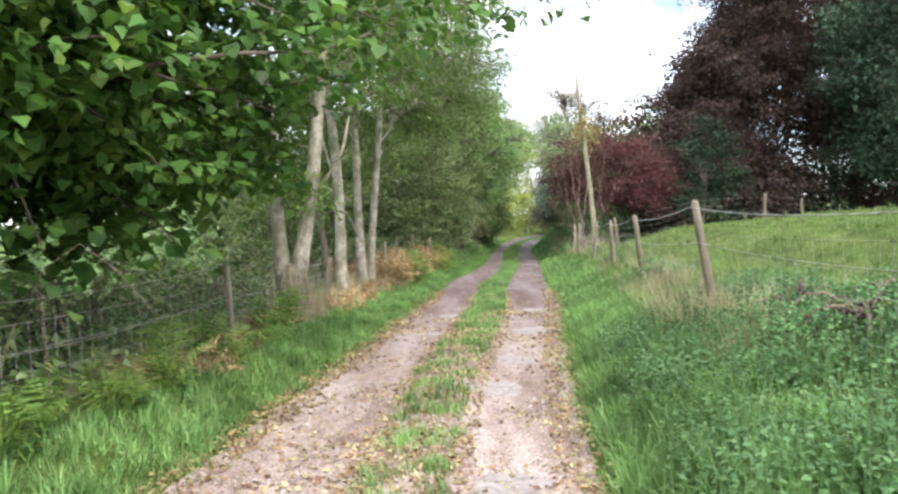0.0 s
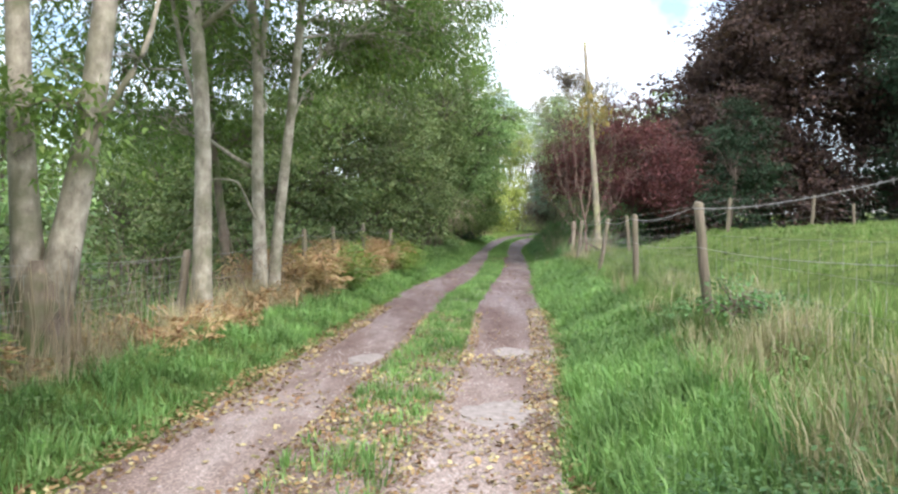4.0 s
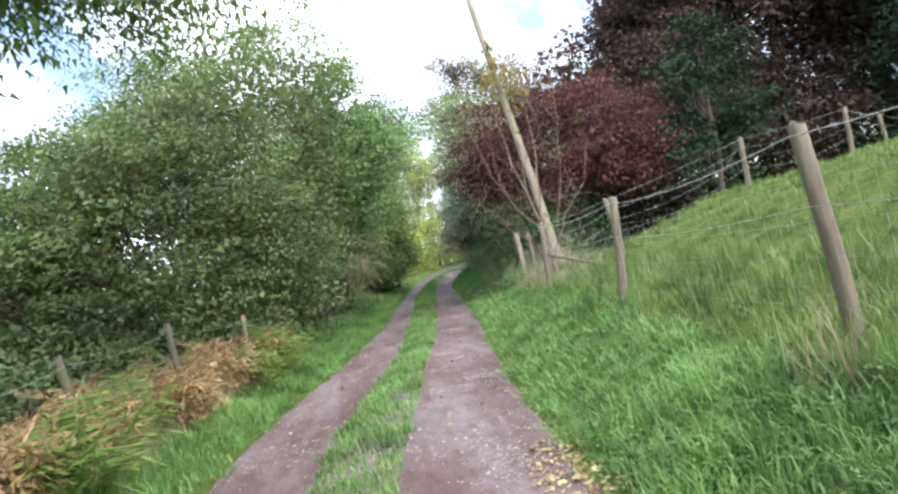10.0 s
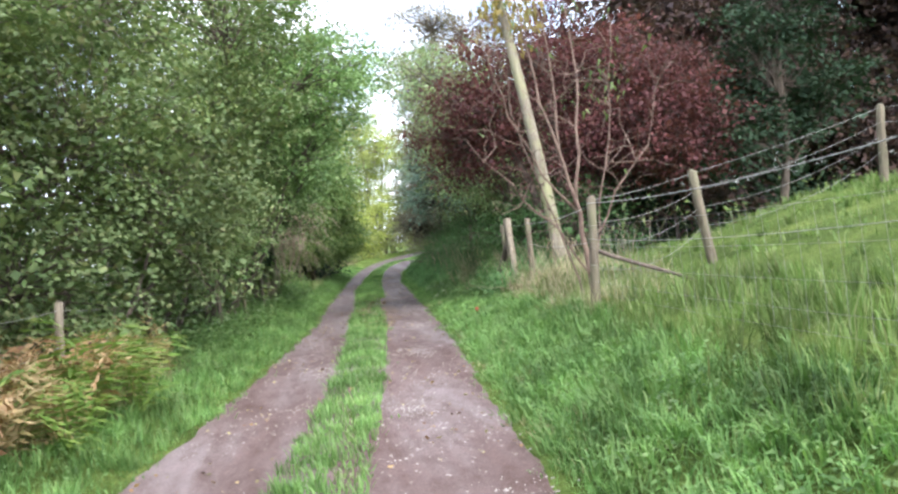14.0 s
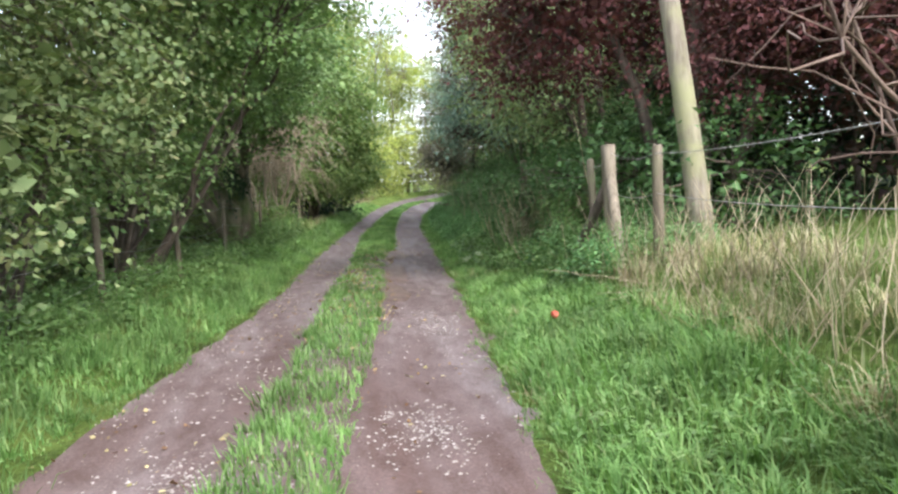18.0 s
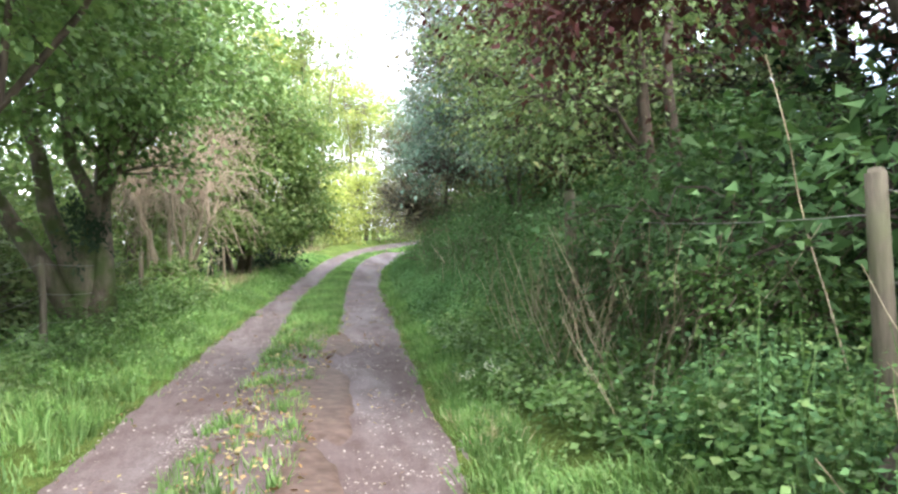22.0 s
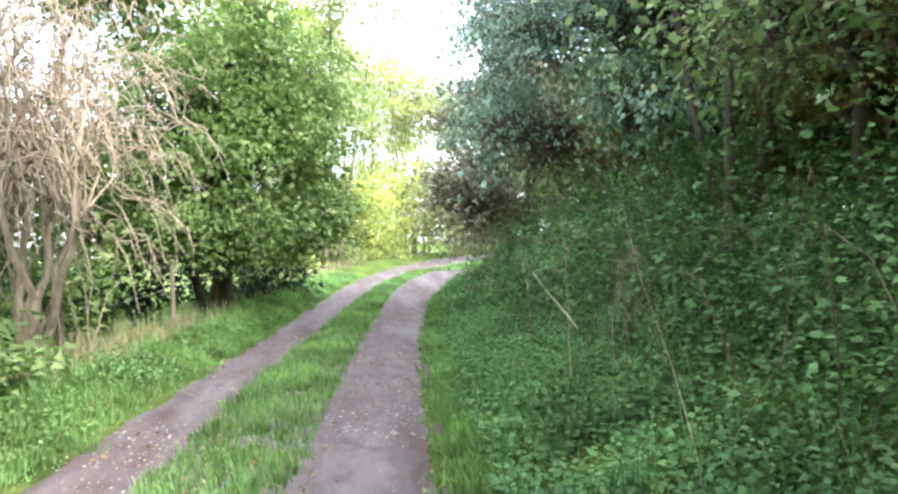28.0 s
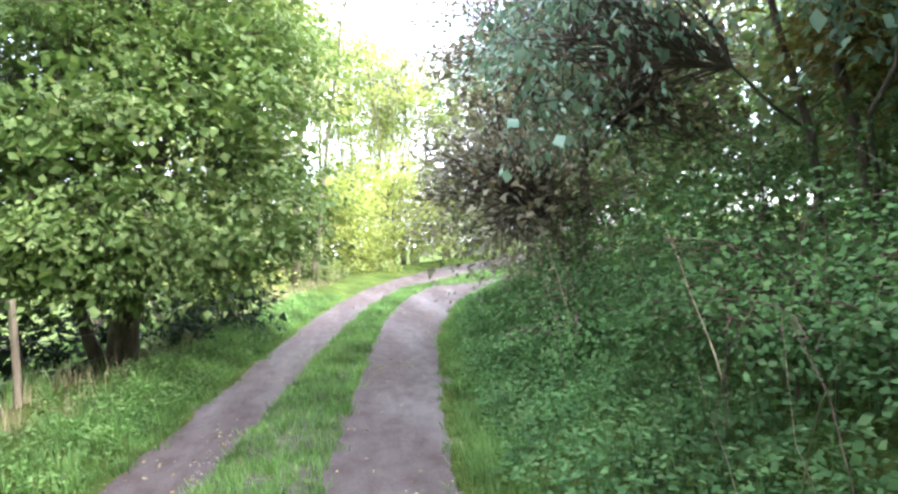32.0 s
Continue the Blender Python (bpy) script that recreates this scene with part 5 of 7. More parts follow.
tree("pear_tree", "thin grey-green young tree in front of the dark wood", "tree", (11.3, 33.2),
     [((0, 0), (11.6, 33.2, 5.4), 0.09)],
     [(11.4, 33.1, 3.6, 1.1, 1.0, 1.4), (11.9, 33.2, 5.0, 0.9, 0.9, 1.2), (10.6, 33.2, 2.6, 0.8, 0.8, 0.8, 0.6), (12.4, 33.0, 3.0, 0.8, 0.8, 0.9, 0.6)],
     M_CONIFER, M_BARK, 0.09, 150, 20, 0.22, 0.55, "")


def wood_tree(x, y, h, mat, label, leaf=0.2, n=130, spread=2.6, low=0.8, group="trees of the wood"):
    z = float(land(x, y))
    lobes = []
    for k in range(4):
        a = k * 1.7 + x
        lobes.append((x + math.cos(a) * spread * 0.55, y + math.sin(a) * spread * 0.55, z + low + (h - low) * (0.2 + 0.22 * k), spread * 0.85, spread * 0.85, (h - low) * 0.24))
    tree("wood_tree", label, "tree", (x, y), [((0, 0), (x, y, z + h * 0.85), 0.18)], lobes, mat, M_BARK, leaf, n, 13, 0.4, 0.65, group, twigs=12, low_cut=-0.9, k_clump=0.3, k_leaf=1.6, solid=0.6)


# the wood above the field and behind the hedge bank
for x, y, h, m, lab in ((12.5, 43.0, 7.5, M_COPPER, "dim brownish tree in the wood"),
                        (17.5, 46, 12, M_COPPER, "dim brownish tree in the wood"), (25, 46, 13, M_COPPER, "dim brownish tree in the wood"), (12.4, 45.8, 8, M_COPPER, "dim brownish tree in the wood"), (33, 40, 12, M_CONIFER, "dull evergreen in the wood"),
                        (36, 33, 11, M_CONIFER, "dull evergreen in the wood"), (14, 53, 9, M_DARKLEAF, "shaded green tree in the wood"), (20, 55, 11, M_DARKLEAF, "shaded green tree in the wood"),
                        (40, 24, 10, M_CONIFER, "dull evergreen in the wood"), (44, 12, 10, M_COPPER, "dim brownish tree in the wood"), (15.5, 60, 9, M_DARKLEAF, "shaded green tree in the wood")):
    wood_tree(x, y, h, m, lab)
# dark low cover along the top of the field
for k in range(13):
    x, y = 10.5 + k * 2.7, 36.2 - max(0, k - 3) ** 2 * 0.12 + (k % 2) * 1.2
    z = float(land(x, y))
    tree("holly_bush", "dark low shrub under the trees at the field edge", "bush", (x, y), [((0, 0), (x, y, z + 1.6), 0.06)], [(x, y, z + 1.9, 2.3, 1.5, 2.3)], M_CONIFER if k % 2 else M_COPPER, M_BARK, 0.15, 150, 16, 0.36, 0.6, "shrubs at the field edge", twigs=10, solid=1.6)

for k in range(8):
    undergrowth(12.0 + k * 3.1, 42.5 - 0.5 * k + (k % 2), 4.6 + 0.5 * (k % 3), 2.6, M_CONIFER, "dark scrub in the wood above the field", 0.15)
for sx, sy, sh, sr_ in ((7.0, 36.2, 1.9, 1.2), (7.6, 34.6, 1.7, 1.1), (7.2, 37.6, 2.0, 1.3), (8.6, 36.8, 2.2, 1.5), (8.0, 39.0, 2.4, 1.4), (9.8, 37.8, 2.6, 1.6), (9.6, 41.6, 2.8, 1.7), (10.6, 44.0, 3.0, 1.7), (11.4, 46.4, 3.2, 1.6), (12.2, 52.0, 6.4, 2.0), (12.4, 55.0, 6.0, 2.0), (11.2, 58.5, 3.6, 1.8), (12.4, 49.4, 3.3, 1.7), (12.6, 43.5, 3.2, 1.7), (10.2, 48.4, 3.0, 1.5), (10.4, 50.6, 3.0, 1.4), (14.6, 47.5, 5.8, 2.3), (15, 52, 4.4, 2.2), (14.6, 57, 6, 2.4), (11.4, 54.0, 5.4, 1.8), (12.6, 58.0, 7.6, 2.2), (11.6, 61.0, 6.6, 2.0), (14.2, 54.0, 5.4, 2.2), (13.6, 50.4, 4.6, 2.0), (12.0, 47.6, 4.2, 1.7), (10.8, 43.4, 6.0, 1.6)):
    undergrowth(sx, sy, sh, sr_, M_CONIFER if sx > 8.5 and sy < 40 else M_SHADE if sh > 3.5 else M_BRAMBLE, leaf=0.065 if sx < 8.2 else 0.1, solid=1.5 if sh > 3.5 else 0.9)

# trees and bushes along the hedge bank
tree("elder_tree", "shady green tree leaning out above the hedge bank", "tree", (8.2, 41.0),
     [((0, 0), (7.6, 41.2, 5.4), 0.13), ((0.2, 0.2), (9.0, 41.8, 5.6), 0.12)],
     [(7.0, 40.2, 4.2, 1.3, 1.6, 1.1), (7.2, 42.2, 5.0, 1.6, 1.8, 1.4), (6.3, 43.2, 6.6, 1.2, 1.4, 1.1, 0.7), (7.4, 44.0, 4.0, 1.2, 1.4, 1.0), (8.0, 45.6, 3.2, 1.1, 1.2, 0.9, 0.8), (8.6, 43.6, 2.4, 1.1, 1.2, 1.0, 0.8), (8.6, 40.6, 5.6, 1.8, 1.9, 1.5), (6.9, 41.6, 3.0, 1.0, 1.3, 0.8, 0.6), (9.0, 43, 3.6, 1.6, 1.6, 1.5)],
     M_SHADE, M_BARK, 0.07, 95, 22, 0.3, 0.6, "trees over the hedge bank", droop=0.4, flat=0.3, solid=0.25, kite=True)
tree("elder_tree", "open-branched tree with sparse grey-green leaves over the bank", "tree", (9.5, 46.8),
     [((0.0, 0), (8.8, 47.2, 6.4), 0.075), ((-0.1, 0.1, 1.2), (7.9, 47.4, 5.6), 0.045), ((0.1, 0.2), (10.2, 48.4, 5.4), 0.05)],
     [(7.9, 46.0, 5.2, 1.5, 1.7, 1.2), (6.6, 45.6, 7.2, 1.2, 1.4, 1.1, 0.7), (8.7, 47.2, 3.2, 1.0, 1.1, 0.9, 0.9), (9.2, 47.6, 6.4, 1.9, 1.9, 1.4), (7.9, 48.8, 5.0, 1.3, 1.6, 1.1), (8.0, 47.6, 7.6, 1.7, 1.8, 1.3, 0.7), (9.6, 45.0, 4.4, 1.5, 1.5, 1.6), (10.3, 48.6, 5.4, 1.5, 1.6, 1.4), (7.6, 44.4, 5.4, 1.3, 1.4, 1.0, 0.8)],
     M_SHADE, M_BARK, 0.07, 100, 20, 0.3, 0.55, "trees over the hedge bank", droop=0.45, twigs=120, solid=0.2, kite=True, wander=0.26)
tree("elder_tree", "tall airy grey-green tree rising above the hedge", "tree", (8.6, 47.8),
     [((0, 0), (7.8, 48, 9.6), 0.055), ((-0.2, 0.1, 1.2), (6.8, 48, 7.8), 0.035), ((0.1, 0.1, 1.0), (9.4, 47.8, 9.0), 0.045)],
     [(6.7, 48.0, 7.6, 1.1, 1.2, 1.4), (7.7, 48.2, 9.6, 1.4, 1.4, 1.2), (9.0, 47.8, 9.0, 1.5, 1.5, 1.4), (7.1, 46.4, 6.8, 1.0, 1.2, 1.0), (7.0, 50.0, 5.7, 0.8, 1.0, 1.0, 0.7), (10.2, 48.6, 8.4, 1.3, 1.3, 1.3, 0.8), (8.2, 48.0, 7.6, 1.4, 1.4, 1.2, 0.8)],
     M_THORN, M_BARK, 0.08, 110, 18, 0.27, 0.5, "trees over the hedge bank", droop=0.7, twigs=110, solid=0.1, kite=True)
tree("whitebeam_tree", "tree with large blue-grey drooping leaves over the hedge", "tree", (10.0, 53.2),
     [((0, 0), (8.4, 52.4, 6.4), 0.055), ((0.1, 0.15), (9.8, 53, 6.6), 0.07), ((-0.1, 0.0), (8.6, 50.6, 3.4), 0.04)],
     [(7.7, 52.0, 4.3, 1.2, 1.4, 1.1), (8.6, 51.0, 4.6, 1.4, 1.4, 1.2), (8.2, 53, 6.0, 1.6, 1.7, 1.4), (10.2, 51.4, 4.4, 1.6, 1.5, 1.5), (10.4, 51.6, 6.8, 1.7, 1.6, 1.4), (8.0, 53.0, 8.0, 1.8, 1.8, 1.3, 0.7), (7.5, 53.4, 3.2, 0.8, 1.1, 0.9, 0.7), (9.2, 49.6, 4.4, 1.3, 1.3, 1.1), (8.5, 50.4, 3.0, 0.9, 1.0, 0.6, 0.5), (8.1, 49.2, 5.6, 1.2, 1.2, 0.8, 0.6)],
     M_GREYLEAF, M_BARK, 0.07, 150, 26, 0.27, 0.5, "trees over the hedge bank", droop=0.75, twigs=150, solid=0.3, kite=True, wander=0.24)
tree("thorn_bush", "brownish grey thorn bush at the bend of the track", "bush", (8.6, 57.2),
     [((0, 0), (8.2, 57.2, 4.4), 0.1), ((0.2, 0.1), (9.2, 57.4, 4.6), 0.1)],
     [(7.6, 56.6, 2.0, 1.1, 1.3, 1.4), (8.2, 57.2, 3.8, 1.4, 1.5, 1.5), (9.6, 56.6, 3.6, 1.5, 1.5, 1.9), (7.9, 58.8, 2.6, 1.1, 1.3, 1.5), (8.8, 57.6, 5.0, 1.3, 1.4, 1.0), (9.2, 58.0, 6.8, 1.4, 1.4, 1.3, 0.6)],
     M_THORN, M_BARK, 0.07, 170, 20, 0.24, 0.55, "trees over the hedge bank", twigs=220)
tree("thorn_bush", "brownish grey thorn bush at the bend of the track", "bush", (10.4, 61.8),
     [((0, 0), (10.2, 61.8, 4.0), 0.1)],
     [(9.7, 61.4, 2.0, 1.3, 1.5, 1.5), (10.4, 61.9, 3.6, 1.6, 1.6, 1.5), (11.4, 61.8, 4.6, 1.5, 1.5, 1.4)],
     M_THORN, M_BARK, 0.085, 200, 20, 0.26, 0.55, "trees over the hedge bank", twigs=150)
tree("elder_tree", "small tree with thin yellowing leaves behind the hedge", "tree", (11.4, 49.5),
     [((0, 0), (11, 49.5, 5.4), 0.1)],
     [(10.6, 48.8, 3.8, 1.4, 1.4, 1.4), (11.4, 49.6, 5.0, 1.5, 1.5, 1.2), (10.0, 47.4, 2.8, 1.2, 1.2, 1.0), (10.9, 51.2, 4.4, 1.5, 1.4, 1.3), (11.4, 53.2, 5.2, 1.6, 1.5, 1.4), (10.6, 52.6, 3.0, 1.1, 1.1, 1.0, 0.8)],
     M_OCHRE, M_BARK, 0.09, 170, 20, 0.28, 0.55, "trees over the hedge bank")

# ---- the bright end of the track ----
for k, (x, y, r, h) in enumerate(((5.4, 77, 2.0, 4.2), (8.3, 81, 2.2, 4.6), (3.4, 73.5, 1.6, 2.4), (11.2, 85.5, 2.4, 5.0), (14.2, 91, 2.8, 5.0), (2.2, 69, 1.3, 1.8), (6.4, 86, 2.6, 6.0))):
    z = float(land(x, y))
    tree("willow_shrub", "sunlit yellow-green shrub at the bend of the track" if k % 3 else "sunlit yellow shrub at the bend of the track", "bush", (x, y), [((0, 0), (x, y, z + h * 0.6), 0.07), ((0.3, 0), (x + 0.6, y, z + h * 0.5), 0.06)],
         [(x, y, z + h * 0.45, r, r, h * 0.45), (x + 0.7, y - 0.4, z + h * 0.3, r * 0.8, r * 0.8, h * 0.32), (x - 0.3, y + 0.3, z + h * 0.72, r * 0.7, r * 0.7, h * 0.3)],
         M_YELLOW if k in (0, 1, 5) else M_PALE, M_BARK, 0.14, 160, 14, 0.34, 0.55, "shrubs at the bend", twigs=40, solid=0.8)
for k, (x, y, h) in enumerate(((4.2, 70.5, 13.5), (0.8, 69.0, 13.5), (2.4, 73.5, 12.5), (7.4, 85, 14), (-1.0, 86, 17), (2.4, 90, 18), (5.0, 93, 18.5), (8.2, 96, 16), (0.6, 97, 17), (11, 99, 15), (9.6, 90, 13), (13.2, 93, 13), (6.6, 89, 15))):
    z = float(land(x, y))
    tree("poplar_tree", "tall airy tree with thin stems and yellowing crown", "tree", (x, y), [((0, 0), (x + 0.6, y, z + h * 0.9), 0.12), ((0.5, 0.2), (x + 2.2, y, z + h * 0.8), 0.08), ((-0.3, 0.1), (x - 1.4, y + 0.5, z + h * 0.7), 0.07)],
         [(x + 0.5, y, z + h * 0.86, 2.0, 2.0, h * 0.12), (x + 1.7, y, z + h * 0.72, 1.7, 1.7, h * 0.12), (x - 0.8, y, z + h * 0.66, 1.6, 1.6, h * 0.1), (x + 0.8, y, z + h * 0.48, 1.4, 1.4, h * 0.1, 0.7), (x - 0.4, y, z + h * 0.34, 1.5, 1.4, h * 0.1, 0.6)],
         M_YELLOW if k in (1, 3, 5, 6) else M_PALE, M_MOSSBARK, 0.16, 150, 12, 0.42, 0.55, "tall trees at the far end", twigs=36, solid=0.0)
for x, y, h, m in ((12.6, 74, 8.5, M_PALE), (15, 79, 9.5, M_PALE), (18, 84, 9, M_PALE), (20, 74, 8, M_DARKLEAF), (16, 70, 7, M_DARKLEAF), (-3, 76, 7, M_PALE), (26, 92, 9, M_PALE), (23, 65, 9, M_DARKLEAF)):
    wood_tree(x, y, h, m, "pale green tree beyond the bend" if m is M_PALE else "shaded tree beyond the bend", 0.17, 150, 2.4, 1.2, "trees beyond the bend")
# the far side of the valley
for k in range(9):
    x, y = -15 - (k % 3) * 3.5, 34 + k * 5.5
    wood_tree(x, y, 8.5 + (k * 3) % 4, M_HAZEL if k % 3 else M_ASH, "hazy green tree down in the valley", 0.26, 120, 3.0, 0.4, "trees across the valley")
for k in range(11):
    x, y = -26 - (k % 3) * 7, -6 + k * 10
    wood_tree(x, y, 8 + (k * 5) % 4, M_HAZEL if k % 2 else M_ASH, "hazy green tree across the valley", 0.3, 110, 3.8, 0.6, "trees across the valley")

# ---- the bare sapling beside the corner ----
def bare_sapling():
    b = np.array([5.18, 28.5, float(land(5.18, 28.5))])
    t = thing("bare_sapling", b, "reddish forked sapling, nearly leafless, in dry grass", "sapling")
    ways = (((5.18, 28.5, 0.2), (5.17, 28.5, 1.0), (5.11, 28.5, 1.7), (5.0, 28.5, 2.2), (4.84, 28.6, 3.2), (4.7, 28.7, 4.4)), ((5.12, 28.5, 1.66), (5.24, 28.5, 2.2), (5.38, 28.6, 3.2), (5.5, 28.8, 4.6)),
            ((5.16, 28.48, 0.75), (4.81, 28.45, 1.38), (4.35, 28.4, 1.9), (3.9, 28.4, 2.4)), ((5.13, 28.5, 1.5), (4.7, 28.4, 2.0), (4.35, 28.3, 2.7), (4.2, 28.3, 3.4)),
            ((5.2, 28.45, 0.9), (5.6, 28.4, 1.7), (6.1, 28.4, 2.2), (6.5, 28.5, 3.2)), ((5.25, 28.6, 0.3), (5.5, 28.7, 1.6), (5.9, 28.9, 2.8), (6.1, 29.0, 3.9)), ((5.1, 28.55, 0.3), (4.95, 28.8, 1.4), (4.6, 29.0, 2.9), (4.5, 29.0, 4.0)),
            ((5.0, 28.5, 2.2), (5.1, 28.7, 3.2), (5.05, 28.9, 5.0)))
    for k, way in enumerate(ways):
        way = np.array(way)
        line = np.concatenate([bent(a, c, 4, 0.14)[:-1] for a, c in zip(way[:-1], way[1:])] + [way[-1:]])
        n = len(line)
        r0 = (0.042, 0.026, 0.013, 0.014, 0.013, 0.013, 0.012, 0.014)[k]
        stem = mesh_part("stem", joined("stem", [tube_arrays(line, np.linspace(r0, 0.005, n), 7)]), M_PINKTWIG, t)
        bits = []
        for _ in range(16):
            q = line[rng.integers(n // 3, n)]
            bits.append(tube_arrays(bent(q, q + unit(rng.normal(0, 1, 3) + (0, 0, 0.5)) * rng.uniform(0.3, 0.9), 5, 0.4), np.linspace(0.007, 0.0025, 5), 3, False))
        mesh_part("branchwork", joined("branchwork", bits), M_PINKTWIG, stem, kind="stuff")
    cl = np.array([(4.7, 28.6, 4.1), (5.0, 28.8, 4.6), (5.4, 28.6, 4.3), (6.1, 28.7, 3.6), (5.6, 28.4, 3.0), (5.5, 28.2, 1.3), (5.2, 28.7, 4.8), (5.4, 28.4, 0.9)])
    mesh_part("leaves", quad_mesh("leaves", spread_leaves(cl, 20, 0.11, 0.4, 0.3, 0.9, 0.9)), M_HAZEL, t, "few hanging yellowed leaves")


bare_sapling()


# ---- grass and herbs ----
def sample(n, x0f, x1f, y0, y1, keep=None):
    y = rng.uniform(y0, y1, n)
    a, b = x0f(y), x1f(y)
    x = a + (b - a) * rng.uniform(0, 1, n)
    if keep is not None:
        k = keep(x, y)
        x, y = x[k], y[k]
    return x, y


def blades(name, x, y, z, lo, hi, width, mat, label, category, lean=0.5, clumpy=1.0, tuft=0.6, arched=0.33):
    """Arching blades: most of them gathered into tussocks that spread from their middle."""
    n = len(x)
    x, y, z = x.copy(), y.copy(), z.copy()
    ang = rng.uniform(0, 2 * math.pi, n) + wob(x, y, 6, 1.1)
    le = np.abs(rng.normal(0, lean, n))
    grow = np.ones(n)
    size = 36
    m = int(n * tuft) // size * size
    if m:
        a, r = rng.uniform(0, 2 * math.pi, m), np.abs(rng.normal(0, 0.5, m))
        k = np.repeat(np.arange(0, m, size), size)
        big = np.repeat(rng.uniform(0.6, 1.5, m // size), size)
        reach = r * 0.11 * big
        ang[:m] = a + rng.normal(0, 0.4, m) + np.repeat(rng.normal(0, 0.5, m // size), size)
        le[:m] = lean * (0.2 + r * 1.1)
        grow[:m] = 0.75 + 0.5 * (big - 0.6)
        x[:m], y[:m], z[:m] = x[k] + np.cos(a) * reach, y[k] + np.sin(a) * reach, z[k]
    h = rng.uniform(lo, hi, n) * (1 + 0.4 * clumpy * wob(x, y, 3, 2.3)) * grow
    h = np.maximum(h, 0.02)
    way = np.stack([np.cos(ang), np.sin(ang), np.zeros(n)], 1)
    up = np.array([0, 0, 1.0])
    base = np.stack([x, y, z - 0.012], 1)
    mid = base + (way * (le * 0.3)[:, None] + up) * (h * 0.58)[:, None]
    tip = mid + unit(way * (0.15 + le * 1.5)[:, None] + up * (1 - 0.55 * np.minimum(le, 1.4))[:, None]) * (h * 0.55)[:, None]
    side = np.stack([-np.sin(ang + rng.normal(0, 0.8, n)), np.cos(ang), np.zeros(n)], 1)
    side = unit(side) * (width * rng.uniform(0.6, 1.3, n))[:, None] / 2
    k = int(n * arched)
    order = rng.permutation(n)
    a, b = order[:k], order[k:]
    v1 = np.stack([base[a] - side[a], base[a] + side[a], mid[a] + side[a] * 0.8, tip[a], mid[a] - side[a] * 0.8], 1).reshape(-1, 3)
    l1 = (np.array([0, 1, 2, 4, 4, 2, 3])[None] + (np.arange(k) * 5)[:, None]).reshape(-1)
    v2 = np.stack([base[b] - side[b], base[b] + side[b], base[b] + unit(tip[b] - base[b] + up * 0.1 * h[b][:, None]) * h[b][:, None]], 1).reshape(-1, 3)
    l2 = np.arange(len(v2)) + len(v1)
    ob = mesh_part(name, raw_mesh(name, np.concatenate([v1, v2]), np.concatenate([np.tile([4, 3], k), np.full(len(b), 3)]), np.concatenate([l1, l2])), mat)
    return tagged(ob, label, category, kind="stuff")


def tufty(x, y, seed, thr=0.0, scale=2.2):
    return wob(x, y, seed, scale) + rng.normal(0, 0.35, len(x)) > thr


# verges
x, y = sample(76000, lambda y: left_edge(y) - 1.15 - 0.25 * wob(y, y, 1, 0.8), lambda y: left_edge(y) - 0.08 + 0.06 * wob(y, y * 0.7, 2, 1.6), 1.5, 68)
blades("grass", x, y, land(x, y), 0.07, 0.22, 0.013, M_GRASS, "lush green grass along the downhill verge", "grass", 1.0)
x, y = sample(32000, lambda y: right_edge(y) + 0.06 + 0.07 * wob(y, y * 0.6, 8, 1.4), lambda y: right_edge(y) + 1.25 + 0.2 * wob(y, y, 5, 0.9), 1.5, 13)
blades("grass", x, y, land(x, y), 0.1, 0.32, 0.013, M_GRASS, "long lush green grass on the uphill verge", "grass", 1.15)
x, y = sample(64000, lambda y: right_edge(y) + 0.06 + 0.07 * wob(y, y * 0.6, 8, 1.4), lambda y: right_edge(y) + 1.3 + 0.2 * wob(y, y, 5, 0.9), 13, 36)
blades("grass", x, y, land(x, y), 0.07, 0.23, 0.01, M_GRASS, "flopping green grass on the uphill verge", "grass", 1.9, arched=0.8)
x, y = sample(42000, lambda y: right_edge(y) + 0.1 + 0.07 * wob(y, y * 0.6, 8, 1.4), lambda y: right_edge(y) + 0.5, 36, 72)
blades("grass", x, y, land(x, y), 0.06, 0.18, 0.011, M_GRASS, "green grass below the hedge bank", "grass", 0.8)
# the ragged edges of the track
x, y = sample(18000, lambda y: left_edge(y) - 0.24, lambda y: left_edge(y) + 0.06 + 0.08 * wob(y, y * 0.7, 2, 2.6), 1.5, 68)
blades("grass", x, y, np.maximum(land(x, y), lane_height(x, y) - 0.02), 0.04, 0.13, 0.011, M_GRASS, "short grass creeping over the downhill edge of the track", "grass", 1.0)
x, y = sample(18000, lambda y: right_edge(y) - 0.06 - 0.08 * wob(y, y * 0.6, 8, 2.4), lambda y: right_edge(y) + 0.22, 1.5, 68)
blades("grass", x, y, np.maximum(land(x, y), lane_height(x, y) - 0.02), 0.04, 0.13, 0.011, M_GRASS, "short grass creeping over the uphill edge of the track", "grass", 1.0)
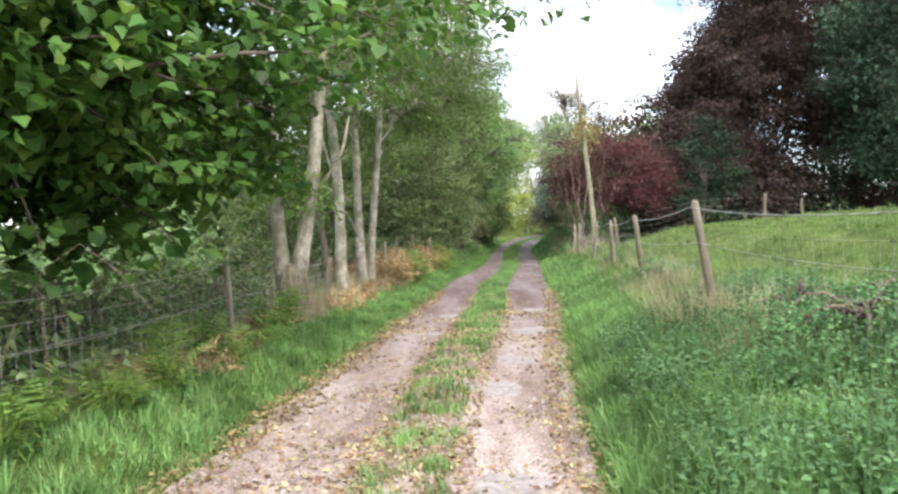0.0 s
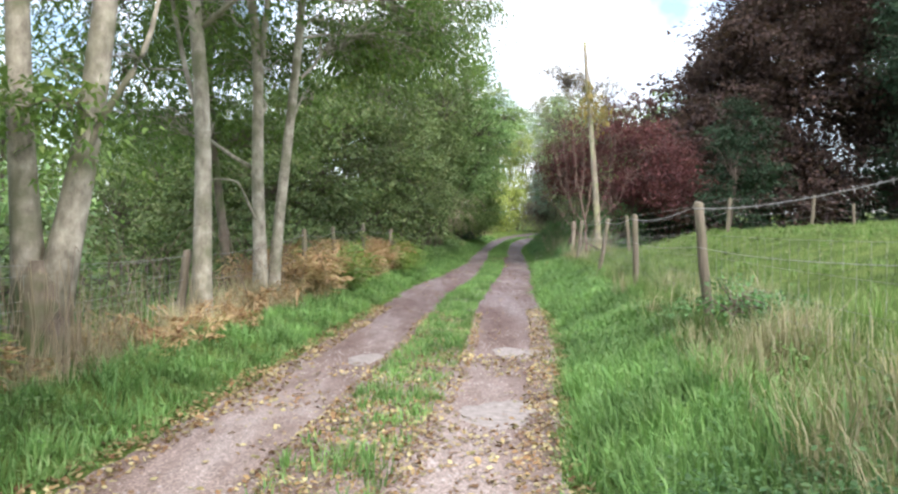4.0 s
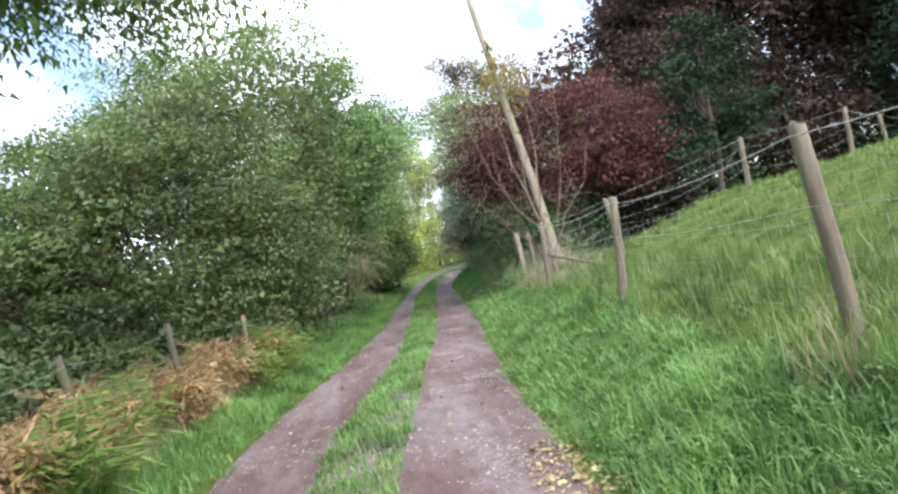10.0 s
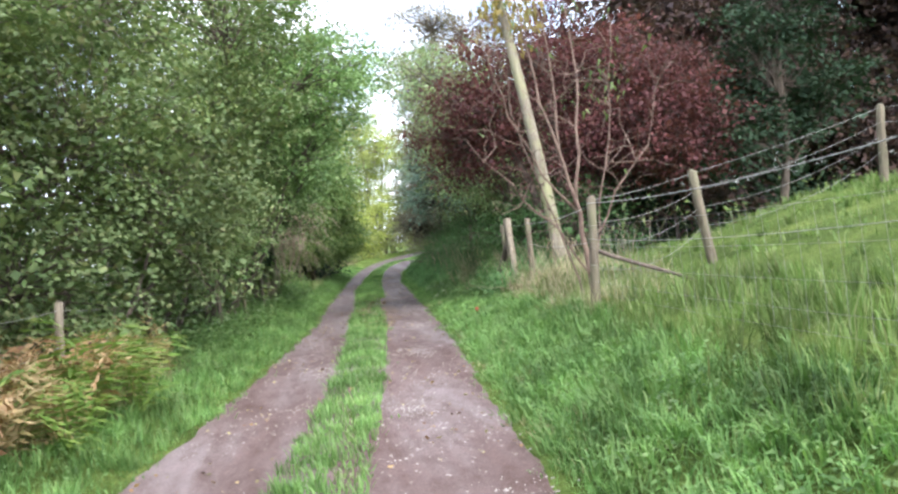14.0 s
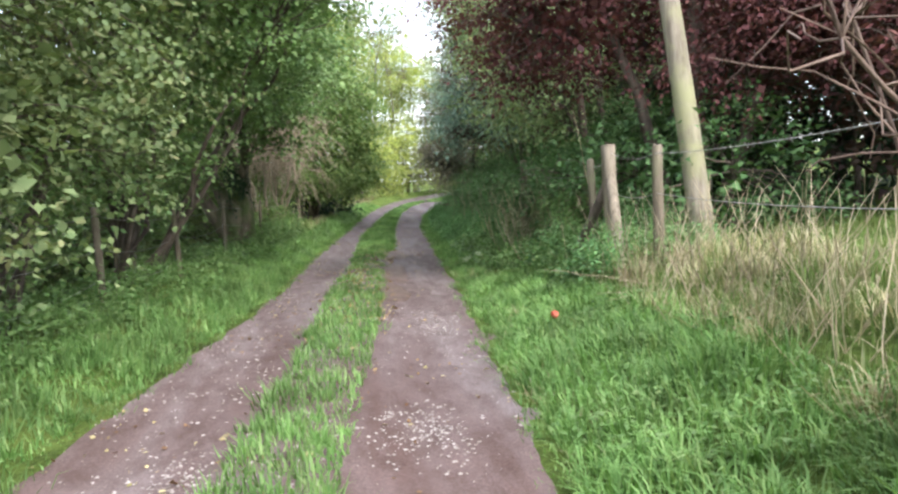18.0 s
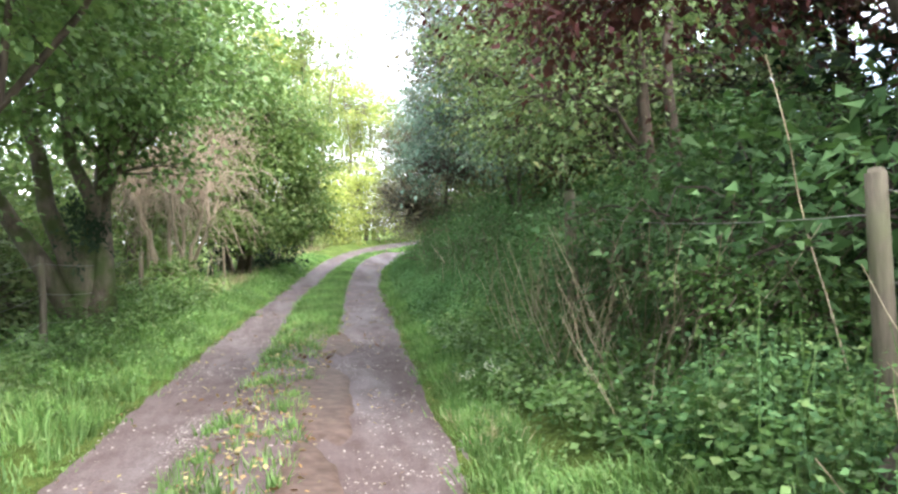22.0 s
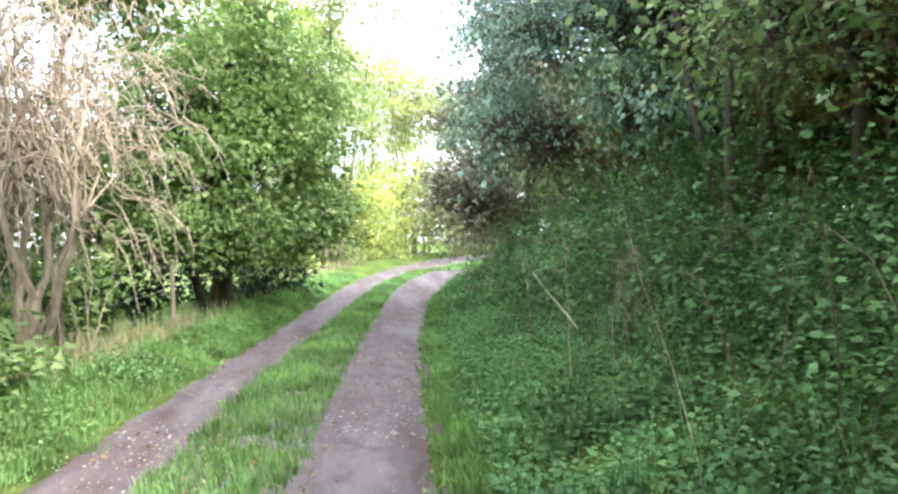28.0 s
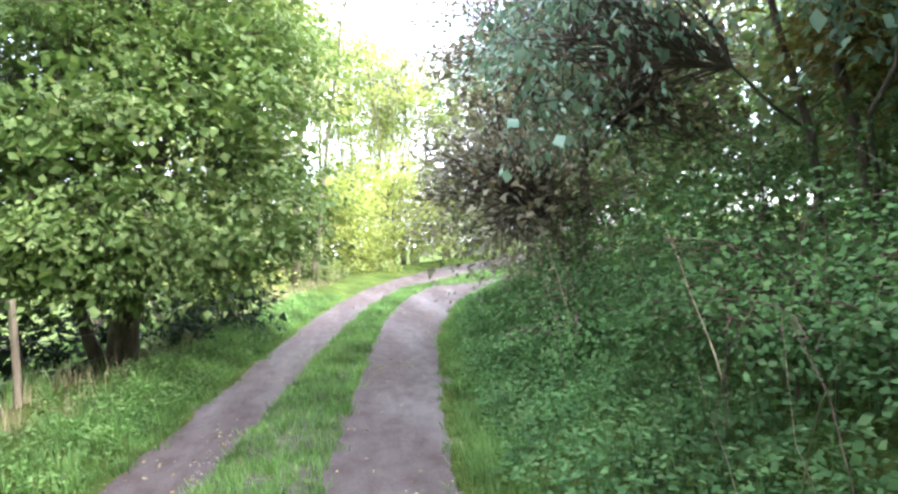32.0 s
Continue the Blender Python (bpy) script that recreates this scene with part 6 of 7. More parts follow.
# the middle strip
x, y = sample(64000, lambda y: strip_left(y) - 0.06, lambda y: strip_right(y) + 0.06, 1.5, 70,
              lambda x, y: tufty(x, y, 2, -0.95 + 1.25 * np.exp(-((y - 39.5) / 4) ** 2) + 0.95 * (y < 14), 4.5))
blades("grass", x, y, lane_height(x, y), 0.05, 0.14, 0.013, M_GRASS, "short green grass on the strip between the ruts", "grass", 0.8, tuft=0.35)
x, y = sample(22000, lambda y: strip_left(y) - 0.1, lambda y: strip_right(y) + 0.08, 43.5, 70)
blades("grass", x, y, lane_height(x, y), 0.05, 0.15, 0.012, M_GRASS, "lush green grass on the strip between the ruts", "grass", 0.8)
# the island of grass where the track divides
x, y = sample(9000, lambda y: right_edge(y) - 2.6, lambda y: right_edge(y) - 0.6, 70, 78)
blades("grass", x, y, lane_z(y), 0.06, 0.18, 0.02, M_GRASS, "green grass island where the track divides", "grass", 0.6)
# field
x, y = sample(56000, lambda y: right_edge(y) + 1.2, lambda y: right_edge(y) + 12, 2, 34)
blades("field_grass", x, y, land(x, y), 0.05, 0.16, 0.016, M_FIELD, "pasture grass on the sloping field", "grass", 0.9)
x, y = sample(24000, lambda y: right_edge(y) + 11, lambda y: right_edge(y) + 34, 4, 40)
blades("field_grass", x, y, land(x, y), 0.06, 0.2, 0.03, M_FIELD, "pasture grass further up the field", "grass", 0.6)
x, y = sample(30000, lambda y: right_edge(y) + 1.1, lambda y: right_edge(y) + 2.6, 2, 36)
blades("grass", x, y, land(x, y), 0.1, 0.3, 0.011, M_FIELD, "long pale green grass along the field fence", "grass", 0.6)
# dry grass under the fences
x, y = sample(34000, lambda y: right_edge(y) + 0.95, lambda y: right_edge(y) + 2.1, 6, 24, lambda x, y: tufty(x, y, 4, 0.2 + 0.12 * np.maximum(y - 11, 0) + 0.1 * np.maximum(9 - y, 0)))
blades("dry_grass", x, y, land(x, y), 0.16, 0.48, 0.008, M_STRAW, "straw-coloured long grass under the field fence", "grass", 0.9)
x, y = sample(15000, lambda y: left_edge(y) - 2.0, lambda y: left_edge(y) - 1.0, 7, 24, lambda x, y: tufty(x, y, 7, -0.1))
blades("dry_grass", x, y, land(x, y), 0.12, 0.45, 0.008, M_STRAW, "straw-coloured long grass round the tree feet", "grass", 0.8)
x, y = sample(15000, lambda y: right_edge(y) + 1.1, lambda y: right_edge(y) + 2.5, 27, 34.5, lambda x, y: tufty(x, y, 5, 0.15))
blades("dry_grass", x, y, land(x, y), 0.1, 0.36, 0.006, M_STRAW, "bleached tangled grass round the corner posts", "grass", 2.4, arched=1.0)
x, y = sample(9000, lambda y: left_edge(y) - 2.2, lambda y: left_edge(y) - 0.9, 46, 72, lambda x, y: tufty(x, y, 5, 0.1))
blades("dry_grass", x, y, land(x, y), 0.12, 0.42, 0.01, M_STRAW, "pale dry grass beneath the far fence", "grass", 0.7)
x, y = sample(18000, lambda y: left_edge(y) - 2.1, lambda y: left_edge(y) - 0.8, 17.5, 30, lambda x, y: tufty(x, y, 11, 0.0))
blades("dry_grass", x, y, land(x, y), 0.2, 0.6, 0.009, M_STRAW, "pale dry grass among the bracken", "grass", 0.8)
x, y = sample(3600, lambda y: right_edge(y) + 0.02, lambda y: right_edge(y) + 0.45, 24, 40, lambda x, y: tufty(x, y, 12, 0.1))
blades("dry_grass", x, y, land(x, y), 0.05, 0.17, 0.008, M_STRAW, "bleached short grass along the edge of the track", "grass", 2.0, arched=0.8)
# the valley side
x, y = sample(24000, lambda y: left_edge(y) - 9, lambda y: left_edge(y) - 1.5, 0, 70)
blades("rough_grass", x, y, land(x, y), 0.12, 0.4, 0.02, M_GRASS, "rough grass falling away below the fence", "grass", 0.6)


def herbs(x, y, lo, hi, leaf, mat, label, per=16, name="nettles", stalk=True, spread=0.16, aspect=0.62, kite=False, slope=False):
    """Leafy upright plants: pairs of leaves up a stalk."""
    n = len(x)
    z = land(x, y)
    h = (lo + (hi - lo) * np.clip(0.5 + 0.5 * wob(x, y, 17, 1.9) + rng.normal(0, 0.18, n), 0, 1.15))
    if slope:
        h = h * np.clip((x - right_edge(y) - 0.5) / 1.5, 0.3, 1)
    lean = rng.normal(0, 0.16, (n, 2)) * h[:, None]
    f = rng.uniform(0.25, 1.05, (n, per))
    px = x[:, None] + lean[:, :1] * f
    py = y[:, None] + lean[:, 1:] * f
    pz = z[:, None] + h[:, None] * f
    base = np.stack([px, py, pz], -1).reshape(-1, 3) + rng.normal(0, 0.02, (n * per, 3))
    a = rng.uniform(0, 6.28, n * per)
    ax = np.stack([np.cos(a), np.sin(a), rng.normal(-0.15, 0.3, n * per)], 1)
    size = leaf * rng.uniform(0.6, 1.3, n * per) * (1.25 - 0.5 * f.ravel())
    base += ax * spread * rng.uniform(0, 1, n * per)[:, None]
    q = leaf_quads(base, unit(ax) * size[:, None], size * aspect, size * 0.08, kite)
    ob = mesh_part(name, quad_mesh(name, q), mat)
    tagged(ob, label, "plants", kind="stuff")
    if stalk:
        top_ = np.stack([x + lean[:, 0], y + lean[:, 1], z + h], 1)
        foot_ = np.stack([x, y, z], 1)
        w = np.stack([np.full(n, 0.004), np.zeros(n), np.zeros(n)], 1)
        st = mesh_part(name, quad_mesh(name, np.stack([foot_ - w, foot_ + w, top_ + w * 0.5, top_ - w * 0.5], 1)), mat)
        tagged(st, "thin green stalks among the " + label, "plants", kind="stuff")


# small broad weeds all along the verges
x, y = sample(2200, lambda y: left_edge(y) - 1.1, lambda y: left_edge(y) - 0.12, 2, 60)
herbs(x, y, 0.06, 0.2, 0.042, M_HERB, "clover and small weeds in the downhill verge", 9, "weeds", False, 0.06)
x, y = sample(1500, lambda y: right_edge(y) + 0.15, lambda y: right_edge(y) + 1.2, 2, 40)
herbs(x, y, 0.06, 0.24, 0.045, M_HERB, "clover and small weeds in the uphill verge", 9, "weeds", False, 0.07)
# nettles and brambles on the hedge bank
x, y = sample(2700, lambda y: right_edge(y) + 0.35, lambda y: right_edge(y) + 1.75, 42.5, 64)
herbs(x, y, 0.1, 0.42, 0.055, M_NETTLE, "low deep green nettles beside the track", 15, kite=True, aspect=0.75)
x, y = sample(1150, lambda y: right_edge(y) + 0.4 + 0.6 * np.clip((38.5 - y) / 3, 0, 1), lambda y: right_edge(y) + 1.75, 33.5, 43)
herbs(x, y, 0.1, 0.42, 0.062, M_HERB, "low fresh green nettles at the foot of the bank", 13, kite=True, aspect=0.75)
x, y = sample(1900, lambda y: right_edge(y) + 1.0, lambda y: right_edge(y) + 2.6, 36, 64, lambda x, y: ((y > 40.6) | (x > right_edge(y) + 2.1) | (rng.uniform(0, 1, len(x)) < 0.4)) & tufty(x, y, 15, 0.0, 1.5))
herbs(x, y, 0.4, 1.25, 0.044, M_NETTLE, "tall green nettles on the hedge bank", 34, kite=True, slope=True)
x, y = sample(2300, lambda y: right_edge(y) + 1.5, lambda y: right_edge(y) + 4.2, 36, 62, lambda x, y: ((y > 40.6) | (x > right_edge(y) + 2.2)) & tufty(x, y, 21, -0.15, 1.3))
herbs(x, y, 0.7, 2.1, 0.055, M_BRAMBLE, "dark brambles heaped over the hedge bank", 46, "brambles", False, 0.35, 0.7, True)
x, y = sample(420, lambda y: right_edge(y) + 1.05, lambda y: right_edge(y) + 2.4, 32.8, 36.5)
herbs(x, y, 0.15, 0.62, 0.056, M_NETTLE, "green nettles and brambles round the corner posts", 30, kite=True)
x, y = sample(120, lambda y: right_edge(y) + 1.1, lambda y: right_edge(y) + 2.2, 32.5, 37)
herbs(x, y, 0.2, 0.8, 0.045, M_HERB, "fresh nettles among the corner posts", 26, kite=True)
x, y = sample(120, lambda y: right_edge(y) + 1.2, lambda y: right_edge(y) + 3.0, 46.5, 60, lambda x, y: tufty(x, y, 33, 0.0, 1.1))
herbs(x, y, 0.7, 1.7, 0.045, M_HERB, "fresh green nettles crowding above the bank", 32, kite=True, slope=True)
x, y = sample(1500, lambda y: left_edge(y) - 1.3, lambda y: left_edge(y) - 0.15, 40, 66, lambda x, y: tufty(x, y, 35, -0.3, 1.3))
herbs(x, y, 0.06, 0.26, 0.06, M_GRASS, "lush low weeds on the downhill verge", 11, "weeds", False, 0.08, 0.7, True)
x, y = sample(2500, lambda y: right_edge(y) + 0.35, lambda y: right_edge(y) + 2.6, 1.5, 9.5, lambda x, y: tufty(x, y, 8, 0.04 * y - 0.6, 1.6))
herbs(x, y, 0.14, 0.42, 0.05, M_BRAMBLE, "dark broad weeds in the uphill verge", 18, kite=True)
x, y = sample(380, lambda y: right_edge(y) + 0.25, lambda y: right_edge(y) + 1.7, 4, 15)
herbs(x, y, 0.1, 0.28, 0.04, M_GRASS, "broad green weeds in the uphill verge", 12)
x, y = sample(760, lambda y: left_edge(y) - 2.3, lambda y: left_edge(y) - 0.8, 30, 47.5)
herbs(x, y, 0.15, 0.5, 0.085, M_HERB, "shaded green weeds beneath the thicket", 14)
x, y = sample(330, lambda y: left_edge(y) - 2.2, lambda y: left_edge(y) - 0.8, 43, 48)
herbs(x, y, 0.25, 0.7, 0.08, M_HERB, "fresh green nettles on the downhill verge", 18)
x, y = sample(450, lambda y: left_edge(y) - 3.6, lambda y: left_edge(y) - 1.7, 2, 13)
herbs(x, y, 0.3, 0.9, 0.085, M_BRAMBLE, "dark brambles along the valley fence", 22, "brambles", False, 0.25, 0.7)


def stalks(n, x0f, x1f, y0, y1, lo, hi, label, lean=0.5, r=0.006):
    x, y = sample(n, x0f, x1f, y0, y1)
    bits = []
    for px, py in zip(x, y):
        z = float(land(px, py))
        h = rng.uniform(lo, hi)
        tip = np.clip(rng.normal(0, lean, 2), -0.9, 0.9) * h * 0.6
        e = (px + max(tip[0], -0.25), py + tip[1], z + h)
        bits.append(tube_arrays(bent((px, py, z - 0.03), e, 5, 0.12), np.linspace(r, r * 0.45, 5), 3, False))
    ob = mesh_part("dry_stalks", joined("dry_stalks", bits), M_STALK)
    tagged(ob, label, "plants", kind="stuff")


stalks(210, lambda y: right_edge(y) + 0.9, lambda y: right_edge(y) + 1.9, 36.2, 40.4, 0.5, 1.3, "pale dead stalks leaning in the hedge bank", 1.5, 0.0045)
stalks(45, lambda y: right_edge(y) + 1.0, lambda y: right_edge(y) + 2.6, 42, 56, 0.6, 1.7, "scattered pale dead stalks in the nettles", 0.6, 0.0036)
stalks(290, lambda y: right_edge(y) + 1.1, lambda y: right_edge(y) + 2.4, 28.5, 34.5, 0.25, 0.85, "dry stalks round the corner posts", 1.5, 0.004)
stalks(150, lambda y: left_edge(y) - 2.2, lambda y: left_edge(y) - 0.9, 18, 29, 0.4, 1.0, "bleached dead stalks arching through the bracken", 1.2, 0.004)
stalks(200, lambda y: left_edge(y) - 2.0, lambda y: left_edge(y) - 1.0, 11.5, 22, 0.3, 0.9, "dry brown stalks round the tree feet", 0.4, 0.004)
stalks(90, lambda y: 2.7 + 0 * y, lambda y: 3.3 + 0 * y, 6.2, 7.3, 0.15, 0.5, "brown dead stems in a hollow of the uphill verge", 0.5, 0.005)
stalks(110, lambda y: -2.95 + 0 * y, lambda y: -2.25 + 0 * y, 12.1, 12.8, 0.4, 1.0, "twiggy dead shoots round the foot of the pale tree", 0.15, 0.006)


def canes(n, x0f, x1f, y0, y1, label):
    """Arching bramble canes."""
    x, y = sample(n, x0f, x1f, y0, y1)
    bits = []
    for px, py in zip(x, y):
        z = float(land(px, py))
        a = rng.uniform(0, 6.28)
        reach = rng.uniform(0.5, 1.3)
        e = (px + math.cos(a) * reach, py + math.sin(a) * reach, z + rng.uniform(0.2, 0.9))
        bits.append(tube_arrays(bent((px, py, z + 0.1), e, 6, 0.12, rng.uniform(0.5, 1.0)), np.linspace(0.0045, 0.0025, 6), 3, False))
    ob = mesh_part("bramble_canes", joined("bramble_canes", bits), M_PINKTWIG)
    tagged(ob, label, "plants", kind="stuff")


canes(150, lambda y: right_edge(y) + 1.2, lambda y: right_edge(y) + 3.2, 37, 60, "arching brown bramble canes on the hedge bank")
canes(90, lambda y: left_edge(y) - 2.6, lambda y: left_edge(y) - 1.2, 4, 24, "thin brown bramble canes along the valley fence")


# ---- bracken and ferns ----
def frond_arrays(length, arch, r, pinnae=13, rag=0.15):
    """One frond as quads: an arching midrib with narrowing leaflets."""
    t = np.linspace(0, 1, pinnae + 2)
    rib = np.stack([length * t * (0.85 - 0.15 * t), np.zeros_like(t), length * (arch * np.sin(t * 2.2) - 0.12 * t ** 2)], 1)
    qs = []
    for k in range(len(t) - 1):
        w = np.array([0, 0.006 * (1 - t[k]) + 0.0015, 0])
        qs.append(np.stack([rib[k] - w, rib[k] + w, rib[k + 1] + w * 0.8, rib[k + 1] - w * 0.8]))
    for k in range(2, len(t) - 1):
        reach = length * 0.42 * math.sin(math.pi * min(1.0, 0.18 + t[k] * 0.95)) * r.uniform(0.8, 1.15)
        for s in (-1, 1):
            d = np.array([0.35, s, -0.15 + r.normal(0, rag)]) * reach
            for m_ in range(3):
                a = rib[k] + d * (m_ / 3.2)
                b = rib[k] + d * ((m_ + 1.35) / 3.2)
                wd = np.array([1, 0.1 * s, r.normal(0.1, rag * 1.6)]) * reach * 0.085 * (1 - m_ * 0.22)
                mid = (a + b) / 2
                qs.append(np.stack([a, mid + wd, b, mid - wd]))
    return np.array(qs)


def frond_clump(n, length, arch, seed, curl=0.0, rag=0.15):
    r = np.random.default_rng(seed)
    out = []
    for k in range(n):
        q = frond_arrays(length * r.uniform(0.65, 1.15), arch * r.uniform(0.7, 1.2), r, 15, rag)
        a = 2 * math.pi * k / n + r.normal(0, 0.3)
        tilt = r.normal(0.1, 0.25 + rag * 0.5) + curl
        ct, st = math.cos(tilt), math.sin(tilt)
        q = q @ np.array([[ct, 0, -st], [0, 1, 0], [st, 0, ct]])
        ca, sa = math.cos(a), math.sin(a)
        out.append(q @ np.array([[ca, sa, 0], [-sa, ca, 0], [0, 0, 1]]))
    return quad_mesh("fronds", np.concatenate(out))


def fern_things(kind_name, label, mat, places, meshes, group):
    for i, (px, py, s) in enumerate(places):
        k = i % len(meshes)
        m = Matrix.Translation((px, py, float(land(px, py)) - 0.02)) @ Matrix.Rotation(rng.uniform(0, 6.28), 4, "Z") @ Matrix.Scale(s, 4)
        me = meshes[k]
        if not me.materials:
            me.materials.append(mat)
        ob = new(kind_name, me)
        ob.matrix_basis = m
        tagged(ob, label, "fern", group)


brown = [frond_clump(8, 0.72, 1.1, 11 + i, -0.2, 0.4) for i in range(5)]
x, y = sample(104, lambda y: left_edge(y) - 2.2, lambda y: left_edge(y) - 0.9, 18.6, 28)
fern_things("bracken", "rusty dying bracken clump beneath the fence", M_BRACKEN, list(zip(x, y, rng.uniform(0.6, 1.05, len(x)))), brown, "bracken along the fence")
fading = [frond_clump(7, 0.72, 1.0, 61 + i, -0.2, 0.3) for i in range(4)]
x, y = sample(36, lambda y: left_edge(y) - 2.2, lambda y: left_edge(y) - 0.75, 18.8, 30.5)
fern_things("bracken", "yellow-green bracken clump fading to straw beneath the fence", M_FADING, list(zip(x, y, rng.uniform(0.55, 1.0, len(x)))), fading, "bracken along the fence")
green = [frond_clump(6, 0.58, 0.8, 31 + i, -0.2) for i in range(3)]
x, y = sample(30, lambda y: left_edge(y) - 1.9, lambda y: left_edge(y) - 0.85, 5.0, 11.0)
fern_things("fern", "green fern with arching fronds on the verge", M_FERN, list(zip(x, y, rng.uniform(0.7, 1.15, len(x)))), green, "ferns on the verge")
fern_b = [frond_clump(6, 0.85, 0.9, 41 + i, -0.2) for i in range(3)]
x, y = sample(22, lambda y: left_edge(y) - 1.8, lambda y: left_edge(y) - 0.6, 20, 30)
fern_things("fern", "yellow-green fern among the rusty bracken", M_FERN, list(zip(x, y, rng.uniform(0.7, 1.2, len(x)))), fern_b, "ferns among the bracken")
brown2 = [frond_clump(6, 0.5, 0.7, 51 + i, -0.2, 0.5) for i in range(2)]
x, y = sample(46, lambda y: left_edge(y) - 1.9, lambda y: left_edge(y) - 0.95, 6.5, 19)
fern_things("bracken", "brown withered bracken clump on the verge", M_BRACKEN, list(zip(x, y, rng.uniform(0.7, 1.1, len(x)))), brown2, "bracken on the verge")


# ---- fallen leaves and stones ----
def litter(n, x0f, x1f, y0, y1, size, label, keep=None, high=lane_height, mat=None):
    x, y = sample(n, x0f, x1f, y0, y1, keep)
    k = len(x)
    a = rng.uniform(0, 6.28, k)
    s = size * rng.uniform(0.5, 1.3, k)
    base = np.stack([x, y, high(x, y) + 0.012], 1)
    ax = np.stack([np.cos(a), np.sin(a), rng.normal(0.05, 0.25, k)], 1) * s[:, None]
    q = leaf_quads(base, ax, s * rng.uniform(0.45, 0.85, k), s * rng.normal(0.05, 0.1, k), True)
    q[:, :, 2] = np.maximum(q[:, :, 2], (base[:, 2] - 0.008)[:, None])
    ob = mesh_part("fallen_leaves", quad_mesh("fallen_leaves", q), mat or M_LITTER)
    tagged(ob, label, "leaf litter", kind="stuff")


litter(15000, lambda y: left_edge(y), lambda y: right_edge(y), 1.5, 15, 0.05, "yellow and brown fallen leaves on the track", lambda x, y: tufty(x, y, 3, 0.2, 1.3))
litter(13000, lambda y: strip_left(y) - 0.2, lambda y: strip_right(y) + 0.2, 1.5, 19, 0.042, "yellow fallen leaves on the middle strip")
litter(6500, lambda y: right_edge(y) - 0.34, lambda y: right_edge(y) + 0.16, 1.5, 20, 0.042, "brown fallen leaves along the uphill edge of the track")
litter(7000, lambda y: left_edge(y) - 0.22, lambda y: left_edge(y) + 0.25, 1.5, 20, 0.045, "brown fallen leaves along the downhill edge of the track")
litter(5200, lambda y: left_edge(y), lambda y: right_edge(y), 15, 66, 0.042, "scattered fallen leaves on the track", lambda x, y: tufty(x, y, 9, 0.2, 1.2))
litter(1500, lambda y: strip_left(y), lambda y: strip_right(y) + 0.2, 34, 47, 0.06, "yellowed fallen leaves on the worn middle strip")


def stones(n, y0, y1, lo, hi, label):
    x, y = sample(n, lambda y: left_edge(y), lambda y: right_edge(y), y0, y1, lambda x, y: tufty(x, y, 12, 0.1, 1.5))
    k = len(x)
    s = rng.uniform(lo, hi, k) * rng.uniform(0.5, 1, k)
    octa = np.array([(1, 0, 0), (0, 1, 0), (-1, 0, 0), (0, -1, 0), (0, 0, 0.55), (0, 0, -0.3)])
    v = octa[None] * s[:, None, None] * rng.uniform(0.6, 1.3, (k, 6, 1))
    a = rng.uniform(0, 6.28, k)
    c, t = np.cos(a)[:, None], np.sin(a)[:, None]
    v = np.stack([v[:, :, 0] * c - v[:, :, 1] * t, v[:, :, 0] * t + v[:, :, 1] * c, v[:, :, 2]], -1)
    v += np.stack([x, y, lane_height(x, y)], 1)[:, None]
    tri = np.array([(0, 1, 4), (1, 2, 4), (2, 3, 4), (3, 0, 4)])
    l = (tri[None] + (np.arange(k) * 6)[:, None, None]).reshape(-1)
    ob = mesh_part("gravel", raw_mesh("gravel", v.reshape(-1, 3), np.full(k * 4, 3), l), M_STONE)
    tagged(ob, label, "gravel", kind="stuff")


stones(16000, 1.5, 16, 0.008, 0.022, "loose pale gravel on the track")
stones(13000, 16, 50, 0.006, 0.02, "scattered pale stones on the track")



def chips(cx, cy, rx, ry, n=330):
    """A scatter of pale gravel chips pressed into the track."""
    x, y = cx + rng.normal(0, rx * 0.5, n), cy + rng.normal(0, ry * 0.5, n)
    s = rng.uniform(0.004, 0.015, n)
    a = rng.uniform(0, 6.28, (n, 1)) + np.array([0, 1.4, 3.0, 4.6])
    r = s[:, None] * rng.uniform(0.6, 1.3, (n, 4))
    z = lane_height(x, y)
    v = np.stack([x[:, None] + np.cos(a) * r, y[:, None] + np.sin(a) * r, z[:, None] + rng.uniform(0.004, 0.011, (n, 4))], -1)
    ob = mesh_part("gravel", quad_mesh("gravel", v), M_STONE)
    tagged(ob, "pale gravel chips pressed into the track", "gravel", kind="stuff")


for px, py, ax, ay in ((2.75, 23.6, 0.28, 0.6), (2.6, 26.8, 0.25, 0.5), (3.75, 33.6, 0.24, 0.7), (2.2, 19.8, 0.3, 0.6), (1.1, 20.5, 0.25, 0.8), (3.2, 30.4, 0.3, 0.6), (1.9, 29.6, 0.2, 0.7), (2.7, 38.2, 0.2, 0.8), (4.2, 52.4, 0.35, 2.6)):
    chips(px, py, ax, ay)

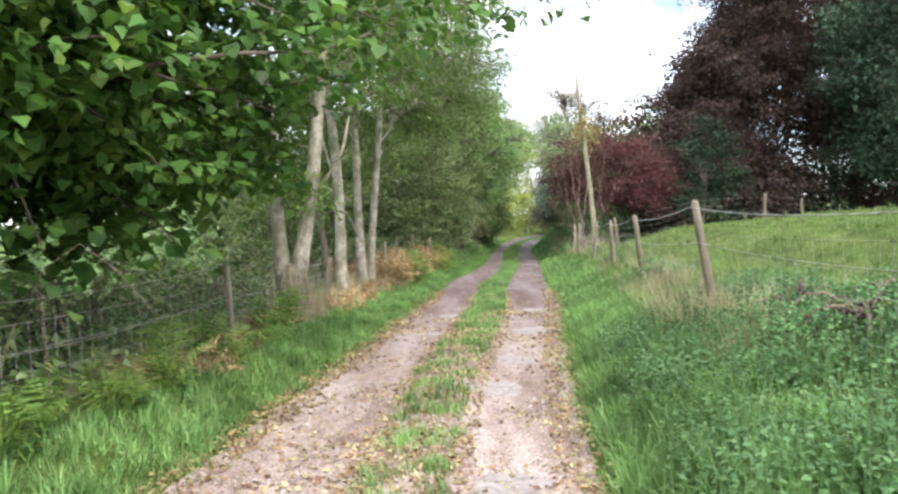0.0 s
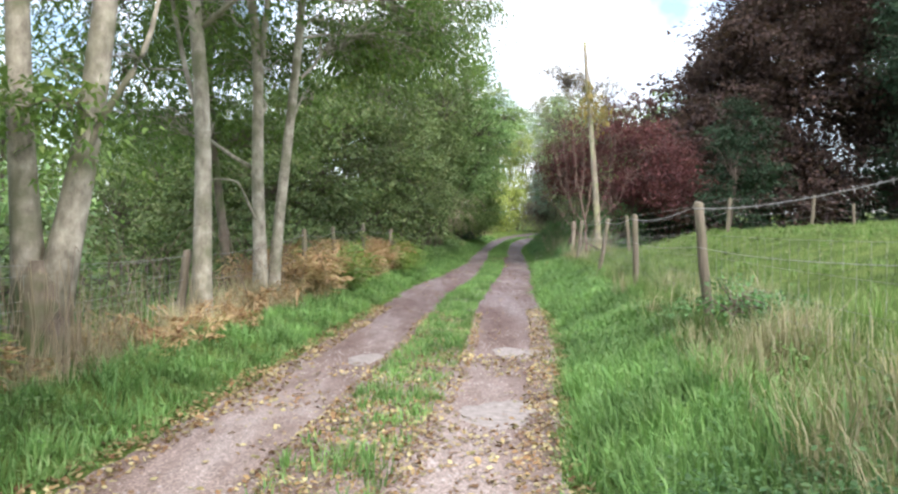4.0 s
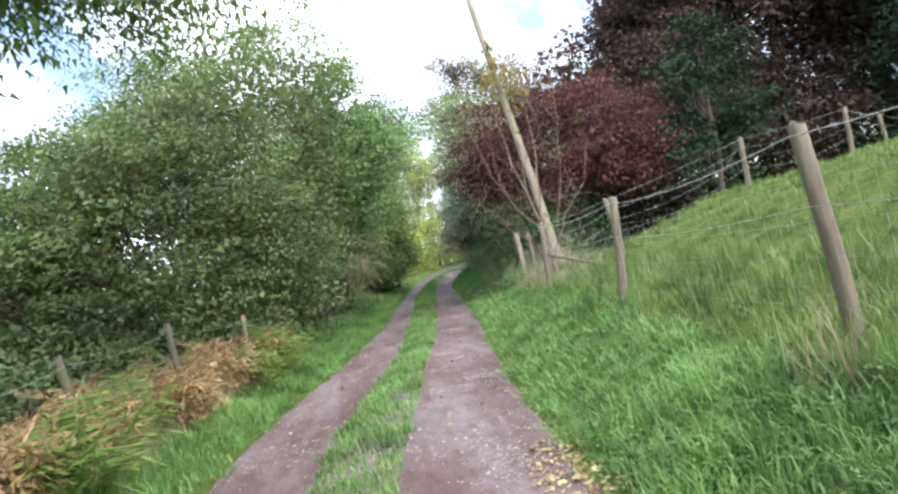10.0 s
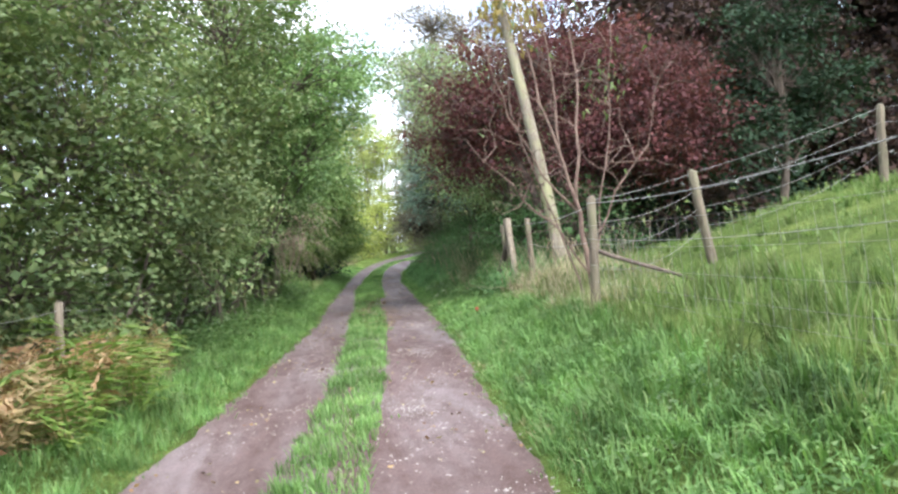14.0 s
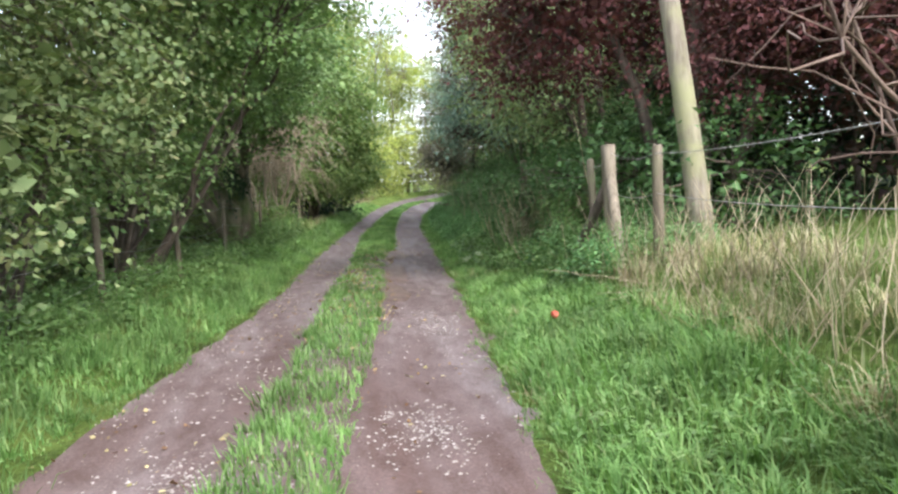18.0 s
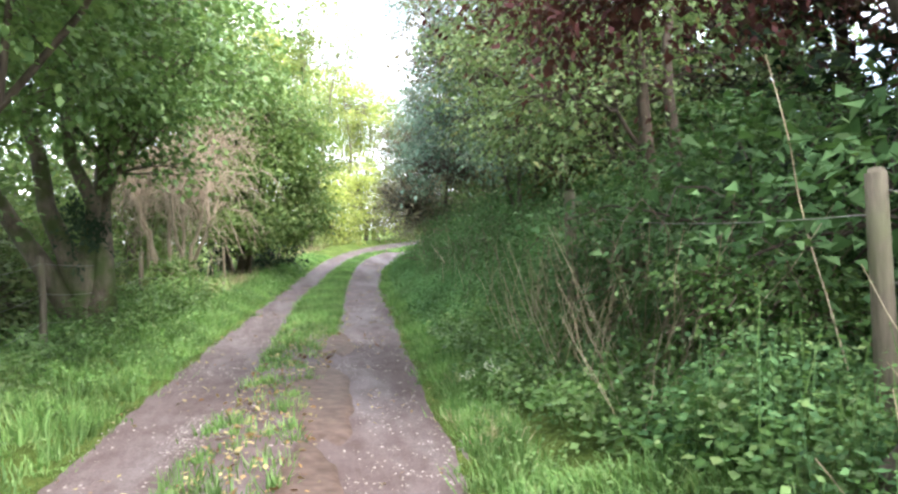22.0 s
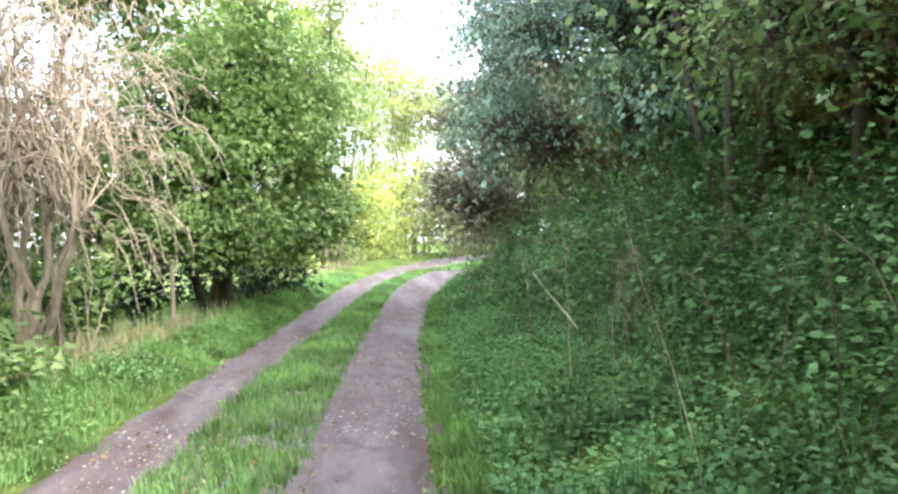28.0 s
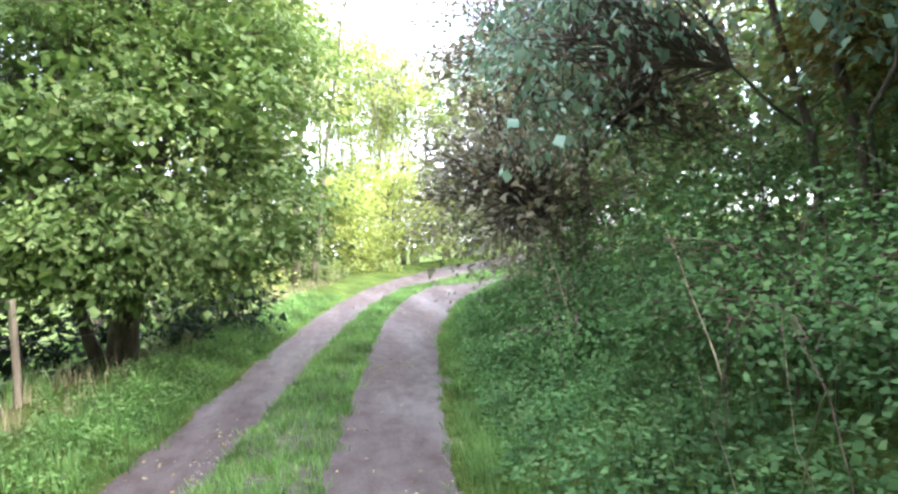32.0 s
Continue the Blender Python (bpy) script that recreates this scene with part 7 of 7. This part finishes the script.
# mounds of bramble and nettle along the bank
for k, (px, py, h, r, m) in enumerate(((8.0, 43.4, 1.25, 0.9, M_NETTLE), (8.7, 44.8, 1.7, 1.1, M_BRAMBLE), (8.5, 46.4, 1.3, 0.8, M_NETTLE), (9.0, 47.2, 1.8, 1.0, M_NETTLE), (8.3, 49.4, 1.4, 0.9, M_NETTLE), (8.9, 48.8, 2.0, 1.2, M_BRAMBLE), (8.1, 51.4, 1.5, 1.0, M_NETTLE),
                                       (8.9, 53.0, 1.8, 1.1, M_BRAMBLE), (7.9, 54.6, 1.1, 0.9, M_NETTLE), (7.4, 41.6, 1.3, 0.9, M_BRAMBLE), (9.4, 51.0, 2.2, 1.2, M_NETTLE), (7.3, 40.2, 1.5, 0.8, M_NETTLE), (6.9, 38.6, 1.2, 0.7, M_BRAMBLE), (6.6, 36.6, 0.95, 0.7, M_HERB))):
    z = float(land(px, py))
    tree("bramble_mound", "fresh green mound of brambles and nettles on the bank" if m is M_HERB else "shaded green mound of brambles on the bank", "bush", (px, py), [((0, 0), (px + 0.1, py, z + h * 0.7), 0.015), ((0.2, 0.1), (px - 0.2, py + 0.2, z + h * 0.6), 0.012)],
         [(px, py, z + h * 0.45, r, r, h * 0.5), (px - 0.3 * r, py - 0.4 * r, z + h * 0.3, r * 0.8, r * 0.8, h * 0.34)], m, M_PINKTWIG, 0.038, 140, 18, 0.18, 0.65, "bramble mounds on the bank", twigs=30, low_cut=-0.4, droop=0.3, kite=True, solid=0.25)

for bx, by, bh, br in ((3.05, 6.8, 0.5, 0.5), (2.95, 5.5, 0.55, 0.5), (3.5, 6.0, 0.4, 0.45), (3.4, 12.8, 0.45, 0.4)):
    z = float(land(bx, by))
    tree("bramble_clump", "low dark bramble clump in the grass under the field fence", "bush", (bx, by), [((0, 0), (bx, by, z + bh * 0.7), 0.01)], [(bx, by, z + bh * 0.4, br, br, bh * 0.55)],
         M_NETTLE, M_PINKTWIG, 0.03, 120, 16, 0.13, 0.65, "brambles under the field fence", twigs=22, low_cut=-0.4, droop=0.3, kite=True, solid=0.2)

# ---- small things ----
lid = thing("plastic_lid", (4.56, 32.19, float(land(4.56, 32.19)) + 0.1), "crumpled faded red plastic cup lid in the grass", "litter")
bm = bmesh.new()
bmesh.ops.create_cone(bm, cap_ends=True, segments=14, radius1=0.036, radius2=0.03, depth=0.026)
bmesh.ops.bevel(bm, geom=list(bm.edges), offset=0.003, segments=1, affect="EDGES")
ob = part("cap", bm, M_REDLITTER, lid)
ob.matrix_basis = Matrix.Translation((4.56, 32.19, float(land(4.56, 32.19)) + 0.15)) @ Euler((0.9, 0.3, 0.2)).to_matrix().to_4x4()
for fx, fy in ((5.25, 38.8), (5.05, 38.9)):
    c = np.array([[fx, fy, float(land(fx, fy)) + 0.17]])
    fl = thing("hogweed_flower", c[0], "small white hogweed flower head in the verge", "flower", "white flowers in the verge")
    mesh_part("petals", quad_mesh("petals", spread_leaves(c, 40, 0.03, 0.8, 0.05, 0.3, 0)), M_WHITE, fl)
    mesh_part("stalk", joined("stalk", [tube_arrays(bent(c[0] - (0, 0, 0.22), c[0], 4, 0.05), np.full(4, 0.004), 4)]), M_HERB, fl)
def dead_stem(name, label, category, a, b, r=0.01, mat=None, group=""):
    st = thing(name, a, label, category, group)
    mesh_part("shaft", joined("shaft", [tube_arrays(bent(a, b, 8, 0.06), np.linspace(r, r * 0.5, 8), 6)]), mat or M_STALK, st)


for x0, y0, x1, y1, z1, r in ((5.62, 32.12, 4.42, 31.98, 0.57, 0.0045), (5.56, 32.06, 4.86, 31.98, 0.34, 0.004), (5.52, 32.03, 4.94, 31.97, 0.28, 0.0035)):
    dead_stem("dry_cane", "long pale dead cane lying over the grass", "cane", (x0, y0, float(land(x0, y0)) - 0.02), (x1, y1, z1), r, group="canes over the grass")
dead_stem("dry_cane", "short pale broken cane standing in the grass", "cane", (5.24, 32.3, float(land(5.24, 32.3)) - 0.03), (5.22, 32.26, 0.6), 0.007, group="canes over the grass")
dead_stem("leaning_stick", "bare pale stick leaning across the nettles", "stick", (6.47, 46.4, 0.68), (6.39, 47.3, 1.06), 0.008)
dead_stem("leaning_stick", "short pale stick propping a longer one in the nettles", "stick", (6.43, 46.45, 0.3), (6.46, 46.6, 0.78), 0.007)
for a_, b_ in (((6.9, 47.9, 0.5), (6.92, 48.3, 1.75)), ((7.4, 53.7, 0.5), (7.28, 54.3, 1.6)), ((7.2, 50.7, 0.6), (7.22, 51.3, 1.45)), ((6.75, 39.6, 0.4), (6.5, 40.1, 2.1)), ((6.3, 35.6, 0.4), (6.05, 35.9, 2.2))):
    dead_stem("dead_stalk", "single tall pale dead stalk above the nettles", "stalk", a_, b_, 0.0055, None, "tall dead stalks")
# the old grey trunk half hidden in the nettles
log = thing("old_trunk", (7.6, 48.3, float(land(7.6, 48.3))), "old grey broken trunk leaning in the brambles", "tree trunk")
lz = float(land(7.5, 48.2))
mesh_part("trunk", joined("trunk", [tube_arrays(bent((7.35, 48.2, lz - 0.2), (7.85, 48.5, lz + 0.95), 8, 0.06), np.linspace(0.17, 0.12, 8), 12)]), M_MOSSBARK, log)
mesh_part("branch_stub", joined("branch_stub", [tube_arrays(bent((7.45, 48.2, lz + 0.15), (7.1, 47.8, lz + 0.02), 5, 0.1), np.linspace(0.03, 0.012, 5), 6)]), M_MOSSBARK, log)
